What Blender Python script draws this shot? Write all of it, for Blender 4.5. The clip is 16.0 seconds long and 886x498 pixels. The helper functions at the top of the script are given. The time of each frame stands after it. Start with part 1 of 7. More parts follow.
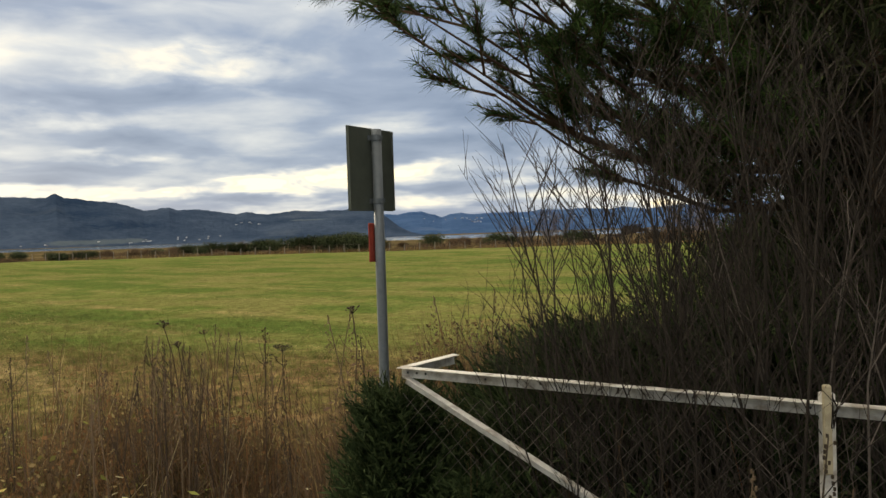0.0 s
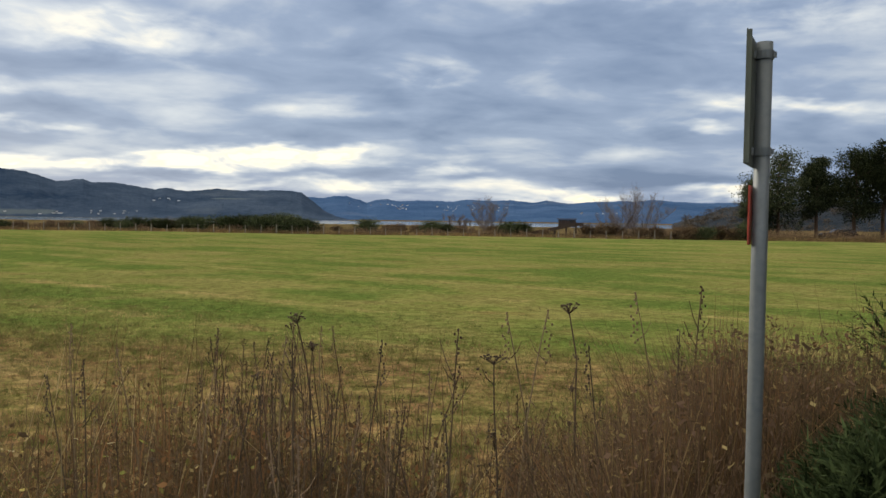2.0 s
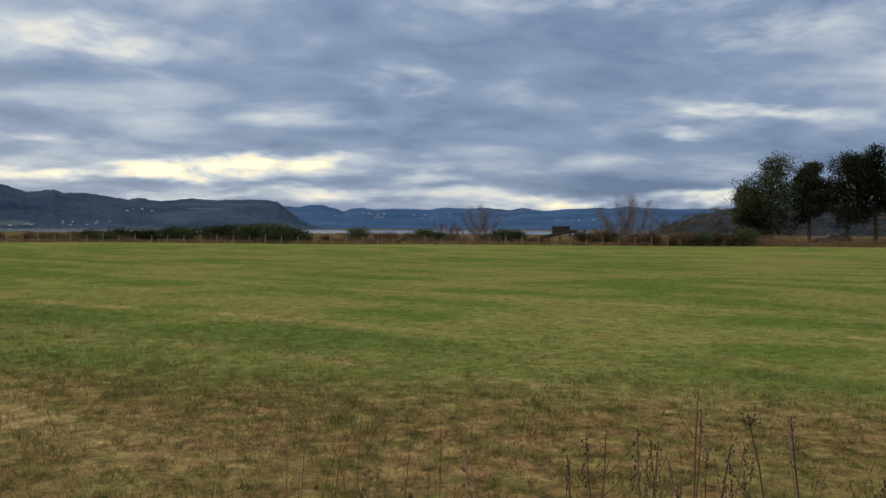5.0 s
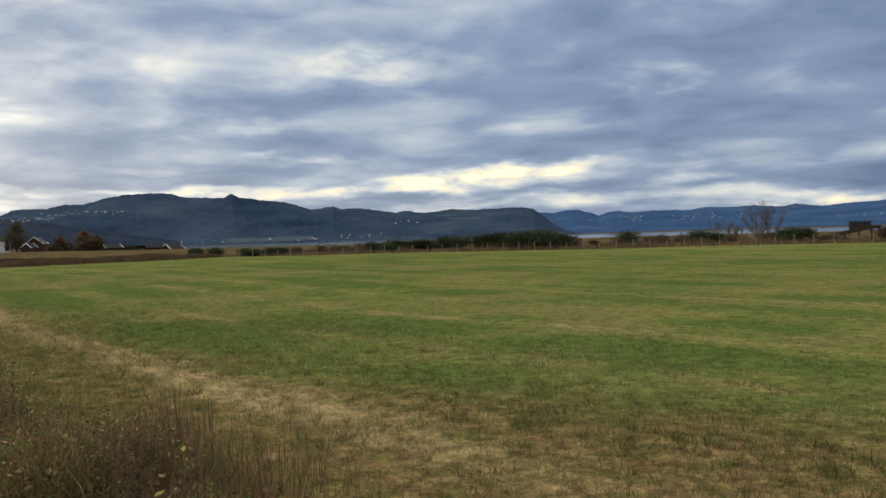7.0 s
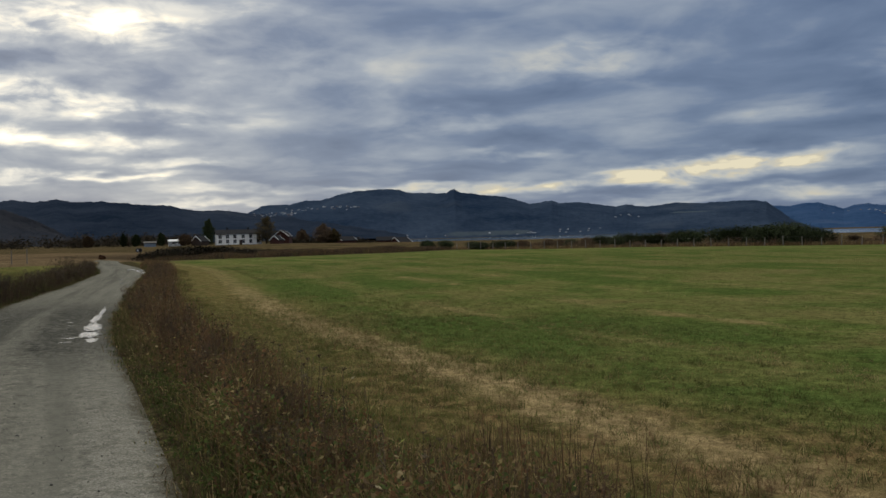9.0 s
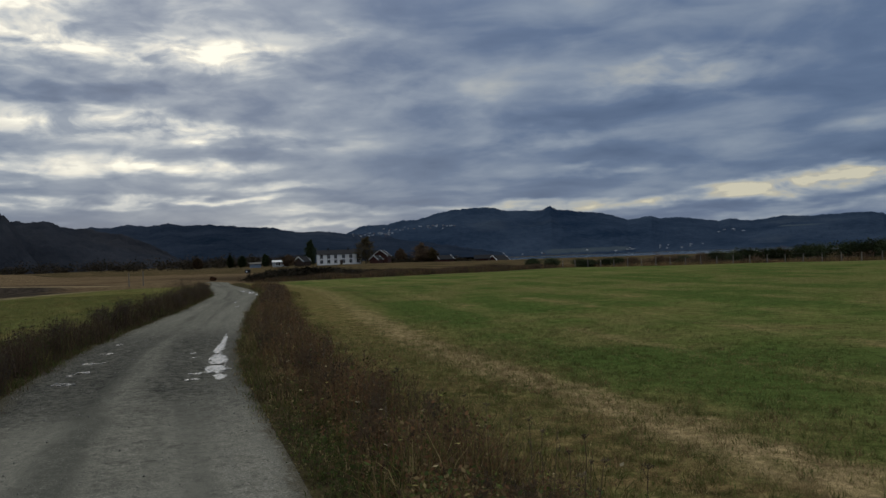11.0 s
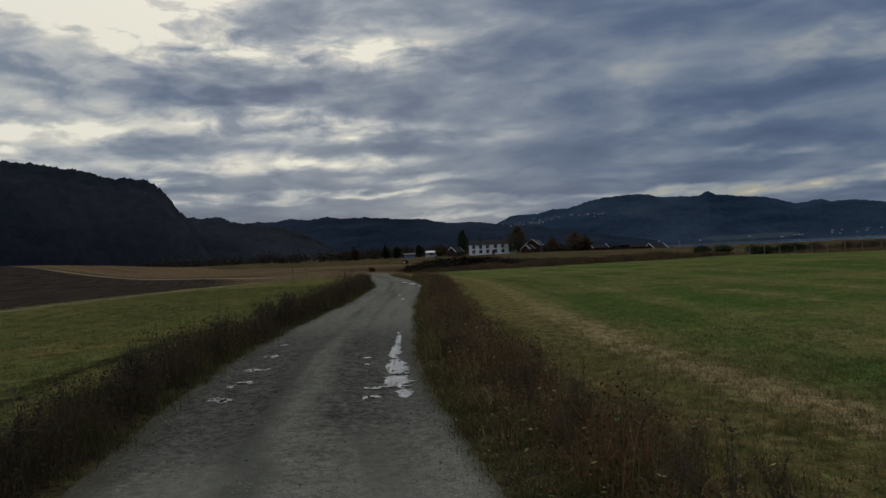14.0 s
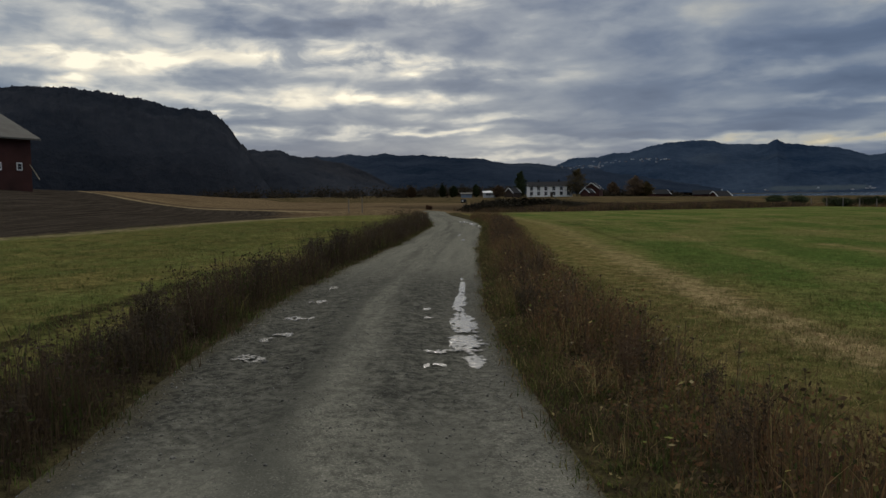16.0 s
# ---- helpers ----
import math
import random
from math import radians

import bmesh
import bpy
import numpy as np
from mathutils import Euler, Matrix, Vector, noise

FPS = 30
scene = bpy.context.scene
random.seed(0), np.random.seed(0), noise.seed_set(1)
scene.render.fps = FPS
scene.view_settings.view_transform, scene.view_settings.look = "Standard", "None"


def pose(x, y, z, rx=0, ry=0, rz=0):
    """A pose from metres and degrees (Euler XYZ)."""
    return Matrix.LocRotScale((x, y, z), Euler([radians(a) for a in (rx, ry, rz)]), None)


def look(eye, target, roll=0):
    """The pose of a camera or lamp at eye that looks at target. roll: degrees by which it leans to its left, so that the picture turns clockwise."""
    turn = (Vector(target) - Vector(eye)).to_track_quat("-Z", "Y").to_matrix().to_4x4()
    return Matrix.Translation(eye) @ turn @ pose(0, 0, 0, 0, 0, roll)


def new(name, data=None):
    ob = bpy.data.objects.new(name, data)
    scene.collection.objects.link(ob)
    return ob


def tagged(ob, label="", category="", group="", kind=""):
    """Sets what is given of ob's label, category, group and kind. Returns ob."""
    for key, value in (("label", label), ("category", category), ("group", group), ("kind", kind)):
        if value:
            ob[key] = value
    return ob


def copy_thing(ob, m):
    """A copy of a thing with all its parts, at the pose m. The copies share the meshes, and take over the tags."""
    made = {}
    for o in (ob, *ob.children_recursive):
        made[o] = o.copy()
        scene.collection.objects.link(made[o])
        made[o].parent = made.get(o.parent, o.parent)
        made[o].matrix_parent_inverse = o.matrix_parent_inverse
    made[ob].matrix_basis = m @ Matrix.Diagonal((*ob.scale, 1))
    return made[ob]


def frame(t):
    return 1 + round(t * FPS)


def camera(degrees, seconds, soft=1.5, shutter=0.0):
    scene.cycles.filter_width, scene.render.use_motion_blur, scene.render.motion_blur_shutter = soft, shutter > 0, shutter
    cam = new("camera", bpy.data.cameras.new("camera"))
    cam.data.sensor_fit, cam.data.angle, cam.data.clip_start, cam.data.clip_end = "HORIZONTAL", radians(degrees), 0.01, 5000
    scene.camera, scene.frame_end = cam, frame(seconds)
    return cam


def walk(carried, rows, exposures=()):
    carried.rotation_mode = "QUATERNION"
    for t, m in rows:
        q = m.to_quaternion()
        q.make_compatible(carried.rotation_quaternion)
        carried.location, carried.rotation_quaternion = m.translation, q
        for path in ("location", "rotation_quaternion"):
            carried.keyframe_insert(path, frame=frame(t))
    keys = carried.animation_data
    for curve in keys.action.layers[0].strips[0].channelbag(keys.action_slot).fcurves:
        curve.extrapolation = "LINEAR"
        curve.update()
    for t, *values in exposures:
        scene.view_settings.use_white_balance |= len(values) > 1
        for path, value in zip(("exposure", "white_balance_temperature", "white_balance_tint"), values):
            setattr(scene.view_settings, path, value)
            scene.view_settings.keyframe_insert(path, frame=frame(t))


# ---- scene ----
# ---- camera and walk ----
cam = camera(57.98, 16.0)
ROWS = [
    (0.0, 0.000, -0.000, 1.602, -1.25, -1.18, 1.87),
    (0.5, -0.333, 0.286, 1.579, -2.45, -0.76, 1.32),
    (1.0, -0.680, 0.574, 1.568, -2.51, -1.27, 1.89),
    (1.5, -0.982, 0.898, 1.549, -4.52, -2.57, 0.96),
    (2.0, -1.310, 1.266, 1.547, -6.65, -2.13, -0.80),
    (2.5, -1.581, 1.659, 1.535, -9.74, -1.13, -0.22),
    (3.0, -1.831, 2.057, 1.530, -15.50, -1.09, -0.85),
    (3.2, -1.931, 2.206, 1.526, -18.79, -1.66, -0.76),
    (3.5, -2.085, 2.426, 1.529, -22.06, -2.25, -0.72),
    (4.0, -2.359, 2.780, 1.541, -21.72, -2.39, -0.85),
    (4.5, -2.659, 3.113, 1.547, -15.96, -1.91, -0.87),
    (5.0, -2.987, 3.430, 1.550, -8.36, -1.54, -0.32),
    (5.3, -3.195, 3.615, 1.554, -4.48, -1.63, 0.39),
    (5.5, -3.337, 3.736, 1.558, -2.29, -1.81, 0.98),
    (6.0, -3.698, 4.024, 1.564, 3.06, -0.90, 1.79),
    (6.5, -4.083, 4.277, 1.563, 7.10, -0.82, 1.78),
    (7.0, -4.418, 4.538, 1.559, 9.79, -0.95, 1.70),
    (7.5, -4.802, 4.812, 1.558, 13.89, -1.34, 0.81),
    (8.0, -5.178, 5.082, 1.538, 18.14, -1.74, 1.31),
    (8.5, -5.560, 5.382, 1.530, 22.86, -1.29, 1.07),
    (8.7, -5.726, 5.488, 1.526, 23.91, -1.18, 1.25),
    (9.0, -5.989, 5.656, 1.528, 25.33, -0.94, 1.46),
    (9.5, -6.468, 5.970, 1.541, 27.21, -0.38, 1.62),
    (10.0, -6.966, 6.304, 1.550, 28.72, 0.20, 1.67),
    (10.5, -7.435, 6.627, 1.560, 30.28, 0.57, 1.81),
    (10.8, -7.687, 6.806, 1.567, 31.38, 0.61, 2.01),
    (11.0, -7.845, 6.919, 1.571, 32.18, 0.58, 2.18),
    (11.5, -8.215, 7.167, 1.567, 34.63, 0.22, 2.68),
    (12.0, -8.621, 7.403, 1.554, 36.64, -0.44, 2.24),
    (12.5, -8.994, 7.699, 1.553, 36.91, -0.49, 2.49),
    (13.0, -9.388, 7.985, 1.550, 38.40, -0.71, 2.03),
    (13.5, -9.752, 8.259, 1.548, 40.62, 0.22, 3.00),
    (14.0, -10.123, 8.561, 1.557, 42.93, 0.31, 2.85),
    (14.5, -10.500, 8.840, 1.554, 42.98, -0.86, 2.48),
    (15.0, -10.887, 9.159, 1.538, 43.95, -1.20, 0.42),
    (15.5, -11.273, 9.454, 1.527, 44.84, -2.46, 0.15),
    (16.0, -11.649, 9.780, 1.508, 46.97, -3.88, 0.79),
]
walk(cam, [(t, pose(x, y, z, 90 + pitch, roll, yaw)) for t, x, y, z, yaw, pitch, roll in ROWS],
     exposures=[(0.0, 0.95, 8100, 10), (0.5, 0.66, 7950, 10), (1.0, 0.42, 7500, 10), (1.5, 0.82, 7650, 10), (2.0, 0.92, 7500, 10), (2.5, 1.0, 7500, 10), (3.0, 0.84, 7400, 10), (5.5, 0.55, 7000, 10), (6.0, 0.65, 7000, 10), (6.5, 0.5, 6950, 10), (7.0, 0.55, 6900, 10), (7.5, 0.4, 6870, 10), (8.0, 0.32, 6870, 10), (8.5, 0.1, 6750, 10),
                (10.5, -0.48, 6100, 10), (11.3, -0.52, 6080, 10), (12.0, -0.56, 6080, 10), (13.0, -0.44, 6150, 10), (13.5, -0.38, 6150, 10), (14.0, -0.88, 6000, 10), (15.0, -0.82, 6050, 10), (15.5, -0.66, 6250, 10), (16.0, -0.49, 6450, 10)])

# ---- world, sun ----
SUN_AZ, SUN_EL = 50.0, 24.0
world = bpy.data.worlds.new("overcast_sky")
scene.world = world
world.use_nodes = True
wt = world.node_tree
wt.nodes.clear()


class Graph:
    """Short hand for node trees."""

    def __init__(self, tree):
        self.tree = tree

    def node(self, kind, **sets):
        n = self.tree.nodes.new(kind)
        for k, v in sets.items():
            if k == "op":
                n.operation = v
            elif k == "data":
                n.data_type = v
        return n

    def put(self, sock, v):
        if isinstance(v, bpy.types.NodeSocket):
            self.tree.links.new(v, sock)
        elif v is not None:
            sock.default_value = v

    def math(self, op, a, b=None, c=None, clamp=False):
        n = self.node("ShaderNodeMath", op=op)
        n.use_clamp = clamp
        for s, v in zip(n.inputs, (a, b, c)):
            self.put(s, v)
        return n.outputs[0]

    def vec(self, op, a, b=None):
        n = self.node("ShaderNodeVectorMath", op=op)
        self.put(n.inputs[0], a)
        self.put(n.inputs[1], b)
        return n.outputs["Value"] if op in ("LENGTH", "DOT_PRODUCT") else n.outputs["Vector"]

    def noise(self, vector, scale, detail=3.0, rough=0.55, distort=0.0):
        n = self.node("ShaderNodeTexNoise")
        self.put(n.inputs["Vector"], vector)
        n.inputs["Scale"].default_value = scale
        n.inputs["Detail"].default_value = detail
        n.inputs["Roughness"].default_value = rough
        n.inputs["Distortion"].default_value = distort
        return n.outputs["Fac"]

    def remap(self, v, a, b, c=0.0, d=1.0, smooth=False):
        n = self.node("ShaderNodeMapRange")
        n.interpolation_type = "SMOOTHSTEP" if smooth else "LINEAR"
        for s, x in zip(n.inputs, (v, a, b, c, d)):
            self.put(s, x)
        return n.outputs[0]

    def mix(self, fac, a, b, blend="MIX"):
        n = self.node("ShaderNodeMix", data="RGBA")
        n.blend_type = blend
        self.put(n.inputs["Factor"], fac)
        for s, v in ((n.inputs[6], a), (n.inputs[7], b)):
            self.put(s, (*v, 1.0) if isinstance(v, tuple) and len(v) == 3 else v)
        return n.outputs[2]

    def ramp(self, fac, stops):
        n = self.node("ShaderNodeValToRGB")
        e = n.color_ramp.elements
        while len(e) < len(stops):
            e.new(0.5)
        for el, (p, c) in zip(e, stops):
            el.position, el.color = p, (*c, 1.0)
        self.put(n.inputs[0], fac)
        return n.outputs[0]

    def attr(self, name):
        n = self.node("ShaderNodeAttribute")
        n.attribute_name = name
        return n

    def xyz(self, x, y, z=0.0):
        n = self.node("ShaderNodeCombineXYZ")
        for s, v in zip(n.inputs, (x, y, z)):
            self.put(s, v)
        return n.outputs[0]


g = Graph(wt)
way = g.node("ShaderNodeTexCoord").outputs["Generated"]
sep = g.node("ShaderNodeSeparateXYZ")
g.put(sep.inputs[0], way)
sx, sy, sz = sep.outputs
az = g.math("MULTIPLY", g.math("ARCTAN2", g.math("MULTIPLY", sx, -1.0), sy), 57.2958)
el = g.math("MULTIPLY", g.math("ARCSINE", sz), 57.2958)
# a cloud layer seen from below: streets that close up towards the horizon
depth = g.math("ADD", g.math("MAXIMUM", sz, 0.0), 0.12)
layer = g.xyz(g.math("DIVIDE", sx, depth), g.math("DIVIDE", sy, depth))
turn = g.node("ShaderNodeMapping")
turn.inputs["Rotation"].default_value = (0, 0, radians(-12))
turn.inputs["Scale"].default_value = (0.9, 1.0, 1.0)
g.put(turn.inputs["Vector"], layer)
big = g.noise(turn.outputs[0], 0.7, 6.0, 0.48, 0.4)
fine = g.noise(turn.outputs[0], 1.9, 6.0, 0.52, 0.5)
tiny = g.noise(g.xyz(g.math("MULTIPLY", az, 0.34), el), 0.36, 5.0, 0.5, 0.5)
cover = g.math("ADD", g.math("MULTIPLY", big, 0.62), g.math("ADD", g.math("MULTIPLY", fine, 0.26), g.math("MULTIPLY", tiny, 0.34)))
cover = g.math("ADD", g.remap(cover, 0.46, 0.83, 0.02, 0.76), g.remap(el, 9.0, 19.0, 0.0, 0.1))
# thin places and gaps in the cloud: azimuth, elevation, half widths, tilt, strength
wa = g.math("ADD", az, g.math("MULTIPLY", g.math("SUBTRACT", g.noise(g.xyz(g.math("MULTIPLY", az, 0.12), g.math("MULTIPLY", el, 0.35)), 1.0, 3.5, 0.55), 0.5), 12.0))
we = g.math("ADD", el, g.math("MULTIPLY", g.math("SUBTRACT", g.noise(g.xyz(g.math("MULTIPLY", az, 0.16), g.math("MULTIPLY", el, 0.6), 7.0), 1.0, 3.5, 0.55), 0.5), 2.6))
sky_at = g.xyz(wa, we)
GAPS_AHEAD = [(4.2, 4.1, 8.0, 1.15, -3, 0.55), (4.0, 4.5, 5.0, 0.8, -4, 0.32), (-7.5, 3.5, 4.0, 0.7, 0, 0.45), (10.5, 3.8, 4.5, 0.6, 0, 0.4), (3, 2.3, 15, 0.55, 0, 0.32), (-14.5, 1.8, 5, 0.5, 3, 0.45),
              (15.8, 11.9, 7.5, 2.0, -4, 0.34), (1.4, 7.7, 5, 0.9, 0, 0.2), (-5.3, 10.1, 4, 1.4, 0, 0.25), (24, 8.2, 7, 1.0, 0, 0.26), (20.2, 5.65, 4.5, 0.4, 0, 0.25),
              (13, 4.0, 4.5, 0.5, 0, 0.45), (18, 3.2, 8, 0.4, -1, 0.5), (27, 3.5, 8, 0.4, 0, 0.4)]
GAPS_EAST = [(-30.5, 13.8, 9.5, 2.2, 8, 0.26), (-43.1, 9.9, 9, 1.9, 3, 0.4), (-29.5, 7.8, 8, 0.7, 6, 0.35), (-25, 6.5, 2.5, 0.4, 0, 0.25), (-26.6, 2.1, 4.5, 0.6, 2, 0.55),
             (-20, 1.6, 6, 0.4, 0, 0.2), (-50, 4.0, 10, 0.8, 0, 0.3), (-18, 15.5, 10, 1.2, 0, 0.25)]
GAPS_WEST = [(65, 17.2, 12, 2.4, 0, 0.62), (55, 14.4, 14, 1.4, 2, 0.42), (46, 13.5, 10, 2.8, 4, 0.06), (70, 9.0, 10, 0.9, 0, 0.38), (54, 9.5, 12, 1.3, 2, 0.32), (58, 6.8, 12, 0.75, 1, 0.27), (49, 6.7, 7, 0.5, 0, 0.24),
             (61.4, 5.8, 2.5, 0.45, 0, 0.45), (56, 4.5, 12, 0.5, 0, 0.38), (47, 4.6, 6, 0.4, 0, 0.22), (39, 3.6, 5.5, 0.45, 0, 0.42), (42, 2.7, 7, 0.4, 0, 0.28), (72, 7.4, 3.0, 0.6, 0, 0.36), (60, 12, 30, 10, 0, 0.29),
             (33, 11.5, 8, 3.0, 0, 0.12), (48, 9.2, 9, 1.3, 6, 0.24), (46, 15.5, 15, 1.8, 3, 0.1), (44, 5.6, 7, 0.5, 0, 0.25)]
ragged = g.remap(g.noise(g.xyz(g.math("MULTIPLY", az, 0.3), g.math("MULTIPLY", el, 0.75)), 0.9, 5.0, 0.55, 0.4), 0.34, 0.62, 0.5, 1.3)
value = cover
for a, e, w, h, tilt, strength in GAPS_AHEAD + GAPS_EAST + GAPS_WEST:
    m = g.node("ShaderNodeMapping")
    m.vector_type = "TEXTURE"
    m.inputs["Location"].default_value = (a, e, 0)
    m.inputs["Rotation"].default_value = (0, 0, radians(tilt))
    m.inputs["Scale"].default_value = (w, h, 1)
    g.put(m.inputs["Vector"], sky_at)
    value = g.math("MULTIPLY_ADD", g.remap(g.vec("LENGTH", m.outputs[0]), 1.25, 0.1, 0.0, strength, smooth=True), ragged, value)
# heavier cloud to the north-east
for a, e, w, h, strength in [(-15, 8.5, 15, 5, 0.16), (28, 6.5, 11, 2.0, 0.1), (60, 11.7, 14, 1.0, 0.24), (60, 8.1, 8, 0.5, 0.1), (24, 14, 7, 2, 0.12), (-22, 5, 12, 1.6, 0.12), (-17, 3.4, 13, 1.5, 0.2), (8, 6.2, 9, 1.2, 0.12), (-38, 5.5, 12, 2.0, 0.15), (40, 7.5, 10, 2.0, 0.1)]:
    m = g.node("ShaderNodeMapping")
    m.vector_type = "TEXTURE"
    m.inputs["Location"].default_value = (a, e, 0)
    m.inputs["Scale"].default_value = (w, h, 1)
    g.put(m.inputs["Vector"], sky_at)
    value = g.math("SUBTRACT", value, g.remap(g.vec("LENGTH", m.outputs[0]), 1.1, 0.1, 0.0, strength, smooth=True))
west = g.ramp(value, [(0.0, (0.075, 0.122, 0.225)), (0.3, (0.155, 0.215, 0.335)), (0.55, (0.345, 0.4, 0.485)), (0.75, (0.68, 0.7, 0.7)), (0.88, (0.98, 0.94, 0.83)), (1.0, (1.34, 1.27, 1.06))])
west = g.mix(1.0, west, (1.12, 1.09, 1.03), "MULTIPLY")
north = g.ramp(value, [(0.0, (0.075, 0.122, 0.225)), (0.3, (0.155, 0.215, 0.335)), (0.55, (0.33, 0.385, 0.465)), (0.75, (0.53, 0.545, 0.53)), (0.9, (0.66, 0.61, 0.48)), (1.0, (0.86, 0.78, 0.57))])
# the sun stands behind the cloud in the west: the thin places shine there
cloud = g.mix(g.math("MULTIPLY", g.remap(az, 22.0, 48.0, 0.0, 1.0, True), g.remap(az, 125.0, 85.0, 0.0, 1.0, True)), north, west)
clear = g.node("ShaderNodeTexSky")
clear.sky_type = "NISHITA"
clear.sun_disc = False
clear.sun_elevation, clear.sun_rotation = radians(SUN_EL), radians(-SUN_AZ)
blue = g.mix(1.0, clear.outputs[0], (0.1, 0.1, 0.1), "MULTIPLY")
whole = g.mix(0.06, cloud, blue)
# an overcast sky is brightest overhead
lift = g.remap(el, 12.0, 75.0, 1.0, 2.6, smooth=True)
whole = g.mix(1.0, whole, g.xyz(lift, lift, lift), "MULTIPLY")
# the unseen sky overhead is made white, to warm the light on the ground
whole = g.mix(g.remap(el, 20.0, 45.0, 0.0, 0.85, smooth=True), whole, (1.0, 0.97, 0.9))
back = g.node("ShaderNodeBackground")
g.put(back.inputs["Color"], whole)
back.inputs["Strength"].default_value = 1.0
wout = g.node("ShaderNodeOutputWorld")
g.put(wout.inputs[0], back.outputs[0])

sun = new("sun", bpy.data.lights.new("sun", "SUN"))
sun.data.energy, sun.data.angle, sun.data.color = 1.2, radians(14), (1.0, 0.93, 0.82)
sun.matrix_world = look((-math.sin(radians(SUN_AZ)) * 50, math.cos(radians(SUN_AZ)) * 50, 50 * math.tan(radians(SUN_EL))), (0, 0, 0))

# ---- materials ----
def material(name, low, high, scale=8.0, rough=0.85, bump=0.3, bump_scale=None, metal=0.0, detail=5.0, stain=None, stain_scale=0.6, use_col=False, vary=0.0):
    """A surface with grain, a broader stain and relief, at real size."""
    m = bpy.data.materials.new(name)
    m.use_nodes = True
    t = m.node_tree
    q = Graph(t)
    bsdf = t.nodes["Principled BSDF"]
    at = q.node("ShaderNodeTexCoord").outputs["Object"]
    grain = q.noise(at, scale, detail, 0.6)
    col = q.mix(q.remap(grain, 0.3, 0.7), low, high)
    if use_col:
        col = q.mix(1.0, q.attr("col").outputs["Color"], q.mix(q.remap(grain, 0.3, 0.7), (0.75, 0.75, 0.75), (1.2, 1.2, 1.2)), "MULTIPLY")
    if stain:
        col = q.mix(q.remap(q.noise(at, stain_scale, 4.0, 0.6), 0.45, 0.72), col, stain)
    if vary:
        rnd = q.node("ShaderNodeNewGeometry").outputs["Random Per Island"]
        k = q.remap(rnd, 0.0, 1.0, 1.0 - vary, 1.0 + vary)
        col = q.mix(1.0, col, q.xyz(k, k, k), "MULTIPLY")
    q.put(bsdf.inputs["Base Color"], col)
    q.put(bsdf.inputs["Roughness"], q.remap(q.noise(at, scale * 0.5, 3.0), 0.2, 0.8, max(rough - 0.12, 0.02), min(rough + 0.1, 1.0)))
    bsdf.inputs["Metallic"].default_value = metal
    bsdf.inputs["Specular IOR Level"].default_value = 0.3
    if bump:
        b = q.node("ShaderNodeBump")
        b.inputs["Strength"].default_value = bump
        b.inputs["Distance"].default_value = 0.02
        q.put(b.inputs["Height"], q.noise(at, bump_scale or scale * 3, 4.0, 0.6))
        q.put(bsdf.inputs["Normal"], b.outputs[0])
    return m


def leafy(name, use_col=True, low=(0.03, 0.05, 0.015), high=(0.07, 0.09, 0.03), glow=0.25, upward=0.0):
    """Leaves, needles and straw: matt, a little light comes through."""
    m = bpy.data.materials.new(name)
    m.use_nodes = True
    t = m.node_tree
    q = Graph(t)
    bsdf = t.nodes["Principled BSDF"]
    rnd = q.node("ShaderNodeNewGeometry").outputs["Random Per Island"]
    col = q.attr("col").outputs["Color"] if use_col else q.mix(rnd, low, high)
    k = q.remap(rnd, 0.0, 1.0, 0.65, 1.3)
    col = q.mix(1.0, col, q.xyz(k, k, k), "MULTIPLY")
    q.put(bsdf.inputs["Base Color"], col)
    if upward:
        soft = q.vec("NORMALIZE", q.vec("ADD", q.vec("MULTIPLY", q.node("ShaderNodeNewGeometry").outputs["Normal"], (upward, upward, upward)), (0.0, 0.0, 1.0)))
        q.put(bsdf.inputs["Normal"], soft)
    bsdf.inputs["Roughness"].default_value = 0.8
    bsdf.inputs["Specular IOR Level"].default_value = 0.05
    tr = q.node("ShaderNodeBsdfTranslucent")
    q.put(tr.inputs["Color"], col)
    mx = q.node("ShaderNodeMixShader")
    mx.inputs[0].default_value = glow
    q.put(mx.inputs[1], bsdf.outputs[0])
    q.put(mx.inputs[2], tr.outputs[0])
    t.links.new(mx.outputs[0], t.nodes["Material Output"].inputs["Surface"])
    return m


GALVANISED = material("galvanised_steel", (0.12, 0.142, 0.16), (0.17, 0.195, 0.212), 40, 0.55, 0.05, metal=0.3, stain=(0.15, 0.168, 0.178), stain_scale=5)
SIGN_BACK = material("grey_sign_metal", (0.085, 0.1, 0.085), (0.11, 0.125, 0.105), 30, 0.6, 0.04, metal=0.2, stain=(0.07, 0.08, 0.065), stain_scale=6)
DARK_STEEL = material("dark_steel", (0.04, 0.045, 0.045), (0.07, 0.075, 0.075), 40, 0.5, 0.1, metal=0.6)
RED_PLATE = material("faded_red_paint", (0.35, 0.045, 0.03), (0.45, 0.08, 0.05), 25, 0.6, 0.08, stain=(0.22, 0.04, 0.03), stain_scale=9)
WHITE_IRON = material("chipped_white_paint", (0.52, 0.51, 0.47), (0.66, 0.65, 0.6), 30, 0.6, 0.2, stain=(0.2, 0.165, 0.125), stain_scale=16)
PALE_WOOD = material("weathered_pale_wood", (0.35, 0.3, 0.2), (0.5, 0.44, 0.3), 40, 0.8, 0.4)
WIRE = material("rusty_wire", (0.07, 0.062, 0.052), (0.13, 0.118, 0.1), 60, 0.7, 0.0, metal=0.5)
POST_WOOD = material("grey_post_wood", (0.13, 0.12, 0.1), (0.24, 0.22, 0.19), 12, 0.9, 0.4)
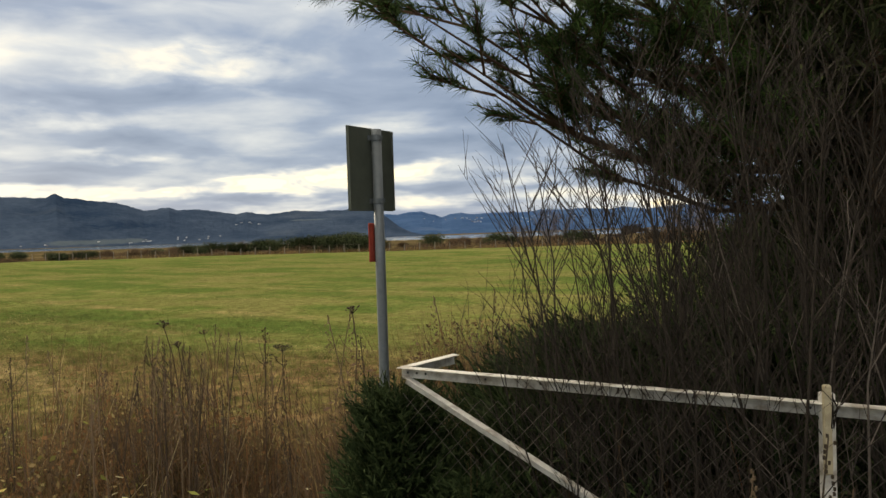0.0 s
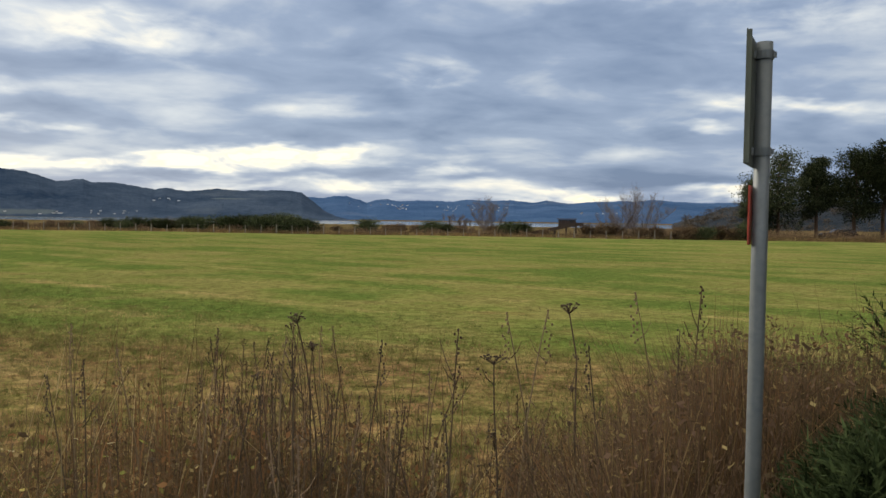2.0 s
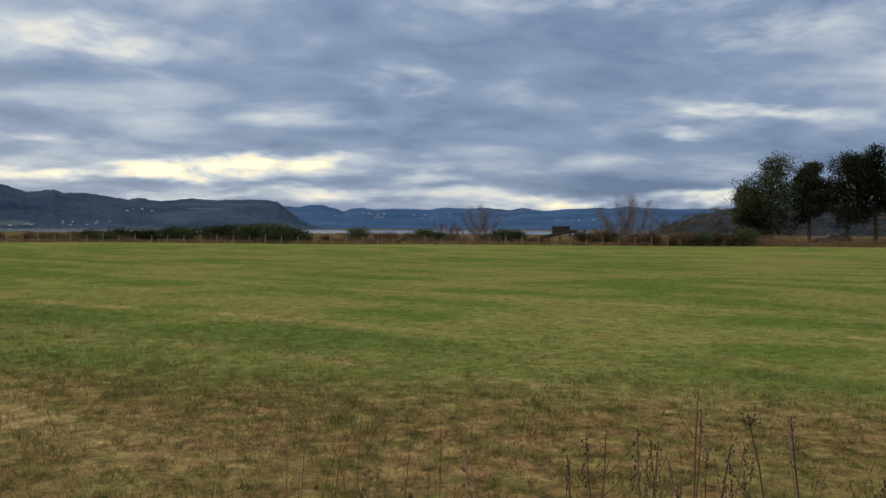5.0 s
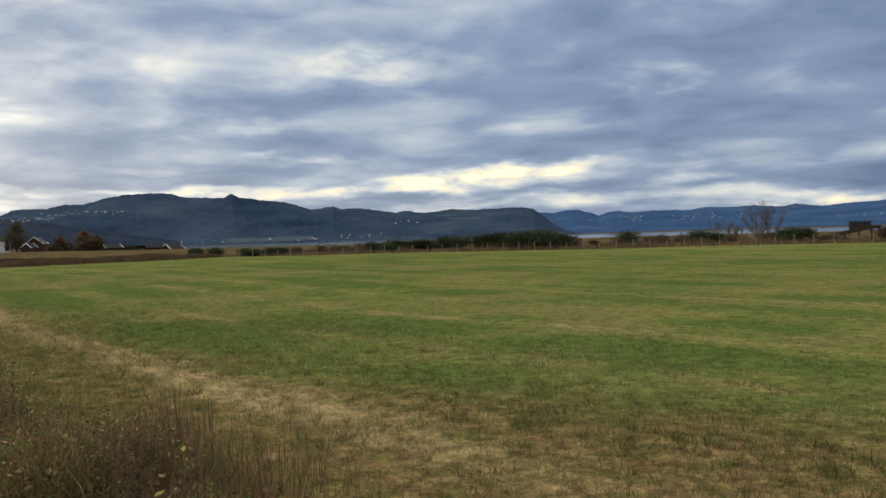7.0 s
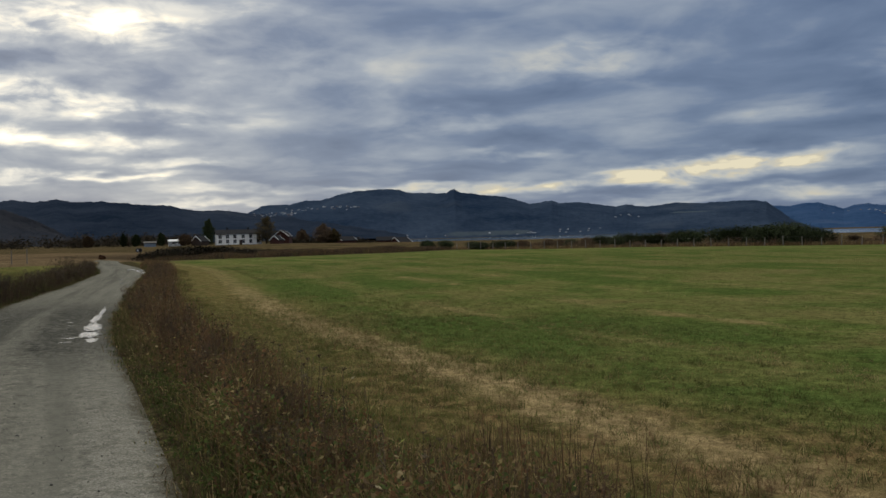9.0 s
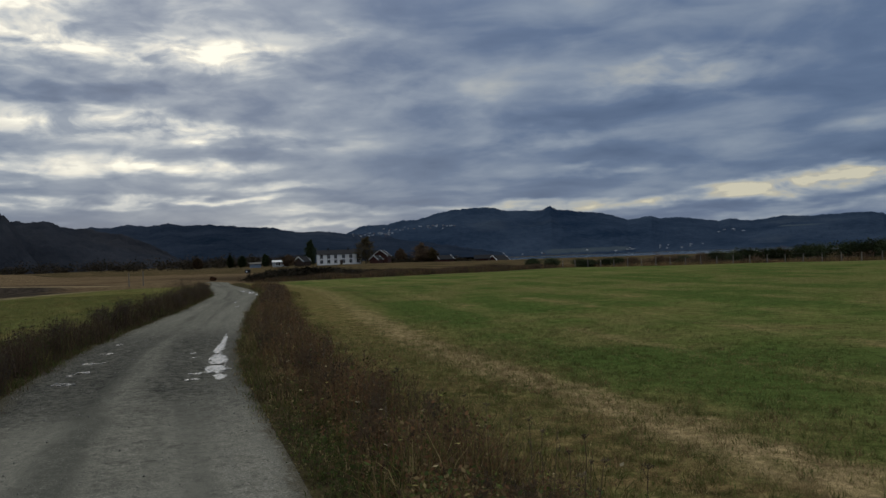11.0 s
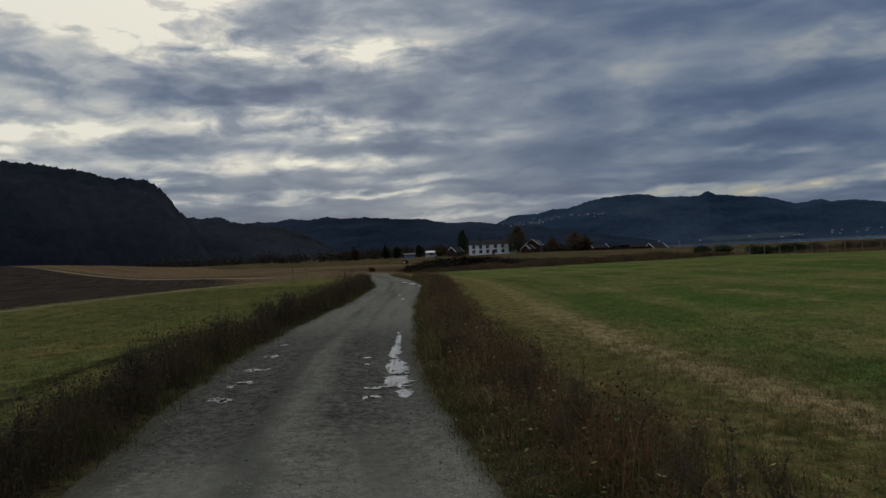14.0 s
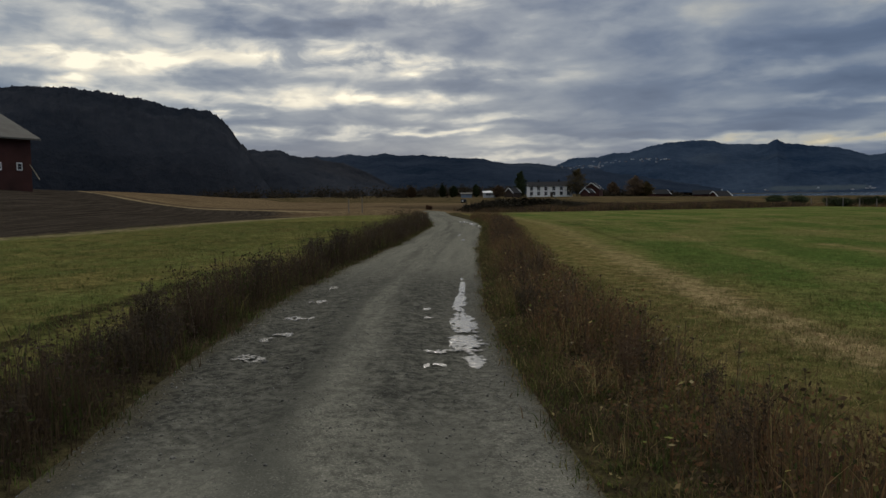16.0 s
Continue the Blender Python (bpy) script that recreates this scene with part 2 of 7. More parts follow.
BARK = material("grey_bark", (0.055, 0.042, 0.033), (0.11, 0.09, 0.07), 18, 0.9, 0.6)
PINE_BARK = material("pine_bark", (0.05, 0.03, 0.02), (0.11, 0.065, 0.04), 14, 0.95, 0.8)
PALE_TWIG = material("pale_twig_bark", (0.06, 0.05, 0.043), (0.13, 0.11, 0.095), 20, 0.9, 0.1, vary=0.3)
BARE_WOOD = material("purplish_bare_wood", (0.085, 0.065, 0.06), (0.16, 0.125, 0.11), 20, 0.9, 0.1, vary=0.3)
TWIG = material("twig_bark", (0.015, 0.0115, 0.009), (0.042, 0.033, 0.026), 20, 0.9, 0.2, vary=0.35)
WHITE_BOARD = material("white_boards", (0.72, 0.73, 0.72), (0.82, 0.82, 0.8), 1.5, 0.7, 0.15)
RED_BOARD = material("red_barn_boards", (0.05, 0.02, 0.017), (0.075, 0.028, 0.022), 2.0, 0.9, 0.3, stain=(0.03, 0.014, 0.012), stain_scale=0.5)
DARK_ROOF = material("dark_slate_roof", (0.012, 0.012, 0.013), (0.028, 0.028, 0.03), 3.0, 1.0, 0.4)
GREY_ROOF = material("grey_sheet_roof", (0.085, 0.082, 0.073), (0.12, 0.115, 0.1), 2.0, 0.9, 0.2, stain=(0.08, 0.072, 0.06), stain_scale=0.4)
WINDOW_GLASS = material("dark_window_glass", (0.012, 0.015, 0.018), (0.02, 0.024, 0.028), 4, 0.35, 0.0)
DARK_WOOD = material("tarred_wood", (0.035, 0.025, 0.02), (0.07, 0.05, 0.04), 5, 0.85, 0.4)
BLACK_PAINT = material("black_car_paint", (0.01, 0.01, 0.012), (0.014, 0.014, 0.016), 8, 0.25, 0.0)
RUBBER = material("black_rubber", (0.015, 0.015, 0.015), (0.025, 0.025, 0.025), 30, 0.9, 0.2)
STONE = material("loose_gravel", (0.06, 0.059, 0.053), (0.2, 0.193, 0.17), 25, 0.85, 0.3, vary=0.4)
GRASS = leafy("grass_blades", glow=0.4)
TURF = leafy("turf_blades", glow=0.3, upward=0.3)
NEEDLES = leafy("pine_needles", False, (0.018, 0.035, 0.012), (0.05, 0.085, 0.025), 0.15)
# darker copy of the pine needles, with the thicket's shade in its colour
SHADE_NEEDLES = leafy("shaded_needles", False, (0.018, 0.024, 0.011), (0.052, 0.058, 0.026), 0.12)
JUNIPER = leafy("juniper_needles", False, (0.015, 0.027, 0.011), (0.042, 0.06, 0.024), 0.2)
FAR_LEAF = leafy("evergreen_clumps", False, (0.02, 0.032, 0.015), (0.048, 0.06, 0.025), 0.1)
PINE_CROWN = leafy("dark_pine_crown", False, (0.02, 0.029, 0.017), (0.052, 0.062, 0.03), 0.15)
BROWN_LEAF = leafy("brown_scrub", False, (0.06, 0.042, 0.028), (0.14, 0.095, 0.055), 0.15)
GOLD_LEAF = leafy("autumn_leaves", False, (0.04, 0.034, 0.017), (0.1, 0.074, 0.03), 0.15)


# ---- building helpers ----
class Soup:
    """Gathers verts and faces for one mesh."""

    def __init__(self):
        self.v, self.f, self.c = [], [], []

    def add(self, verts, faces, col=None):
        n = len(self.v)
        self.v.extend(verts)
        self.f.extend(tuple(i + n for i in face) for face in faces)
        self.c.extend([col or (1, 1, 1)] * len(verts))

    def tube(self, pts, radii, sides=4, col=None, cap=True):
        vs, fs = [], []
        pts = [Vector(p) for p in pts]
        for i, p in enumerate(pts):
            d = (pts[min(i + 1, len(pts) - 1)] - pts[max(i - 1, 0)])
            d = d.normalized() if d.length > 1e-9 else Vector((0, 0, 1))
            a = d.orthogonal().normalized()
            if abs(d.z) < 0.9:
                a = d.cross(Vector((0, 0, 1))).normalized()
            b = d.cross(a)
            for k in range(sides):
                t = 2 * math.pi * k / sides + (math.pi / 4 if sides == 4 else 0)
                vs.append(tuple(p + (a * math.cos(t) + b * math.sin(t)) * radii[i]))
        for i in range(len(pts) - 1):
            for k in range(sides):
                j = (k + 1) % sides
                fs.append((i * sides + k, i * sides + j, (i + 1) * sides + j, (i + 1) * sides + k))
        if cap:
            fs.append(tuple(range(sides))[::-1])
            fs.append(tuple((len(pts) - 1) * sides + k for k in range(sides)))
        self.add(vs, fs, col)

    def box(self, c, s, m=None, col=None, bevel=0.0):
        x, y, z = (k / 2 for k in s)
        if bevel:
            b = bevel
            vs = []
            for sz_ in (-1, 1):
                for inner in ((1, 0) if sz_ > 0 else (0, 1)):
                    q = b if inner else 0
                    zz = sz_ * z if inner else sz_ * (z - b)
                    for px, py in ((-1, -1), (1, -1), (1, 1), (-1, 1)):
                        vs.append((px * (x - q), py * (y - q), zz))
            order = [vs[4:8], vs[0:4], vs[12:16], vs[8:12]]
            ring = [p for r in order for p in r]
            fs = [(3, 2, 1, 0), (12, 13, 14, 15)]
            for r in range(3):
                for k in range(4):
                    j = (k + 1) % 4
                    fs.append((r * 4 + k, r * 4 + j, (r + 1) * 4 + j, (r + 1) * 4 + k))
            vs = ring
        else:
            vs = [(px * x, py * y, pz * z) for pz in (-1, 1) for px, py in ((-1, -1), (1, -1), (1, 1), (-1, 1))]
            fs = [(3, 2, 1, 0), (4, 5, 6, 7), (0, 1, 5, 4), (1, 2, 6, 5), (2, 3, 7, 6), (3, 0, 4, 7)]
        mm = (m or Matrix.Identity(4))
        self.add([tuple(mm @ (Vector(p) + Vector(c))) for p in vs], fs, col)

    def blade(self, base, tip, width, side, col=None):
        b, t, s = Vector(base), Vector(tip), Vector(side) * width * 0.5
        mid = b.lerp(t, 0.55) + Vector((0, 0, 0.08 * (t - b).length))
        self.add([tuple(b - s), tuple(b + s), tuple(mid + s * 0.8), tuple(t), tuple(mid - s * 0.8)], [(0, 1, 2, 4), (4, 2, 3)], col)

    def mesh(self, name):
        me = bpy.data.meshes.new(name)
        me.from_pydata(self.v, [], self.f)
        a = me.color_attributes.new("col", "FLOAT_COLOR", "POINT")
        a.data.foreach_set("color", np.c_[np.array(self.c, "f"), np.ones(len(self.c), "f")].ravel())
        me.update()
        return me


def part(name, soup, mat, parent=None, label="", smooth=False):
    me = soup.mesh(name) if isinstance(soup, Soup) else soup
    if not me.materials:
        me.materials.append(mat)
    if smooth:
        me.polygons.foreach_set("use_smooth", [True] * len(me.polygons))
    ob = new(name, me)
    if parent:
        ob.parent = parent
    return tagged(ob, label)


def base(name, m, label, category, group="", kind=""):
    ob = new(name)
    ob.empty_display_size = 0.2
    ob.matrix_basis = m
    return tagged(ob, label, category, group, kind)


def array_mesh(name, verts, tris, cols, mat):
    """A mesh from numpy arrays of triangles."""
    me = bpy.data.meshes.new(name)
    n, k = len(verts), len(tris)
    me.vertices.add(n)
    me.vertices.foreach_set("co", verts.astype("f").ravel())
    me.loops.add(3 * k)
    me.loops.foreach_set("vertex_index", tris.astype("i").ravel())
    me.polygons.add(k)
    me.polygons.foreach_set("loop_start", np.arange(0, 3 * k, 3, dtype="i"))
    me.polygons.foreach_set("loop_total", np.full(k, 3, "i"))
    a = me.color_attributes.new("col", "FLOAT_COLOR", "POINT")
    a.data.foreach_set("color", np.c_[cols, np.ones(n)].astype("f").ravel())
    me.materials.append(mat)
    me.update()
    me.validate()
    return me


# ---- the plan: u runs along the road, w to its right ----
UX, UY = -0.7659, 0.6430


def smooth(a, b, x):
    t = np.clip((np.asarray(x, float) - a) / (b - a), 0, 1)
    return t * t * (3 - 2 * t)


def bend(u):
    """Where the road's middle lies across the plan."""
    u = np.asarray(u, float)
    return np.interp(u, [-60, 0, 14, 22, 26, 32, 38, 47, 53, 58, 64, 72, 80, 86, 110, 150, 300],
                     [-0.45, -0.45, -0.48, -0.52, -0.4, 0.2, 0.92, 1.98, 2.6, 2.85, 2.8, 2.75, 2.9, 3.1, -1.0, -14, -40])


def pinch(u):
    """How much narrower the road grows towards its far bend, as a share."""
    u = np.asarray(u, float)
    return 0.17 * smooth(27, 42, u) + 0.3 * smooth(60, 80, u)


def plan(u, w):
    """x, y of a point u along the road and w to the right of its middle."""
    w = np.asarray(w, float)
    k = w - np.clip(w, -1.4, 1.4) * pinch(u) + bend(u) * np.exp(-(w / 60) ** 2)
    return u * UX + k * UY, u * UY - k * UX


def along_across(x, y):
    u = x * UX + y * UY
    k = x * UY - y * UX
    k = k - bend(u) * np.exp(-(k / 60) ** 2)
    p = pinch(u)
    return u, np.where(np.abs(k) < 1.4 * (1 - p), k / (1 - p), k + np.sign(k) * 1.4 * p)


def wob(x, y, s, seed=0):
    """Cheap smooth noise, -1 to 1."""
    x, y = np.asarray(x, float) / s + seed * 3.7, np.asarray(y, float) / s - seed * 1.9
    return (np.sin(x * 1.7 + 1.3 * np.sin(y * 1.1 + seed)) + np.sin(y * 2.1 + 1.1 * np.sin(x * 1.3)) + np.sin((x + y) * 2.9 + seed) * 0.6) / 2.6


# hollows in the road: along, across, half length, half width
HOLLOWS = [(22.45, 1.16, 0.5, 0.13), (23.45, 1.12, 0.6, 0.24), (24.7, 1.16, 1.0, 0.19), (26.6, 1.16, 1.4, 0.12), (28.4, 1.16, 1.4, 0.075), (30.0, 1.12, 0.9, 0.035),
           (22.95, 0.77, 0.16, 0.2), (22.3, 0.75, 0.12, 0.17), (25.05, 0.74, 0.12, 0.08), (25.25, -0.9, 0.2, 0.26), (24.1, -0.88, 0.17, 0.22), (23.75, -1.0, 0.2, 0.1),
           (22.8, -0.96, 0.22, 0.2), (26.8, -0.9, 0.24, 0.22), (28.5, -1.03, 0.25, 0.12), (25.8, 0.7, 0.12, 0.1), (52.5, 1.3, 1.5, 0.16), (56.0, 1.05, 2.4, 0.3), (59.0, 0.7, 1.6, 0.4), (42.0, 0.8, 0.5, 0.12), (45.0, 0.5, 0.7, 0.1)]


def height(x, y):
    """The lie of the land."""
    x, y = np.asarray(x, float), np.asarray(y, float)
    u, w = along_across(x, y)
    r = np.hypot(x, y)
    road = 1 - smooth(1.35, 1.75, np.abs(w))
    near = 1 - smooth(60, 140, np.abs(u - 30))
    z = -0.06 + 0.05 * wob(x, y, 9) * smooth(3, 8, np.abs(w))
    z = z + 0.10 * np.exp(-((np.abs(w) - 2.2) / 0.7) ** 2) * near
    # wheel ruts, crown and hollows of the gravel road
    rz = 0.05 * (1 - (w / 1.4) ** 2) - 0.025 * (np.exp(-((w - 0.75) / 0.28) ** 2) + np.exp(-((w + 0.75) / 0.28) ** 2))
    rz = rz + 0.008 * wob(x, y, 0.35) + 0.006 * wob(x, y, 0.16, 3)
    for hu, hw, a, b in HOLLOWS:
        rz = rz - 0.045 * np.exp(-(((u - hu) / a) ** 2 + ((w - hw) / b) ** 2) * 0.6)
    z = z * (1 - road) + rz * road
    # down to the fjord past the far side of the field
    az_ = np.degrees(np.arctan2(-x, y))
    d = y * 0.985 + x * 0.17
    to_fjord = smooth(250, 420, d) * smooth(38, 27, az_)
    far_shore = smooth(2100, 2350, r)
    z = z - 0.35 * smooth(75, 95, d) * smooth(40, 30, az_)
    z = z - 8.0 * to_fjord * (1 - far_shore) - 3.0 * far_shore * to_fjord
    # rising ground to the left
    z = z + 3.0 * smooth(-21, -46, w) * smooth(10, 40, u) * (1 - smooth(150, 400, r)) + 1.2 * smooth(60, 220, u) * smooth(-6, -26, w + 0.0 * u) * (1 - smooth(-21, -46, w))
    return z


# ---- ground ----
RUT = 4.0
us = np.r_[-4800, -3000, -1800, -1000, -500, -250, -120, -60, -30, -18, -10, np.arange(-6, 46, 0.22), np.arange(46, 90, 0.6), np.arange(90, 220, 5), 240, 280, 330, 400, 500, 650, 850, 1100, 1500, 1900, 2200, 2300, 2500, 3200, 4000, 4800]
right = np.r_[np.arange(1.5, 5, 0.16), np.arange(5, 14, 0.4), np.arange(14, 60, 2), np.arange(60, 220, 5), 240, 280, 330, 400, 500, 650, 850, 1100, 1500, 1900, 2200, 2300, 2500, 3200, 4000, 4800]
left = np.r_[-4800, -3500, -2500, -1800, -1300, -900, -600, -400, -300, -240, np.arange(-200, -60, 6), np.arange(-60, -14, 2), np.arange(-14, -5, 0.4), -np.arange(1.5, 5, 0.16)[::-1]]


def sheet(name, us, ws, mat, label, category):
    U, W = np.meshgrid(us, ws, indexing="ij")
    X, Y = plan(U, W)
    Z = height(X, Y)
    me = bpy.data.meshes.new(name)
    n, k = U.shape
    idx = np.arange(n * k).reshape(n, k)
    quads = np.stack([idx[:-1, :-1], idx[:-1, 1:], idx[1:, 1:], idx[1:, :-1]], -1).reshape(-1, 4)[:, ::-1]
    me.from_pydata(np.stack([X, Y, Z], -1).reshape(-1, 3).tolist(), [], quads.tolist())
    for key, val in (("along", U), ("across", W)):
        a = me.attributes.new(key, "FLOAT", "POINT")
        a.data.foreach_set("value", val.astype("f").ravel())
    me.polygons.foreach_set("use_smooth", [True] * len(me.polygons))
    if me.polygons and me.polygons[0].normal.z < 0:
        me.flip_normals()
    return tagged(part(name, me, mat), label, category, kind="structure")


def ground_material():
    m = bpy.data.materials.new("field_grass")
    m.use_nodes = True
    t = m.node_tree
    q = Graph(t)
    bsdf = t.nodes["Principled BSDF"]
    pos = q.node("ShaderNodeNewGeometry").outputs["Position"]
    a = q.attr("along").outputs["Fac"]
    c = q.attr("across").outputs["Fac"]
    lay = q.xyz(q.math("MULTIPLY", a, 0.9), c)
    n_big = q.noise(pos, 0.09, 4.0, 0.55)
    n_mid = q.noise(lay, 0.55, 5.0, 0.65)
    n_fine = q.noise(pos, 5.0, 6.0, 0.75)
    n_tuft = q.noise(pos, 1.6, 5.0, 0.7)
    n_clod = q.noise(pos, 3.1, 3.0, 0.6)
    n_streak = q.noise(q.xyz(q.math("MULTIPLY", a, 0.7), c), 0.9, 6.0, 0.7)
    n_wide = q.noise(pos, 0.3, 4.0, 0.6)
    green = q.mix(q.remap(n_big, 0.35, 0.65), (0.082, 0.108, 0.028), (0.115, 0.132, 0.038))
    green = q.mix(q.remap(n_mid, 0.42, 0.7, 0.0, 0.75), green, (0.15, 0.138, 0.052))
    green = q.mix(q.remap(n_tuft, 0.5, 0.72, 0.0, 0.6), green, (0.062, 0.078, 0.023))
    green = q.mix(q.remap(n_tuft, 0.46, 0.3, 0.0, 0.5), green, (0.115, 0.138, 0.04))
    green = q.mix(q.remap(n_wide, 0.5, 0.66, 0.0, 0.6), green, (0.135, 0.125, 0.045))
    green = q.mix(q.remap(n_wide, 0.46, 0.34, 0.0, 0.55), green, (0.06, 0.098, 0.024))
    # broken swaths of cut straw and greener strips lying along the road, unevenly apart
    band = q.noise(q.xyz(q.math("MULTIPLY", a, 0.6), c, 3.0), 0.24, 5.0, 0.6, 0.3)
    bent = q.math("ADD", c, q.math("MULTIPLY", q.math("SUBTRACT", q.noise(pos, 0.06, 2.0), 0.5), 2.4))
    bent = q.math("ADD", bent, q.math("MULTIPLY", q.math("SUBTRACT", n_tuft, 0.5), 0.7))
    wave = q.math("COSINE", q.math("MULTIPLY", q.math("SUBTRACT", bent, 8.4), 2.03))
    apart = q.math("MULTIPLY", q.remap(n_streak, 0.4, 0.58), q.remap(n_wide, 0.42, 0.58))
    swath = q.math("MULTIPLY", q.remap(wave, 0.8, 0.97, 0.0, 0.7, True), q.math("MULTIPLY", apart, q.remap(c, 30.0, 13.0, 0.1, 1.0)))
    swath = q.math("MULTIPLY", swath, q.remap(c, 6.0, 7.6))
    lush = q.math("MULTIPLY", q.remap(q.math("ADD", q.math("ADD", band, q.math("MULTIPLY", wave, 0.06)), q.math("MULTIPLY", q.math("SUBTRACT", n_wide, 0.5), 0.25)), 0.5, 0.4, 0.0, 0.75, True), q.remap(c, 4.9, 5.6))
    pale = q.math("MULTIPLY", q.remap(q.math("ADD", band, q.math("MULTIPLY", q.math("SUBTRACT", n_mid, 0.5), 0.3)), 0.52, 0.64, 0.0, 0.6, True), q.remap(c, 4.8, 6.0))
    green = q.mix(pale, green, q.mix(n_clod, (0.12, 0.112, 0.04), (0.175, 0.155, 0.062)))
    green = q.mix(lush, green, q.mix(n_clod, (0.045, 0.08, 0.019), (0.078, 0.112, 0.028)))
    # dead patches
    green = q.mix(q.math("MULTIPLY", q.remap(q.noise(q.xyz(q.math("MULTIPLY", a, 0.5), c, 5.0), 0.42, 4.0, 0.6), 0.6, 0.7, 0.0, 0.6), q.remap(n_tuft, 0.4, 0.6)), green, (0.17, 0.115, 0.05))
    dry = q.mix(n_fine, (0.15, 0.12, 0.05), (0.3, 0.24, 0.11))
    col = q.mix(swath, green, dry)
    # the small field on the left is yellower
    col = q.mix(q.remap(c, 0.0, -2.0, 0.0, 0.6), col, q.mix(n_clod, (0.062, 0.072, 0.022), (0.11, 0.11, 0.036)))
    dry_left = q.math("MULTIPLY", q.remap(c, 0.0, -2.0, 0.0, 0.75), q.remap(q.math("ADD", q.math("MULTIPLY", n_streak, 0.5), q.math("ADD", q.math("MULTIPLY", n_wide, 0.25), q.math("MULTIPLY", n_tuft, 0.25))), 0.46, 0.56))
    col = q.mix(dry_left, col, q.mix(n_fine, (0.11, 0.092, 0.032), (0.21, 0.165, 0.062)))
    col = q.mix(q.math("MULTIPLY", q.remap(c, -2.0, -3.0), q.remap(q.math("ADD", q.math("MULTIPLY", n_tuft, 0.5), q.math("MULTIPLY", n_mid, 0.5)), 0.5, 0.6, 0.0, 0.75)), col, (0.042, 0.046, 0.016))
    col = q.mix(q.math("MULTIPLY", q.remap(c, -3.0, -5.0), q.remap(q.noise(q.xyz(q.math("MULTIPLY", a, 0.5), c, 9.0), 0.5, 5.0, 0.7), 0.52, 0.62, 0.0, 0.5)), col, (0.13, 0.14, 0.046))
    # the dry margin beside the verge: olive, rust and yellow tufts
    margin = q.math("MULTIPLY", q.remap(q.math("ADD", q.math("ADD", c, q.math("MULTIPLY", n_tuft, 1.6)), q.remap(a, 15.0, 4.0, 0.0, -4.0)), 7.4, 5.0, 0.0, 1.0, True), q.remap(c, 0.0, 1.0))
    rust = q.mix(q.remap(n_clod, 0.36, 0.62), (0.1, 0.092, 0.032), (0.165, 0.1, 0.052))
    rust = q.mix(q.remap(n_fine, 0.5, 0.68, 0.0, 0.9), rust, (0.2, 0.145, 0.066))
    rust = q.mix(q.remap(n_fine, 0.47, 0.34, 0.0, 0.85), rust, (0.05, 0.043, 0.022))
    olive = q.mix(q.remap(n_clod, 0.36, 0.62), (0.08, 0.078, 0.026), (0.15, 0.12, 0.046))
    olive = q.mix(q.remap(n_fine, 0.5, 0.7, 0.0, 0.7), olive, (0.2, 0.165, 0.07))
    col = q.mix(q.math("MULTIPLY", margin, q.remap(n_mid, 0.25, 0.5, 0.45, 0.95)), col, q.mix(q.remap(a, 9.0, 19.0, 0.0, 0.8), rust, olive))
    ridge = q.math("ABSOLUTE", q.math("SUBTRACT", q.math("ADD", c, q.math("MULTIPLY", q.math("SUBTRACT", n_tuft, 0.5), 1.2)), 4.95))
    ridge = q.math("MULTIPLY", q.math("MULTIPLY", q.remap(ridge, 0.62, 0.1, 0.0, 0.95, True), q.remap(n_clod, 0.28, 0.5, 0.35, 1.0)), q.math("MULTIPLY", q.remap(a, 8.0, 14.0), q.remap(a, 22.0, 40.0, 1.0, 0.3)))
    col = q.mix(ridge, col, q.mix(n_fine, (0.15, 0.11, 0.052), (0.38, 0.29, 0.15)))
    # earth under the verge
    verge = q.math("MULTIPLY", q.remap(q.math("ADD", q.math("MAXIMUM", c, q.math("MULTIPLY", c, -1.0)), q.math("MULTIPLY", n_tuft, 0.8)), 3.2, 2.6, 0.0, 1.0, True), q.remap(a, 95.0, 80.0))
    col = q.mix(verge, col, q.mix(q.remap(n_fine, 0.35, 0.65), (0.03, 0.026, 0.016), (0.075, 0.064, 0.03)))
    # a rut in the small field
    rut = q.math("ABSOLUTE", q.math("ADD", q.math("ADD", c, RUT), q.math("MULTIPLY", q.math("SUBTRACT", n_clod, 0.5), 0.9)))
    rut = q.math("MULTIPLY", q.remap(rut, 0.36, 0.1, 0.0, 0.9, True), q.math("MULTIPLY", q.remap(a, 36.0, 29.0), q.remap(n_mid, 0.32, 0.46)))
    col = q.mix(rut, col, (0.026, 0.022, 0.012))
    # ploughed earth and stubble past the small field on the left
    edge = q.math("ADD", c, q.math("MULTIPLY", q.math("SUBTRACT", a, 54.0), -0.30))
    edge = q.math("ADD", edge, q.math("MULTIPLY", q.math("SUBTRACT", n_tuft, 0.5), 3.0))
    plough = q.math("MULTIPLY", q.remap(edge, -17.6, -18.8), q.remap(a, 20.0, 22.0))
    furrow = q.noise(q.xyz(q.math("MULTIPLY", a, 0.1), q.math("MULTIPLY", c, 2.2)), 1.0, 4.0, 0.7)
    soil = q.mix(q.remap(furrow, 0.35, 0.65), (0.02, 0.0165, 0.013), (0.058, 0.048, 0.038))
    soil = q.mix(q.remap(n_tuft, 0.55, 0.7, 0.0, 0.5), soil, (0.075, 0.058, 0.036))
    bank = q.math("MULTIPLY", q.remap(q.math("ABSOLUTE", q.math("ADD", edge, 17.9)), 1.7, 0.5, 0.0, 0.85, True), q.remap(a, 20.0, 22.0))
    col = q.mix(plough, col, soil)
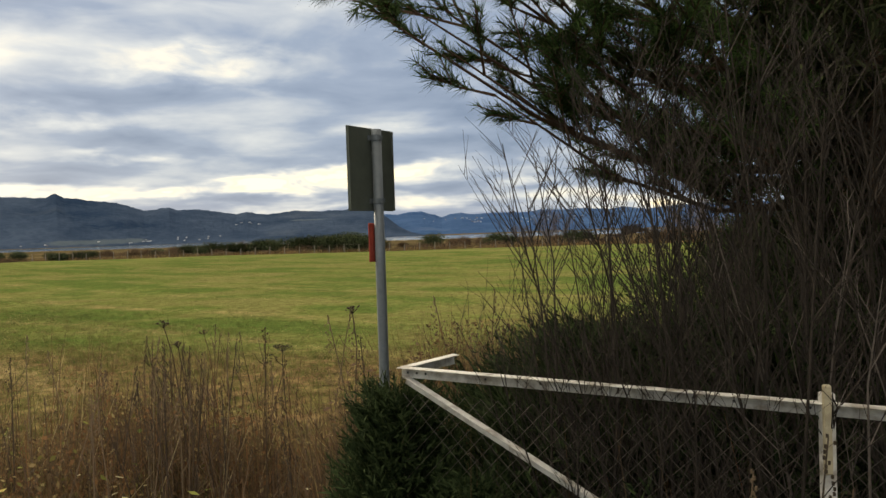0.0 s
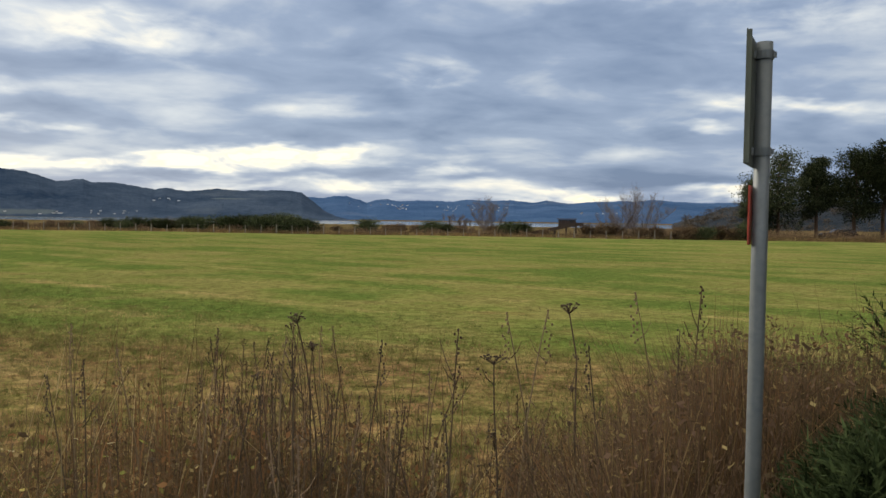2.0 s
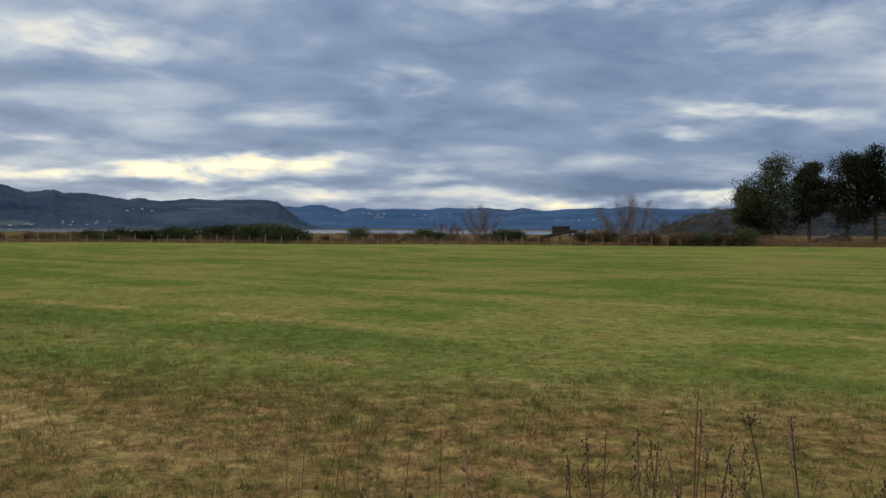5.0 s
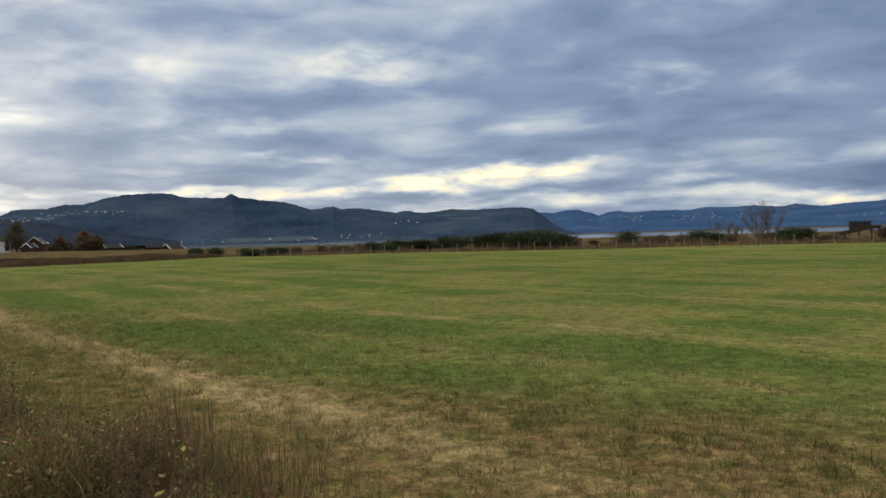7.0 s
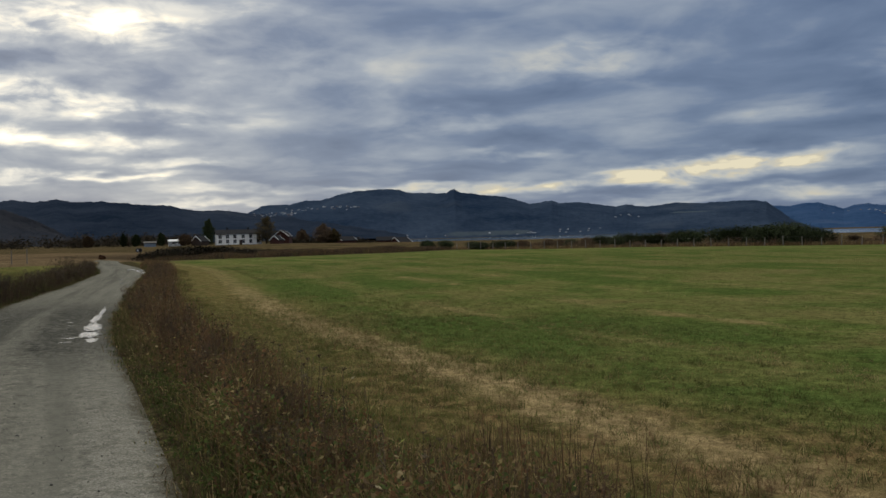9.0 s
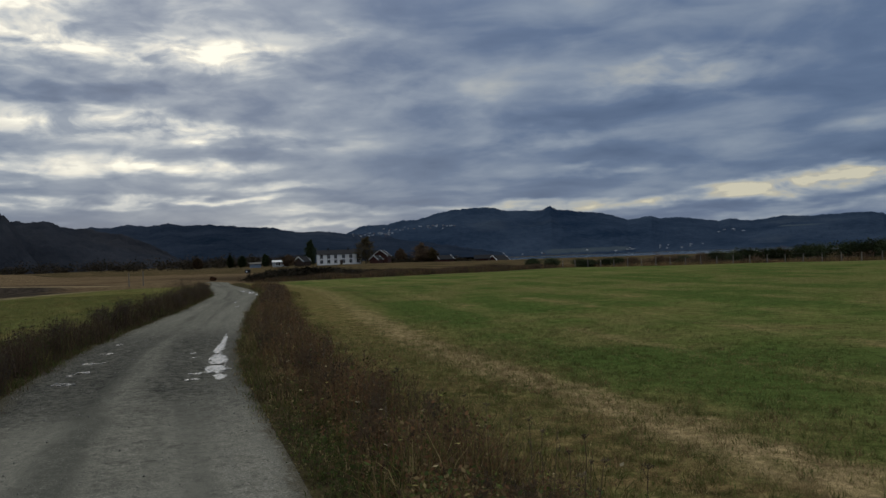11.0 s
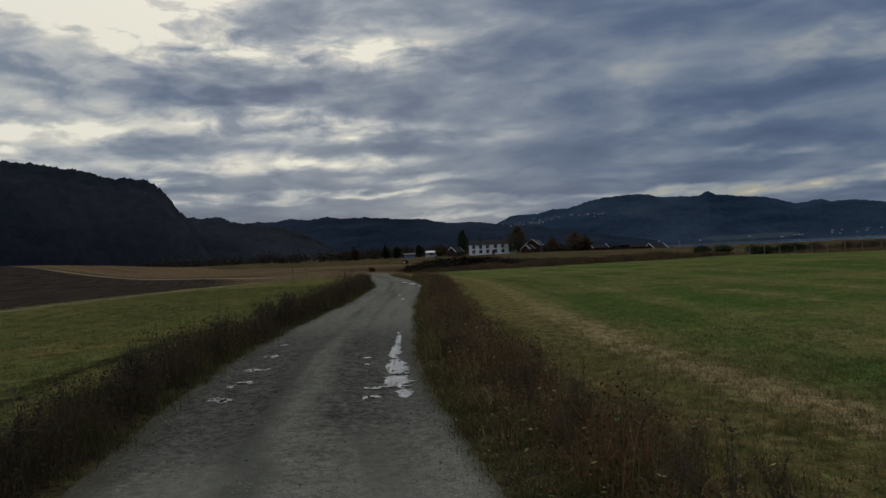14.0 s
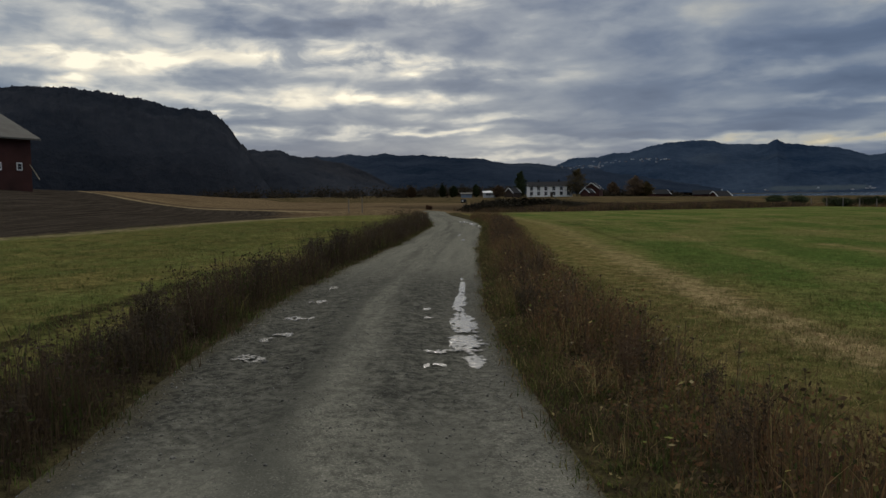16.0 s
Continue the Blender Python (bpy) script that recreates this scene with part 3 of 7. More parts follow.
    col = q.mix(q.math("MULTIPLY", bank, q.remap(n_mid, 0.36, 0.52)), col, q.mix(n_fine, (0.12, 0.1, 0.05), (0.26, 0.215, 0.125)))
    stub = q.math("MULTIPLY", q.remap(q.math("ADD", q.math("ADD", a, q.math("MULTIPLY", c, 1.08)), q.math("MULTIPLY", n_tuft, 6.0)), 86.0, 92.0), q.remap(c, -6.0, -9.0))
    beyond = q.math("SUBTRACT", a, q.math("MULTIPLY", q.math("MAXIMUM", c, 0.0), 0.22))
    beyond = q.remap(q.math("ADD", beyond, q.math("MULTIPLY", n_tuft, 4.0)), 80.5, 83.0)
    stub = q.math("MAXIMUM", stub, q.math("MULTIPLY", beyond, q.remap(c, -15.0, -12.0)))
    straw = q.mix(q.remap(furrow, 0.3, 0.7), (0.085, 0.058, 0.032), (0.185, 0.138, 0.078))
    straw = q.mix(q.remap(n_big, 0.45, 0.65, 0.0, 0.6), straw, (0.075, 0.05, 0.03))
    straw = q.mix(q.math("MULTIPLY", q.remap(c, 1.0, 5.0), q.remap(a, 150.0, 110.0)), straw, q.mix(n_tuft, (0.035, 0.028, 0.018), (0.085, 0.062, 0.038)))
    col = q.mix(stub, col, straw)
    # a pale grass bank and a dark furrow where the stubble begins
    rim = q.math("ADD", q.math("ADD", a, q.math("MULTIPLY", c, 1.08)), q.math("MULTIPLY", n_tuft, 6.0))
    rim_left = q.math("MULTIPLY", q.remap(c, -6.0, -10.0), q.remap(n_wide, 0.34, 0.5, 0.3, 1.0))
    col = q.mix(q.math("MULTIPLY", q.remap(q.math("ABSOLUTE", q.math("SUBTRACT", rim, 89.0)), 3.0, 1.0, 0.0, 0.85, True), rim_left), col, (0.24, 0.19, 0.11))
    col = q.mix(q.math("MULTIPLY", q.remap(q.math("ABSOLUTE", q.math("SUBTRACT", rim, 96.0)), 4.0, 1.5, 0.0, 0.8, True), rim_left), col, (0.05, 0.036, 0.026))
    # beyond the fences: scrubby heath
    heath = q.mix(q.remap(q.noise(pos, 0.12, 5.0), 0.35, 0.65), (0.035, 0.034, 0.016), (0.12, 0.085, 0.045))
    sep2 = q.node("ShaderNodeSeparateXYZ")
    q.put(sep2.inputs[0], pos)
    dist = q.math("ADD", q.math("MULTIPLY", sep2.outputs[1], 0.985), q.math("MULTIPLY", sep2.outputs[0], 0.17))
    col = q.mix(q.remap(dist, 89.5, 91.5), col, heath)
    grain = q.remap(q.math("ADD", q.math("MULTIPLY", n_fine, 0.6), q.math("MULTIPLY", q.noise(pos, 17.0, 3.0, 0.7), 0.4)), 0.36, 0.64, 0.5, 1.6)
    col = q.mix(1.0, col, q.xyz(grain, grain, grain), "MULTIPLY")
    q.put(bsdf.inputs["Base Color"], col)
    bsdf.inputs["Roughness"].default_value = 1.0
    bsdf.inputs["Specular IOR Level"].default_value = 0.0
    b = q.node("ShaderNodeBump")
    b.inputs["Strength"].default_value = 0.8
    b.inputs["Distance"].default_value = 0.08
    q.put(b.inputs["Height"], q.math("ADD", n_fine, n_tuft))
    q.put(bsdf.inputs["Normal"], b.outputs[0])
    return m


def road_material():
    m = bpy.data.materials.new("wet_gravel")
    m.use_nodes = True
    t = m.node_tree
    q = Graph(t)
    bsdf = t.nodes["Principled BSDF"]
    pos = q.node("ShaderNodeNewGeometry").outputs["Position"]
    a = q.attr("along").outputs["Fac"]
    c = q.attr("across").outputs["Fac"]
    lay = q.xyz(q.math("MULTIPLY", a, 0.06), c)
    pebble = q.noise(pos, 60.0, 4.0, 0.8)
    grit = q.noise(pos, 12.0, 5.0, 0.75)
    clod = q.noise(pos, 5.0, 4.0, 0.7)
    streak = q.noise(lay, 2.0, 4.0, 0.6)
    patch = q.noise(pos, 0.7, 4.0, 0.6)
    col = q.mix(q.remap(grit, 0.36, 0.64), (0.085, 0.086, 0.075), (0.18, 0.177, 0.152))
    col = q.mix(q.remap(pebble, 0.55, 0.65, 0.0, 0.8), col, (0.32, 0.312, 0.275))
    col = q.mix(q.remap(pebble, 0.45, 0.35, 0.0, 0.7), col, (0.038, 0.039, 0.034))
    col = q.mix(q.remap(streak, 0.47, 0.62, 0.0, 0.7), col, q.mix(grit, (0.055, 0.057, 0.051), (0.1, 0.1, 0.088)))
    col = q.mix(q.remap(q.noise(pos, 2.2, 5.0, 0.7), 0.52, 0.68, 0.0, 0.45), col, (0.06, 0.061, 0.053))
    # a coarse darker band between the wheel tracks
    mid = q.math("ABSOLUTE", q.math("ADD", q.math("ADD", c, 0.3), q.math("MULTIPLY", q.math("SUBTRACT", patch, 0.5), 0.7)))
    mid = q.math("MULTIPLY", q.remap(mid, 0.34, 0.08, 0.0, 0.75, True), q.math("MULTIPLY", q.remap(grit, 0.36, 0.56), q.remap(a, 24.0, 19.0, 0.15, 1.0)))
    col = q.mix(mid, col, (0.05, 0.053, 0.047))
    # the wheels have packed two paler tracks
    track = q.remap(q.math("ABSOLUTE", q.math("SUBTRACT", q.math("ABSOLUTE", q.math("ADD", c, q.math("MULTIPLY", q.math("SUBTRACT", patch, 0.5), 0.5))), 0.72)), 0.42, 0.08, 0.0, 0.75, True)
    col = q.mix(q.math("MULTIPLY", q.math("MULTIPLY", track, 0.7), q.remap(clod, 0.35, 0.6, 0.3, 1.0)), col, q.mix(pebble, (0.135, 0.136, 0.118), (0.2, 0.198, 0.172)))
    # damp, coarse, darker gravel round the hollows
    damp = q.math("MULTIPLY", q.math("MULTIPLY", q.remap(q.math("ADD", a, q.math("MULTIPLY", patch, 4.0)), 20.0, 23.5, 0.0, 1.0, True), q.remap(a, 34.0, 27.0, 0.0, 1.0, True)), q.math("MULTIPLY", q.remap(clod, 0.3, 0.52, 0.15, 1.0), q.remap(q.math("ABSOLUTE", q.math("ADD", c, q.math("MULTIPLY", q.math("SUBTRACT", patch, 0.5), 0.6))), 0.12, 0.42, 0.2, 1.0)))
    damp = q.math("MAXIMUM", damp, q.math("MULTIPLY", q.remap(clod, 0.54, 0.66), q.remap(patch, 0.45, 0.65, 0.1, 0.8)))
    col = q.mix(q.math("MULTIPLY", damp, 0.78), col, q.mix(q.remap(grit, 0.42, 0.62), (0.012, 0.013, 0.0125), (0.085, 0.086, 0.077)))
    ragged = q.math("SUBTRACT", q.math("ADD", q.math("MULTIPLY", grit, 0.5), q.math("MULTIPLY", patch, 0.5)), 0.5)
    loose = q.math("MULTIPLY", q.remap(q.math("ADD", c, ragged), 0.85, 1.05, 0.0, 0.75, True), q.remap(clod, 0.36, 0.55))
    loose = q.math("MULTIPLY", loose, q.remap(a, 19.0, 13.0, 0.25, 1.0))
    col = q.mix(loose, col, q.mix(q.remap(pebble, 0.38, 0.62), (0.1, 0.1, 0.088), (0.33, 0.325, 0.29)))
    side = q.math("MAXIMUM", q.remap(q.math("SUBTRACT", ragged, c), 1.16, 1.55, 0.0, 0.8, True), q.remap(q.math("ADD", c, ragged), 1.34, 1.5, 0.0, 0.8, True))
    col = q.mix(side, col, q.mix(q.remap(pebble, 0.4, 0.6), (0.032, 0.029, 0.02), (0.085, 0.077, 0.055)))
    col = q.mix(1.0, col, (1.18, 1.16, 1.1), "MULTIPLY")
    q.put(bsdf.inputs["Base Color"], col)
    q.put(bsdf.inputs["Roughness"], q.remap(q.math("ADD", damp, q.math("SUBTRACT", streak, 0.5)), 0.0, 1.0, 0.98, 0.82))
    bsdf.inputs["Specular IOR Level"].default_value = 0.0
    b = q.node("ShaderNodeBump")
    b.inputs["Strength"].default_value = 0.6
    b.inputs["Distance"].default_value = 0.012
    q.put(b.inputs["Height"], q.math("ADD", q.math("MULTIPLY", pebble, 0.6), grit))
    q.put(bsdf.inputs["Normal"], b.outputs[0])
    return m


FIELD = ground_material()
ROAD = road_material()
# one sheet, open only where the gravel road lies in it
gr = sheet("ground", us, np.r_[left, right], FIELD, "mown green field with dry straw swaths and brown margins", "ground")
bm = bmesh.new()
bm.from_mesh(gr.data)
lay_c = bm.verts.layers.float["across"]
lay_u = bm.verts.layers.float["along"]
bmesh.ops.delete(bm, geom=[f for f in bm.faces if all(abs(v[lay_c]) < 1.56 and v[lay_u] < 92 for v in f.verts)], context="FACES_ONLY")
bm.to_mesh(gr.data)
bm.free()
sheet("road", np.r_[-60, -30, -18, -10, np.arange(-6, 18, 0.2), np.arange(18, 30, 0.08), np.arange(30, 62, 0.25), np.arange(62, 90, 0.6), 90], np.linspace(-1.5, 1.5, 37), ROAD, "narrow grey gravel road with ruts and potholes", "road")


# ---- fjord ----
def water_material(name, tint, rough, wave):
    m = bpy.data.materials.new(name)
    m.use_nodes = True
    t = m.node_tree
    q = Graph(t)
    bsdf = t.nodes["Principled BSDF"]
    pos = q.node("ShaderNodeNewGeometry").outputs["Position"]
    q.put(bsdf.inputs["Base Color"], q.mix(q.noise(pos, 0.02 if wave else 3.0, 3.0), tint, tuple(k * 1.5 for k in tint)))
    bsdf.inputs["Roughness"].default_value = rough
    bsdf.inputs["IOR"].default_value = 1.33
    b = q.node("ShaderNodeBump")
    b.inputs["Strength"].default_value = 0.25 if wave else 0.35
    b.inputs["Distance"].default_value = 0.3 if wave else 0.01
    q.put(b.inputs["Height"], q.noise(pos, 0.5 if wave else 14.0, 3.0))
    q.put(bsdf.inputs["Normal"], b.outputs[0])
    return m


FJORD = water_material("fjord_water", (0.03, 0.045, 0.055), 0.12, True)
PUDDLE = water_material("puddle_water", (0.16, 0.148, 0.125), 0.13, False)
s = Soup()
s.add([(-1250, 150, -6.2), (3200, 20, -6.2), (3200, 2450, -6.2), (-1250, 2450, -6.2)], [(0, 1, 2, 3)])
tagged(part("water", s, FJORD), "calm grey fjord under an overcast sky", "water", kind="structure")

def puddle(i, hollows):
    """Standing water with a ragged shore, over one or several hollows that run together."""
    cell = 0.014
    uu = np.arange(min(h[0] - h[2] * 1.4 for h in hollows), max(h[0] + h[2] * 1.4 for h in hollows), cell * 1.6)
    ww = np.arange(min(h[1] - h[3] * 1.6 for h in hollows), max(h[1] + h[3] * 1.6 for h in hollows), cell)
    U, W = np.meshgrid(uu, ww, indexing="ij")
    X, Y = plan(U, W)
    wet = np.full(U.shape, -9.0)
    for hu, hw, a, b in hollows:
        wet = np.maximum(wet, 1 - ((U - hu) / a) ** 2 - ((W - hw) / b) ** 2)
    wet = wet + (0.5 if i else 0.3) * wob(X, Y, 0.13, i) + (0.7 if i else 0.35) * wob(X, Y, 0.05, i + 2) + (0.7 if i else 0.55) * wob(X, Y, 0.02, i + 5)
    wet = wet > (0.36 if i else 0.2)
    zc = float(np.mean([height(*plan(h[0], h[1])) for h in hollows]))
    far_off = hollows[0][0] > 50
    n, k = U.shape
    idx = np.arange(n * k).reshape(n, k)
    keep = wet[:-1, :-1] & wet[1:, 1:] & wet[:-1, 1:] & wet[1:, :-1]
    quads = np.stack([idx[:-1, :-1], idx[:-1, 1:], idx[1:, 1:], idx[1:, :-1]], -1)[keep][:, ::-1]
    spots_ = np.stack([X, Y, np.full_like(X, zc + (0.045 if far_off else 0.02))], -1).reshape(-1, 3)
    # each pool of touching cells is a puddle of its own
    where = {tuple(c): m for m, c in enumerate(np.argwhere(keep).tolist())}
    while where:
        first = next(iter(where))
        pool, stack = [where.pop(first)], [first]
        while stack:
            p, q = stack.pop()
            for c in ((p + 1, q), (p - 1, q), (p, q + 1), (p, q - 1)):
                if c in where:
                    pool.append(where.pop(c))
                    stack.append(c)
        if len(pool) < 14:
            continue
        used, inv = np.unique(quads[pool], return_inverse=True)
        me = bpy.data.meshes.new("puddle")
        me.from_pydata(spots_[used].tolist(), [], inv.reshape(-1, 4).tolist())
        tagged(part("puddle", me, PUDDLE), "shallow rain puddle in a gravel pothole", "puddle", "puddles in the road")


for i, pools in enumerate([HOLLOWS[:6]] + [[h] for h in HOLLOWS[6:16]] + [HOLLOWS[16:19]] + [[h] for h in HOLLOWS[19:]]):
    puddle(i, pools)


# ---- hills across the fjord ----
def forest_material(name, low, high, patchy, pale, meadows=()):
    m = bpy.data.materials.new(name)
    m.use_nodes = True
    t = m.node_tree
    q = Graph(t)
    bsdf = t.nodes["Principled BSDF"]
    pos = q.node("ShaderNodeNewGeometry").outputs["Position"]
    wide = q.noise(pos, 0.004, 4.0, 0.6)
    close = q.noise(pos, 0.05, 5.0, 0.7)
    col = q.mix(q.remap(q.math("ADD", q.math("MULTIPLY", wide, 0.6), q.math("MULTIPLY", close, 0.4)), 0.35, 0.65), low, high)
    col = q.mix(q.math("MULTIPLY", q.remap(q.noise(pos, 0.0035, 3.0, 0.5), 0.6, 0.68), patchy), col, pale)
    # cleared meadows, placed to fit the camera's view: x, y, height, half width, half height
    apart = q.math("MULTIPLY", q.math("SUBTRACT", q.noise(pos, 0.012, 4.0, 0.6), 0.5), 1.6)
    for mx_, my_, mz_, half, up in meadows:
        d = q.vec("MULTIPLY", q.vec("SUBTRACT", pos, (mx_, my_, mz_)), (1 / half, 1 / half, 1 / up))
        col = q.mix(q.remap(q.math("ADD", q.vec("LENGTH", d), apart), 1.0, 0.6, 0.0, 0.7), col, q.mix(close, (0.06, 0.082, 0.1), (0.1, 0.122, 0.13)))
    q.put(bsdf.inputs["Base Color"], col)
    bsdf.inputs["Roughness"].default_value = 1.0
    bsdf.inputs["Specular IOR Level"].default_value = 0.0
    b = q.node("ShaderNodeBump")
    b.inputs["Strength"].default_value = 0.45
    b.inputs["Distance"].default_value = 20.0
    q.put(b.inputs["Height"], close)
    q.put(bsdf.inputs["Normal"], b.outputs[0])
    return m


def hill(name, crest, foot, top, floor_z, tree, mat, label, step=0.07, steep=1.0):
    """A long wooded hill: its crest fitted to the camera's view over azimuths from the road, its foot and crest at
    these ranges.
    """
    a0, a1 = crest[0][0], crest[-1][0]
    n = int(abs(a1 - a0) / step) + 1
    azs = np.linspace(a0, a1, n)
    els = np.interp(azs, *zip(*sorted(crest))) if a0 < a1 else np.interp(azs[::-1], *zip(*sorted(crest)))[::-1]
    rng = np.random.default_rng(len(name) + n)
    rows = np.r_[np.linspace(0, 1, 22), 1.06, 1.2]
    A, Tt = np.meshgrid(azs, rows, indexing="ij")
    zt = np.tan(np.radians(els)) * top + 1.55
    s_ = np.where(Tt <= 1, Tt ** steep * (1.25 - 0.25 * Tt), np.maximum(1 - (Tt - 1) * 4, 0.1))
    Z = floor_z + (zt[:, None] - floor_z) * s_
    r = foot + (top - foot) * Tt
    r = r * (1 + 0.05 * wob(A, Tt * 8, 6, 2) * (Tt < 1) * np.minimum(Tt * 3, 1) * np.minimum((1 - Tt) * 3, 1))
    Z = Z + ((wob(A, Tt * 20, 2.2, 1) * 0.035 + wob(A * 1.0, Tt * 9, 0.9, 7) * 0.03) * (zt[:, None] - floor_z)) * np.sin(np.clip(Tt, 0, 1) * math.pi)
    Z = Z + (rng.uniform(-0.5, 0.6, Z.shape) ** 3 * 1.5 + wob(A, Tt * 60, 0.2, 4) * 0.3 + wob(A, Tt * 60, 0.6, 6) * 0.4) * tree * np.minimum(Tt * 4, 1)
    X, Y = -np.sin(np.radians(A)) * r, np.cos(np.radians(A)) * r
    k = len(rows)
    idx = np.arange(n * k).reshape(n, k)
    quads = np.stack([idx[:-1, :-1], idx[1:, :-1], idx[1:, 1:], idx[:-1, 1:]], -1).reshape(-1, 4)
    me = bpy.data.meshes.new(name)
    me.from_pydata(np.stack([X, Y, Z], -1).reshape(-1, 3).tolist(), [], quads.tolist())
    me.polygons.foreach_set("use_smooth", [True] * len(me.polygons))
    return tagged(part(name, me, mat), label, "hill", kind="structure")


# distance haze is put into these base colours as bluish tones
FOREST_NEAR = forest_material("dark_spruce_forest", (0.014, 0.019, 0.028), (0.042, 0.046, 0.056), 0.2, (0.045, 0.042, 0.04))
FOREST_MID = forest_material("hazed_mid_forest", (0.014, 0.028, 0.055), (0.047, 0.069, 0.106), 0.3, (0.075, 0.095, 0.12), [(-870, 2140, 6, 150, 9), (-380, 2620, 58, 70, 3)])
FOREST_INLAND = forest_material("hazed_inland_forest", (0.01, 0.018, 0.033), (0.034, 0.046, 0.069), 0.3, (0.06, 0.07, 0.085), [(-1560, 1690, 52, 110, 5), (-1250, 1850, 8, 120, 6)])
FOREST_FAR = forest_material("hazed_far_forest", (0.02, 0.052, 0.122), (0.048, 0.092, 0.18), 0.35, (0.1, 0.13, 0.18))
SCRUB_HILL = forest_material("bluish_wooded_slope", (0.013, 0.02, 0.03), (0.042, 0.045, 0.05), 0.5, (0.085, 0.08, 0.078))
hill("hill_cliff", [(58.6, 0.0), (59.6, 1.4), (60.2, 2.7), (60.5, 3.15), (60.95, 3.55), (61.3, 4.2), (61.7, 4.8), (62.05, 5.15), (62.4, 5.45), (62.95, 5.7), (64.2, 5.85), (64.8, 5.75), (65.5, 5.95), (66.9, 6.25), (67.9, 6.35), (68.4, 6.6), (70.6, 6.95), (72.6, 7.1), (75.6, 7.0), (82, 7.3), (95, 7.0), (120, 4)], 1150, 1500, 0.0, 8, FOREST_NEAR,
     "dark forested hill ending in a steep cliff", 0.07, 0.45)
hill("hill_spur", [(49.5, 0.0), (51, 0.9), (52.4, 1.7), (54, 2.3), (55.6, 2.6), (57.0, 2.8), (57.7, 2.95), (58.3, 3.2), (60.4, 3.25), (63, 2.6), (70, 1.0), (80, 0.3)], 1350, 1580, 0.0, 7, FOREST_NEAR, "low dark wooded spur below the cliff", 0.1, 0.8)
hill("hill_inland", [(28, 0.2), (33, 1.2), (36, 1.6), (39, 1.9), (39.8, 2.05), (41.4, 2.16), (42.4, 2.14), (43.4, 2.3), (44, 2.5), (45.2, 2.57), (47.1, 2.7), (48.3, 2.87), (49.8, 2.78), (51, 2.99), (52.3, 2.81), (53.6, 2.94), (54.9, 2.76), (55.8, 2.8), (57.2, 2.65), (62, 2.5), (75, 1.5)], 1600, 2700, 0.0, 6, FOREST_INLAND, "wooded ridge with scattered houses, tinted blue for haze", 0.06)
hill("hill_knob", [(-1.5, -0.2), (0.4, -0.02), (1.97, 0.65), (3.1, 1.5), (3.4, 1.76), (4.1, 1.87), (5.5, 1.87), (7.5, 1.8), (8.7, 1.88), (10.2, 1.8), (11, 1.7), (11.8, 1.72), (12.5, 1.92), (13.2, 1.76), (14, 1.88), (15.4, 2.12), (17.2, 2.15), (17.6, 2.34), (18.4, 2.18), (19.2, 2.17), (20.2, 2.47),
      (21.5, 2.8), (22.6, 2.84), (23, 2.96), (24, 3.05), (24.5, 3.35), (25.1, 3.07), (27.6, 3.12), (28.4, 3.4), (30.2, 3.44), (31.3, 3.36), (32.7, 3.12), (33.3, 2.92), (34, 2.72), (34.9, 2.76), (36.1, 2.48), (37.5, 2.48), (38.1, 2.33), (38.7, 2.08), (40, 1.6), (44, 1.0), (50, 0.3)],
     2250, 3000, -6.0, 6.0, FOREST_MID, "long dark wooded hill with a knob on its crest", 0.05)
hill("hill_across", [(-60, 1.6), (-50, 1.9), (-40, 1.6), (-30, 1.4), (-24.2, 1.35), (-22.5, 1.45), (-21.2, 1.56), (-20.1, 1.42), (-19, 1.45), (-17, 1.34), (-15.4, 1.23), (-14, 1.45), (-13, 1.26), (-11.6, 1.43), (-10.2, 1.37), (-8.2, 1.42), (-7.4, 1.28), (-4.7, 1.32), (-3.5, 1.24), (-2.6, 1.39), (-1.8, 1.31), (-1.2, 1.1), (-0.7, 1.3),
      (0.2, 1.53), (1.1, 1.56), (1.9, 1.4), (3.1, 1.45), (8, 1.3)], 2500, 3900, -6.0, 5, FOREST_FAR, "far hills across the fjord, tinted blue for haze", 0.06)
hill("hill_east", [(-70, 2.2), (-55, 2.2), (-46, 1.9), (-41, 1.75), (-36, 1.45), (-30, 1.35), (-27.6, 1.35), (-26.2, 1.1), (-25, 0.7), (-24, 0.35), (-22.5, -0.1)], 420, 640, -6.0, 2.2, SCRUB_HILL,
     "bluish half-wooded slope by the fjord", 0.15, 0.9)


def village(name, spots, label):
    """White houses a long way off, each with its gable roof."""
    s = Soup()
    rng = random.Random(5)
    for a, e, spread, drop, count, dist in spots:
        for _ in range(count):
            aa, ee = a + rng.uniform(-spread, spread), e + rng.uniform(-drop, drop)
            d = dist * rng.uniform(0.97, 1.03)
            m = Matrix.Translation((-math.sin(radians(aa)) * d, math.cos(radians(aa)) * d, 1.55 + math.tan(radians(ee)) * d)) @ pose(0, 0, 0, 0, 0, rng.uniform(0, 180))
            L, W, H = rng.uniform(3.5, 7.5), rng.uniform(3.5, 5), rng.uniform(1.2, 2.3)
            s.box((0, 0, H / 2), (L, W, H), m, rng.choice([(0.62, 0.64, 0.66), (0.48, 0.5, 0.53), (0.3, 0.32, 0.35), (0.17, 0.13, 0.13)]))
            s.add([tuple(m @ Vector(p)) for p in ((-L / 2, -W / 2, H), (L / 2, -W / 2, H), (L / 2, W / 2, H), (-L / 2, W / 2, H), (-L / 2, 0, H + 1.1), (L / 2, 0, H + 1.1))],
                  [(0, 1, 5, 4), (2, 3, 4, 5), (0, 4, 3), (1, 2, 5)], (0.1, 0.11, 0.13))
    return tagged(part(name, s, VILLAGE), label, "houses", kind="stuff")


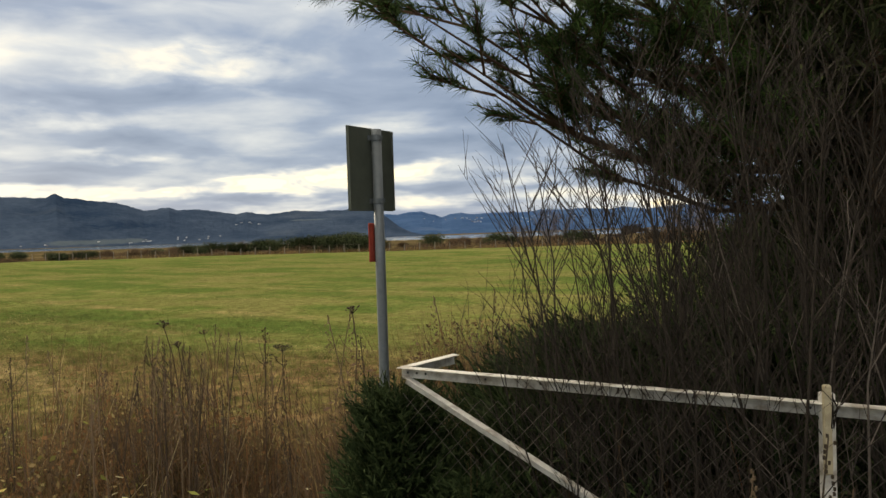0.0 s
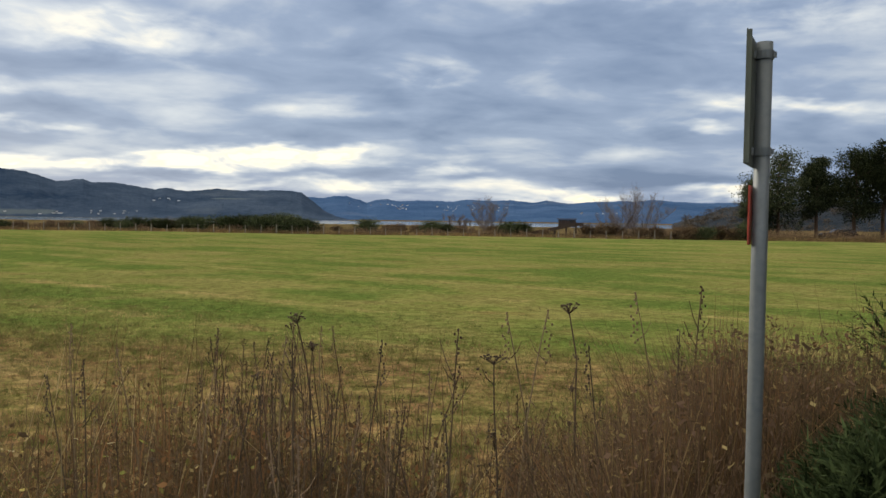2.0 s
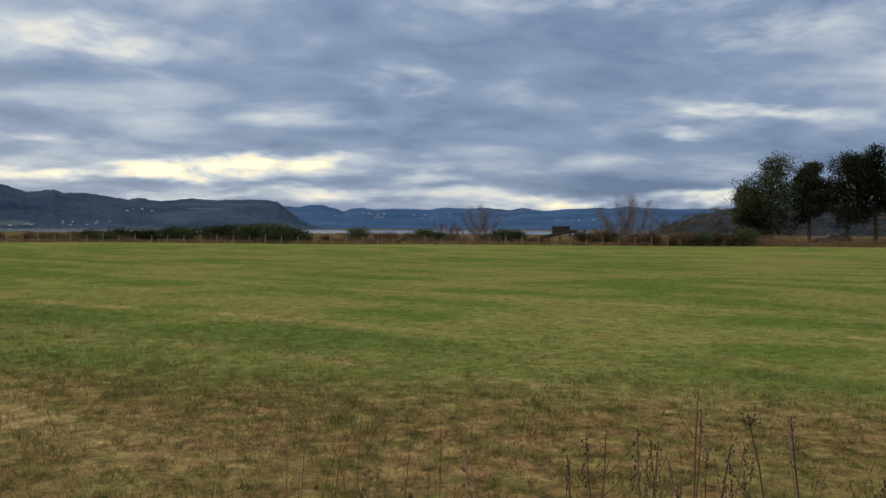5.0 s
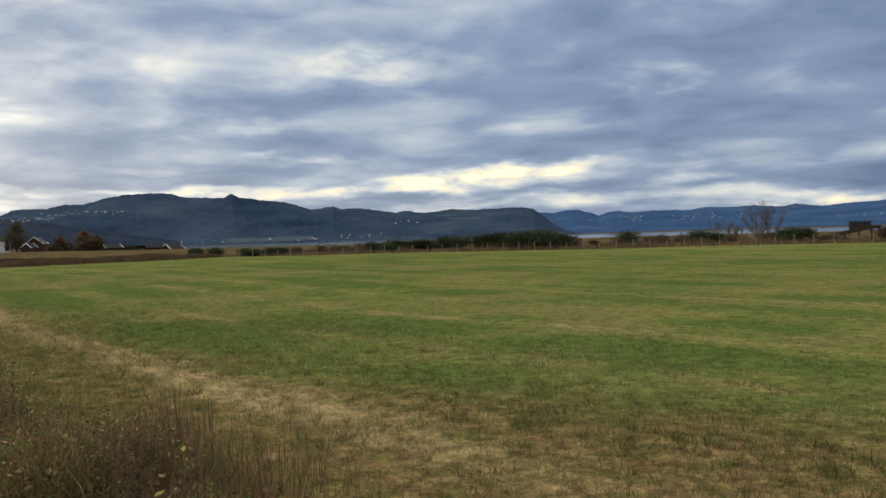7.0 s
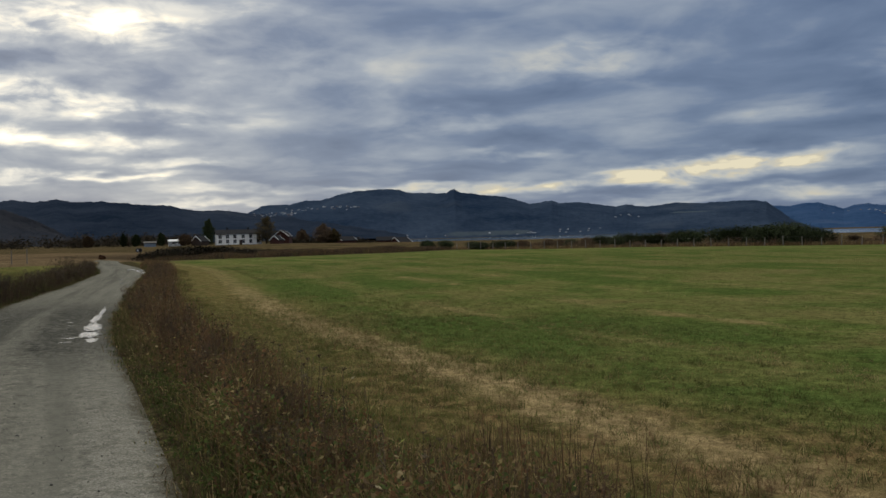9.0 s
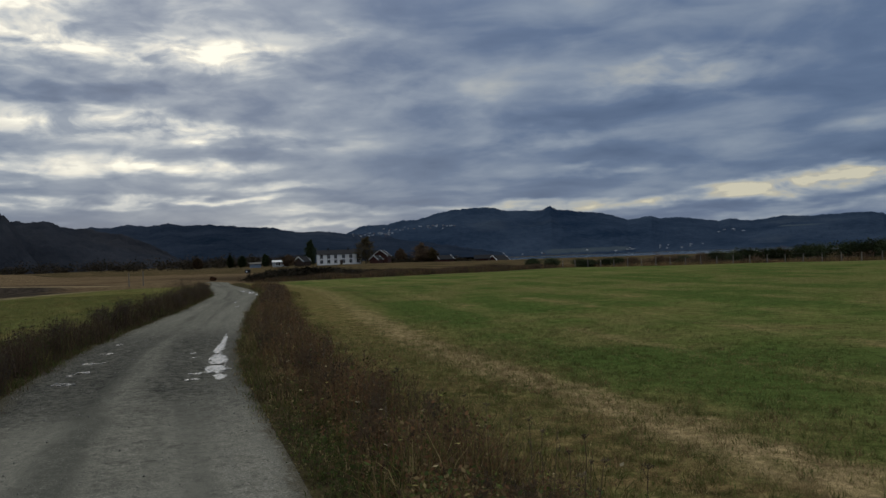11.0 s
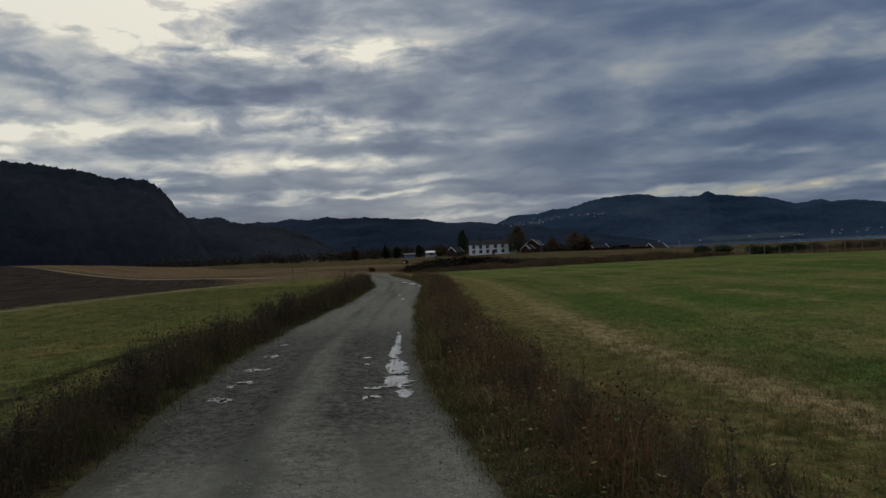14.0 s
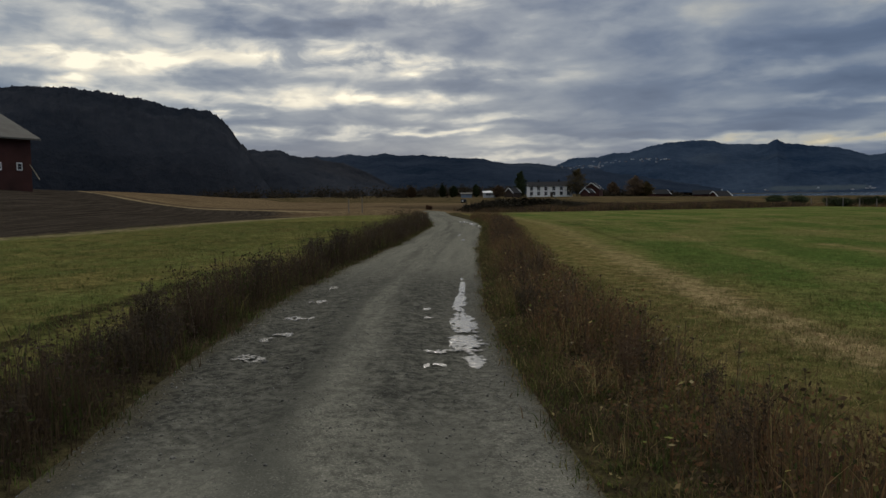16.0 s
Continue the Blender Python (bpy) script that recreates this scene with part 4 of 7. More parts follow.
VILLAGE = material("village_paint", (0.5, 0.5, 0.5), (0.7, 0.7, 0.7), 0.3, 0.8, 0.0, use_col=True)

# ---- road sign ----
def road_sign():
    g0 = float(height(-0.192, 3.345))
    top = base("road_sign", pose(-0.192, 3.345, 0), "grey back of a small road sign on a galvanised pole", "road sign")
    s = Soup()
    s.tube([(0, 0, g0 - 0.1), (0, 0, 0.62), (0, 0, 1.4), (0, 0, 2.04)], [0.021] * 4, 16)
    part("pole", s, GALVANISED, top, "galvanised steel pole", True)
    turn = pose(0, 0, 0, 0, 0, 56)
    s = Soup()
    s.box((-0.012, 0.0265, 1.874), (0.302, 0.004, 0.345), turn, bevel=0.0015)
    for k in (-1, 1):
        s.box((-0.012 + k * 0.148, 0.0215, 1.874), (0.004, 0.013, 0.34), turn)
    part("plate", s, SIGN_BACK, top, "plain grey metal back of the plate")
    for z in (1.743, 2.005):
        s = Soup()
        s.tube([(0, 0, z - 0.011), (0, 0, z + 0.011)], [0.0246] * 2, 16)
        s.box((0.0, 0.0225, z), (0.06, 0.006, 0.02), turn)
        s.box((0.0, -0.026, z), (0.014, 0.008, 0.014), turn)
        part("clamp", s, GALVANISED, top, "steel clamp band")
    s = Soup()
    s.box((-0.008, 0.0262, 1.57), (0.062, 0.004, 0.162), turn, bevel=0.0015)
    part("marker", s, RED_PLATE, top, "narrow faded red marker plate")


road_sign()


# ---- wire fence with a white iron frame ----
CORNER, RIGHT_END, BACK_END = Vector((-0.095, 2.72, 1.15)), Vector((2.3, 1.26, 1.11)), Vector((0.085, 2.84, 1.168))


def angle_iron(s, a, b, size, thick, down=True):
    d = (b - a).normalized()
    side = d.cross(Vector((0, 0, 1))).normalized()
    m = Matrix((d, side, d.cross(side) * -1)).transposed().to_4x4()
    m.translation = (a + b) / 2
    n = (b - a).length
    s.box((0, 0, -size / 2 if down else 0), (n, thick, size), m, bevel=thick * 0.3)
    s.box((0, size / 2, 0), (n, size, thick), m, bevel=thick * 0.3)


def wire_fence():
    top = base("wire_fence", pose(0, 0, 0), "rusty wire mesh fence in a chipped white iron frame", "fence")
    for a, b in ((CORNER, RIGHT_END), (CORNER, BACK_END)):
        s = Soup()
        angle_iron(s, a, b, 0.036, 0.004)
        part("top_rail", s, WHITE_IRON, top, "white-painted angle iron rail with bolt holes")
    d = (RIGHT_END - CORNER).normalized()
    for k in range(11):
        s = Soup()
        p = CORNER + d * (0.025 + 0.035 * k if k < 3 else 0.13 + 0.19 * (k - 2)) + Vector((0, 0, -0.018))
        side = d.cross(Vector((0, 0, 1)))
        s.tube([p - side * 0.004, p + side * 0.004], [0.004] * 2, 6)
        part("bolt", s, DARK_STEEL, top)
    s = Soup()
    angle_iron(s, CORNER + Vector((0.02, -0.01, -0.03)), CORNER + d * 1.9 + Vector((-0.05, -0.07, -0.88)), 0.03, 0.004)
    part("brace", s, WHITE_IRON, top, "slanting white iron brace with flaked paint")
    p = CORNER + d * 1.30
    s = Soup()
    s.box((p.x, p.y - 0.02, 0.58), (0.03, 0.03, 1.16), bevel=0.003)
    part("post", s, WHITE_IRON, top, "white-painted fence post")
    s = Soup()
    s.box((p.x - 0.012, p.y - 0.045, 1.07), (0.018, 0.014, 0.23), pose(0, 0, 0, 0, 0, 0), bevel=0.003)
    part("batten", s, PALE_WOOD, top, "short bare wooden batten")
    # diamond mesh
    for a, b in ((CORNER, RIGHT_END),):
        s = Soup()
        n = (b - a).length
        e = (b - a) / n
        flat = Vector((e.x, e.y, 0)).normalized()
        gap, h = 0.06, 1.06
        for k in range(int((n + h) / gap)):
            for sign in (1, -1):
                x0 = k * gap - (h if sign > 0 else 0)
                pts = []
                for z in (0.02, h):
                    x = x0 + (z if sign > 0 else h - z)
                    pts.append((x, z))
                (xa, za), (xb, zb) = pts
                t0, t1 = 0.0, 1.0
                if xb != xa:
                    ta, tb = (0 - xa) / (xb - xa), (n - xa) / (xb - xa)
                    t0, t1 = max(0, min(ta, tb)), min(1, max(ta, tb))
                if t1 <= t0:
                    continue
                p = [Vector((a.x, a.y, 0)) + flat * (xa + (xb - xa) * t) + Vector((0, 0, za + (zb - za) * t)) + Vector((0, 0.004 * sign, 0)) for t in (t0, t1)]
                s.tube(p, [0.0011] * 2, 3, cap=False)
        part("wire_mesh", s, WIRE, top, "diamond wire mesh")


wire_fence()

# ---- grass, weeds and verges ----
RNG = np.random.default_rng(11)


def blades(name, X, Y, n_per, h, hv, width, spread, cols, mat=None, lean=0.35, segs=1, zoff=-0.01):
    """Tufts of blades at X, Y: n_per blades each, of height h (per tuft) in the tuft's colour."""
    N = len(X)
    k = N * n_per
    x = np.repeat(X, n_per) + RNG.normal(0, 1, k) * spread
    y = np.repeat(Y, n_per) + RNG.normal(0, 1, k) * spread
    hh = np.repeat(np.broadcast_to(h, N), n_per) * np.clip(RNG.normal(0.95, hv, k), 0.25, 1.3)
    z = height(x, y) + zoff
    th = RNG.uniform(0, 2 * math.pi, k)
    ln = np.abs(RNG.normal(0, lean, k)) * hh
    dx, dy = np.cos(th) * ln, np.sin(th) * ln
    ph = RNG.uniform(0, 2 * math.pi, k)
    sx_, sy_ = np.cos(ph) * width * 0.5, np.sin(ph) * width * 0.5
    c = np.repeat(cols, n_per, axis=0) * RNG.uniform(0.75, 1.25, (k, 1))
    if segs == 1:
        v = np.stack([np.stack([x - sx_, y - sy_, z], 1), np.stack([x + sx_, y + sy_, z], 1), np.stack([x + dx, y + dy, z + hh], 1)], 1).reshape(-1, 3)
        tris = np.arange(3 * k).reshape(-1, 3)
        cc = np.repeat(c, 3, axis=0)
    else:
        mz = z + hh * 0.6
        mx, my = x + dx * 0.35, y + dy * 0.35
        v = np.stack([np.stack([x - sx_, y - sy_, z], 1), np.stack([x + sx_, y + sy_, z], 1), np.stack([mx - sx_ * 0.7, my - sy_ * 0.7, mz], 1),
                      np.stack([mx + sx_ * 0.7, my + sy_ * 0.7, mz], 1), np.stack([x + dx, y + dy, z + hh], 1)], 1).reshape(-1, 3)
        o = np.arange(k)[:, None] * 5
        tris = np.concatenate([o + np.array([0, 1, 3]), o + np.array([0, 3, 2]), o + np.array([2, 3, 4])])
        cc = np.repeat(c, 5, axis=0)
    return array_mesh(name, v, tris, cc, mat or GRASS)


def palette(n, *choices):
    """n colours out of (share, colour) pairs."""
    p = np.array([c[0] for c in choices], float)
    pick = RNG.choice(len(choices), n, p=p / p.sum())
    return np.array([c[1] for c in choices], float)[pick]


def scatter(n, u0, u1, w0, w1, power=1.0):
    u = RNG.uniform(u0, u1, n)
    w = w0 + (w1 - w0) * RNG.uniform(0, 1, n) ** power
    return u, w


OLIVE, GREEN, STRAW, TAN, RUST, UMBER, DEEP = (0.14, 0.13, 0.042), (0.105, 0.132, 0.037), (0.33, 0.265, 0.125), (0.25, 0.185, 0.09), (0.17, 0.104, 0.055), (0.1, 0.072, 0.043), (0.052, 0.07, 0.022)

# the field, short and cut
def field_cut(name, n, u0, u1, w0, w1, per, tall, width, power, label):
    u, w = scatter(n, u0, u1, w0, w1, power)
    keep = RNG.uniform(0, 1, n) < (1 - 0.85 * smooth(u0 + 0.6 * (u1 - u0), u1, u)) * (1 - 0.85 * smooth(w0 + 0.5 * (w1 - w0), w1, w))
    u, w = u[keep], w[keep]
    n = len(u)
    x, y = plan(u, w)
    patchy = wob(x, y, 1.4, 2) + 0.6 * wob(x, y, 0.5, 5)
    ridge = np.exp(-((w - 4.95 - 0.35 * wob(x, y, 1.2)) / 0.4) ** 2) * smooth(8, 14, u) * (1 - 0.6 * smooth(20, 36, u)) * (0.6 + 0.4 * wob(x, y, 0.4, 8))
    lush = smooth(-0.1, 0.6, wob(u * 0.12, w, 1.3, 4) + 0.4 * wob(x, y, 2.0, 6)) * smooth(4.8, 6.0, w)
    for line_w in (8.4, 11.5):
        ridge = np.maximum(ridge, np.exp(-((w - line_w - 0.45 * wob(x, y, 2.4, 3)) / 0.25) ** 2) * np.clip(0.4 + 0.8 * wob(x, y, 0.7, 6), 0, 1))
    edge = 1 - smooth(5.0, 7.4, w + 0.8 * wob(x, y, 0.6, 4) - 4.0 * smooth(15, 4, u))
    pick = RNG.uniform(0, 1, n)
    # neighbours share a colour, so that tufts show
    tuft = wob(x, y, 0.2, 7) + 0.9 * wob(x, y, 0.08, 9) + RNG.normal(0, 0.3, n)
    dark = (tuft > 0.75)[:, None]
    cols = palette(n, (5, GREEN), (5, OLIVE), (1, STRAW), (1, TAN))
    cols = np.where((pick < lush * 0.8)[:, None], palette(n, (4, GREEN), (3, DEEP), (1, OLIVE)), cols)
    brown = smooth(19, 9, u)
    dry = np.where((tuft < -0.45)[:, None], palette(n, (4, RUST), (3, TAN), (1, UMBER)), np.where((tuft < 0.35)[:, None], palette(n, (4, OLIVE), (2, TAN), (2, RUST), (1, GREEN)), palette(n, (3, GREEN), (4, OLIVE), (1, TAN))))
    cols = np.where((pick < edge * (0.35 + 0.6 * brown + 0.25 * patchy))[:, None], dry, cols)
    cols = np.where(dark, cols * 0.75, cols)
    cols = np.where((pick < ridge * 0.9)[:, None], palette(n, (4, STRAW), (2, TAN)), cols)
    hgt = tall * (1 + 0.45 * np.clip(patchy, -1, 1) + 0.6 * edge + 0.8 * np.clip(tuft, -1, 1))
    me = blades(name, x, y, per, np.maximum(hgt, 0.014), 0.4, width, 0.03, cols, TURF, lean=1.0)
    tagged(part(name, me, GRASS), label, "grass", kind="stuff")


field_cut("field_grass", 60000, -2, 32, 2.6, 12, 8, 0.032, 0.0065, 1.25, "short green and straw-coloured grass of the mown field")
# coarser tufts further out
u, w = scatter(64000, -8, 60, 6, 44, 1.5)
x, y = plan(u, w)
tuft = wob(x, y, 0.45, 7) + 0.7 * wob(x, y, 0.16, 9) + RNG.normal(0, 0.4, len(u))
swath = (np.cos((w - 8.4 + 0.7 * wob(x, y, 3.0, 2)) * 2.03) > 0.9) & (w < 17) & (RNG.uniform(0, 1, len(u)) < np.clip(0.2 + 0.8 * wob(x, y, 1.5, 6), 0, 0.7))
cols = np.where((tuft > 0.35)[:, None], palette(len(u), (3, GREEN), (3, DEEP)), np.where((tuft < -0.5)[:, None], palette(len(u), (4, OLIVE), (2, TAN)), palette(len(u), (4, GREEN), (4, OLIVE))))
cols = np.where(swath[:, None], palette(len(u), (4, STRAW), (2, TAN)), cols)
me = blades("field_tufts", x, y, 4, 0.03 + 0.018 * np.clip(tuft, -1, 1), 0.4, 0.012, 0.07, cols, TURF, lean=0.9)
tagged(part("field_tufts", me, GRASS), "short uneven tufts of the mown field", "grass", kind="stuff")
# taller tufts here and there in the field's margin
u, w = scatter(900, 4, 26, 2.8, 5.5, 1.6)
x, y = plan(u, w)
me = blades("grass_tufts", x, y, 12, RNG.uniform(0.04, 0.1, len(u)), 0.35, 0.006, 0.05, palette(len(u), (3, OLIVE), (3, TAN), (2, RUST)), TURF, lean=0.9, segs=2)
tagged(part("grass_tufts", me, GRASS), "tufts of longer yellow-brown grass in the field's margin", "grass", kind="stuff")

# the small field on the other side
u, w = scatter(30000, 10, 64, -19, -2.8, 0.6)
x, y = plan(u, w)
tuft = wob(x, y, 0.5, 7) + 0.8 * wob(x, y, 0.2, 9) + 0.6 * wob(u * 0.3, w, 0.5, 3) + RNG.normal(0, 0.35, len(u))
cols = np.where((tuft > 0.4)[:, None], palette(len(u), (4, GREEN), (2, DEEP), (2, OLIVE)), np.where((tuft < -0.5)[:, None], palette(len(u), (3, TAN), (2, UMBER), (3, OLIVE)), palette(len(u), (4, GREEN), (5, OLIVE))))
me = blades("left_field_grass", x, y, 5, 0.045 + 0.03 * np.clip(tuft, -1, 1.2), 0.4, 0.014, 0.08, cols, TURF, lean=1.1)
tagged(part("left_field_grass", me, GRASS), "short olive grass of the small field", "grass", kind="stuff")


def verge(name, label, u0, u1, w0, w1, n, h, cols, per=10, width=0.008, lean=0.3, spread=0.05, power=1.0, edge=0.0, lumps=1.0):
    u, w = scatter(n, u0, u1, w0, w1, power)
    w = w + edge * wob(u, u * 0.3, 1.3)
    x, y = plan(u, w)
    lump = np.clip(0.68 + lumps * (0.7 * wob(x, y, 0.75, 3) + 0.5 * wob(x, y, 0.3, 5)), 0.12, 1.6 - 0.35 * lumps)
    ok = RNG.uniform(0, 1, n) < 0.35 / lumps ** 2 + lump
    x, y, w, lump = x[ok], y[ok], w[ok], lump[ok]
    n = len(x)
    hh = h * lump * np.clip(1 - 0.5 * np.abs((w - (w0 + w1) / 2) / ((w1 - w0) / 2)) ** 3, 0.3, 1)
    me = blades(name, x, y, per, hh, 0.3, width, spread, palette(n, *cols), lean=lean, segs=2)
    return tagged(part(name, me, GRASS), label, "weeds", kind="stuff")


SEPIA, DARK_SEPIA, RUSSET = (0.125, 0.086, 0.048), (0.068, 0.048, 0.032), (0.175, 0.098, 0.05)
verge("verge_grass", "low green grass at the gravel's edge", -4, 62, 1.5, 2.1, 5200, 0.12, [(2, GREEN), (4, (0.085, 0.085, 0.03)), (3, OLIVE), (1, STRAW), (4, DEEP), (6, SEPIA), (4, DARK_SEPIA)], 12, 0.008, 0.9, 0.07, 1.0, 0.12)
verge("outer_verge_grass", "longer olive and straw-coloured grass between weeds and field", 5, 60, 2.6, 3.5, 3600, 0.11, [(4, OLIVE), (2, GREEN), (3, TAN), (2, SEPIA), (1, DEEP)], 10, 0.007, 0.8, 0.08, 1.4, 0.15)
verge("verge_grass_left", "low green grass at the gravel's edge", 4, 62, -1.85, -1.42, 2600, 0.12, [(1, GREEN), (3, (0.085, 0.078, 0.03)), (5, UMBER), (4, DEEP)], 10, 0.008, 0.9, 0.07, 1.0, 0.12)
verge("dry_weeds", "dense dead brown weeds on the road verge", 6.4, 66, 1.86, 2.85, 5000, 0.4, [(6, SEPIA), (3, DARK_SEPIA), (5, RUSSET), (2, OLIVE), (1, TAN), (1, DEEP)], 9, 0.006, 0.6, 0.1, 1.0, 0.14, lumps=1.3)
# left of the road the browns are darkened, standing in for backlight
verge("dry_weeds_left", "dense dead brown weeds on the road verge", 8, 62, -2.5, -1.6, 4400, 0.42, [(7, DARK_SEPIA), (3, UMBER), (1, OLIVE), (2, DEEP)], 10, 0.007, 0.4, 0.09, 1.0, 0.14, lumps=1.3)
DUSK, MAHOGANY = (0.108, 0.074, 0.042), (0.185, 0.102, 0.05)
verge("tall_dry_weeds", "tall dead brown weeds beside the field", -3.5, 6.4, 2.0, 4.0, 3200, 0.5, [(7, DUSK), (7, UMBER), (4, MAHOGANY), (2, RUST), (1, OLIVE)], 8, 0.0045, 0.7, 0.11, 1.0, 0.15, lumps=1.4)
verge("weed_stems", "thin upright reddish-brown stems of dead weeds", -3.5, 6.8, 2.0, 4.2, 2000, 0.86, [(5, DUSK), (6, UMBER), (4, MAHOGANY)], 1, 0.006, 0.2, 0.05, 1.0, 0.15, lumps=1.5)
verge("front_straws", "pale bent straws low at the front of the weeds", -3.5, 6.0, 1.6, 2.6, 620, 0.3, [(3, TAN), (4, STRAW), (2, RUST), (4, OLIVE), (2, GREEN)], 5, 0.004, 1.0, 0.12, 1.0, 0.1)
verge("near_verge_weeds", "mixed brown, olive and pale weeds on the verge", 5, 15.5, 1.82, 3.1, 2400, 0.34, [(7, TAN), (2, SEPIA), (7, OLIVE), (3, GREEN), (3, STRAW), (4, (0.19, 0.115, 0.055))], 9, 0.0065, 0.6, 0.09, 1.0, 0.15, lumps=1.3)
verge("verge_stems", "thin upright dark stems of dead weeds", 7, 40, 2.0, 2.85, 1100, 0.48, [(3, UMBER), (4, SEPIA), (4, RUSSET)], 1, 0.006, 0.22, 0.05, 1.0, 0.15, lumps=1.4)
verge("stem_stand", "stand of thin dark upright weed stems in the field's margin", 9.4, 13.4, 2.4, 3.9, 1300, 0.52, [(6, UMBER), (4, SEPIA), (3, DARK_SEPIA), (2, RUSSET)], 1, 0.0055, 0.24, 0.05, 1.0, 0.15, lumps=1.2)
verge("stand_weeds", "low brown weeds and grass under the stand of stems", 9.2, 13.6, 2.3, 3.7, 800, 0.3, [(4, SEPIA), (4, TAN), (4, OLIVE), (2, RUSSET), (2, UMBER)], 9, 0.006, 0.6, 0.09, 1.0, 0.15)
# stems in the same backlight-darkened browns
verge("verge_stems_left", "thin upright dark stems of dead weeds", 10, 50, -2.5, -1.65, 2600, 0.6, [(7, DARK_SEPIA), (2, UMBER)], 1, 0.009, 0.13, 0.05, 1.0, 0.15, lumps=1.4)
verge("pale_tussocks", "pale bent tussocks of dry grass on the verge", 8, 34, 1.72, 2.2, 150, 0.3, [(2, STRAW), (4, TAN), (3, OLIVE)], 26, 0.005, 0.85, 0.05, 1.0, 0.1)
verge("verge_grass_near", "mixed green and dry grass along the verge", -3.5, 7, 1.5, 2.4, 1500, 0.2, [(4, GREEN), (3, STRAW), (3, TAN), (2, UMBER)], 14, 0.007, 0.8, 0.08)


def leafy_weeds(name, label, n, u0, u1, w0, w1, top, cols, seed, size=(0.015, 0.045)):
    """Small crumpled leaves and florets at all heights among the stems."""
    r = np.random.default_rng(seed)
    u, w = r.uniform(u0, u1, n), r.uniform(w0, w1, n) + 0.15 * wob(r.uniform(u0, u1, n), 0, 1)
    x, y = plan(u, w)
    clump = np.clip(0.68 + 1.2 * (0.7 * wob(x, y, 0.75, 3) + 0.5 * wob(x, y, 0.3, 5)), 0.12, 1.5)
    z = height(x, y) + top * np.minimum(clump, 1.25) * r.uniform(0, 1, n) ** 1.15
    c = np.stack([x, y, z], 1)
    a = r.normal(0, 1, (n, 3))
    a /= np.linalg.norm(a, axis=1)[:, None]
    b = np.cross(a, r.normal(0, 1, (n, 3)))
    b /= np.linalg.norm(b, axis=1)[:, None]
    L = r.uniform(*size, n)[:, None]
    v = np.stack([c - a * L * 0.5, c + b * L * 0.28, c + a * L * 0.5, c - b * L * 0.28], 1).reshape(-1, 3)
    o = np.arange(n)[:, None] * 4
    tris = np.concatenate([o + np.array([0, 1, 2]), o + np.array([0, 2, 3])])
    p = np.array([k[0] for k in cols], float)
    cc = np.array([k[1] for k in cols], float)[r.choice(len(cols), n, p=p / p.sum())]
    tagged(part(name, array_mesh(name, v, tris, np.repeat(cc, 4, axis=0), GRASS), GRASS), label, "weeds", kind="stuff")


leafy_weeds("weed_leaves", "withered brown leaves and florets among the verge weeds", 72000, 6.2, 64, 1.86, 2.85, 0.44, [(6, SEPIA), (4, DARK_SEPIA), (5, RUSSET), (1, TAN), (1, OLIVE), (1, DEEP)], 1, (0.016, 0.046))
leafy_weeds("green_weeds", "dark green leafy weeds low on the verge", 9000, 4, 18, 1.58, 2.4, 0.26, [(4, DEEP), (3, (0.07, 0.095, 0.03)), (1, GREEN), (1, OLIVE)], 9, (0.016, 0.045))
leafy_weeds("weed_leaves_left", "withered dark leaves and florets among the verge weeds, darkened further for backlight", 60000, 8, 62, -2.45, -1.6, 0.54, [(8, (0.055, 0.04, 0.03)), (3, DARK_SEPIA), (1, UMBER), (1, DEEP)], 2, (0.016, 0.045))
leafy_weeds("weed_leaves_near", "withered leaves low in the tall weeds", 42000, -3.5, 6.6, 1.9, 4.1, 0.5, [(5, UMBER), (5, DUSK), (5, MAHOGANY), (2, TAN), (1, STRAW), (1, OLIVE)], 3)
leafy_weeds("near_weed_leaves", "mixed green, russet and pale leaves of the near verge", 36000, 5.5, 15, 1.8, 3.1, 0.38, [(5, (0.1, 0.135, 0.045)), (3, RUSSET), (5, TAN), (2, SEPIA), (4, GREEN), (2, STRAW), (3, OLIVE)], 12, (0.014, 0.045))
leafy_weeds("verge_leaves", "low green leaves at the gravel's edge", 24000, 2, 45, 1.52, 2.4, 0.17, [(2, GREEN), (4, DEEP), (3, (0.085, 0.078, 0.03)), (1, STRAW), (5, SEPIA), (3, DARK_SEPIA)], 4, (0.012, 0.034))

leafy_weeds("verge_clump", "tall dark clump of dead weeds at the bend of the road", 12000, 43.5, 53, -2.9, -1.75, 0.78, [(8, (0.06, 0.045, 0.033)), (2, UMBER), (1, DEEP)], 6, (0.025, 0.055))
leafy_weeds("verge_clump", "tall brown clump of dead weeds at the bend of the road", 9000, 36, 47, 1.9, 2.6, 0.66, [(8, (0.065, 0.048, 0.035)), (3, UMBER), (1, RUST)], 7, (0.025, 0.05))

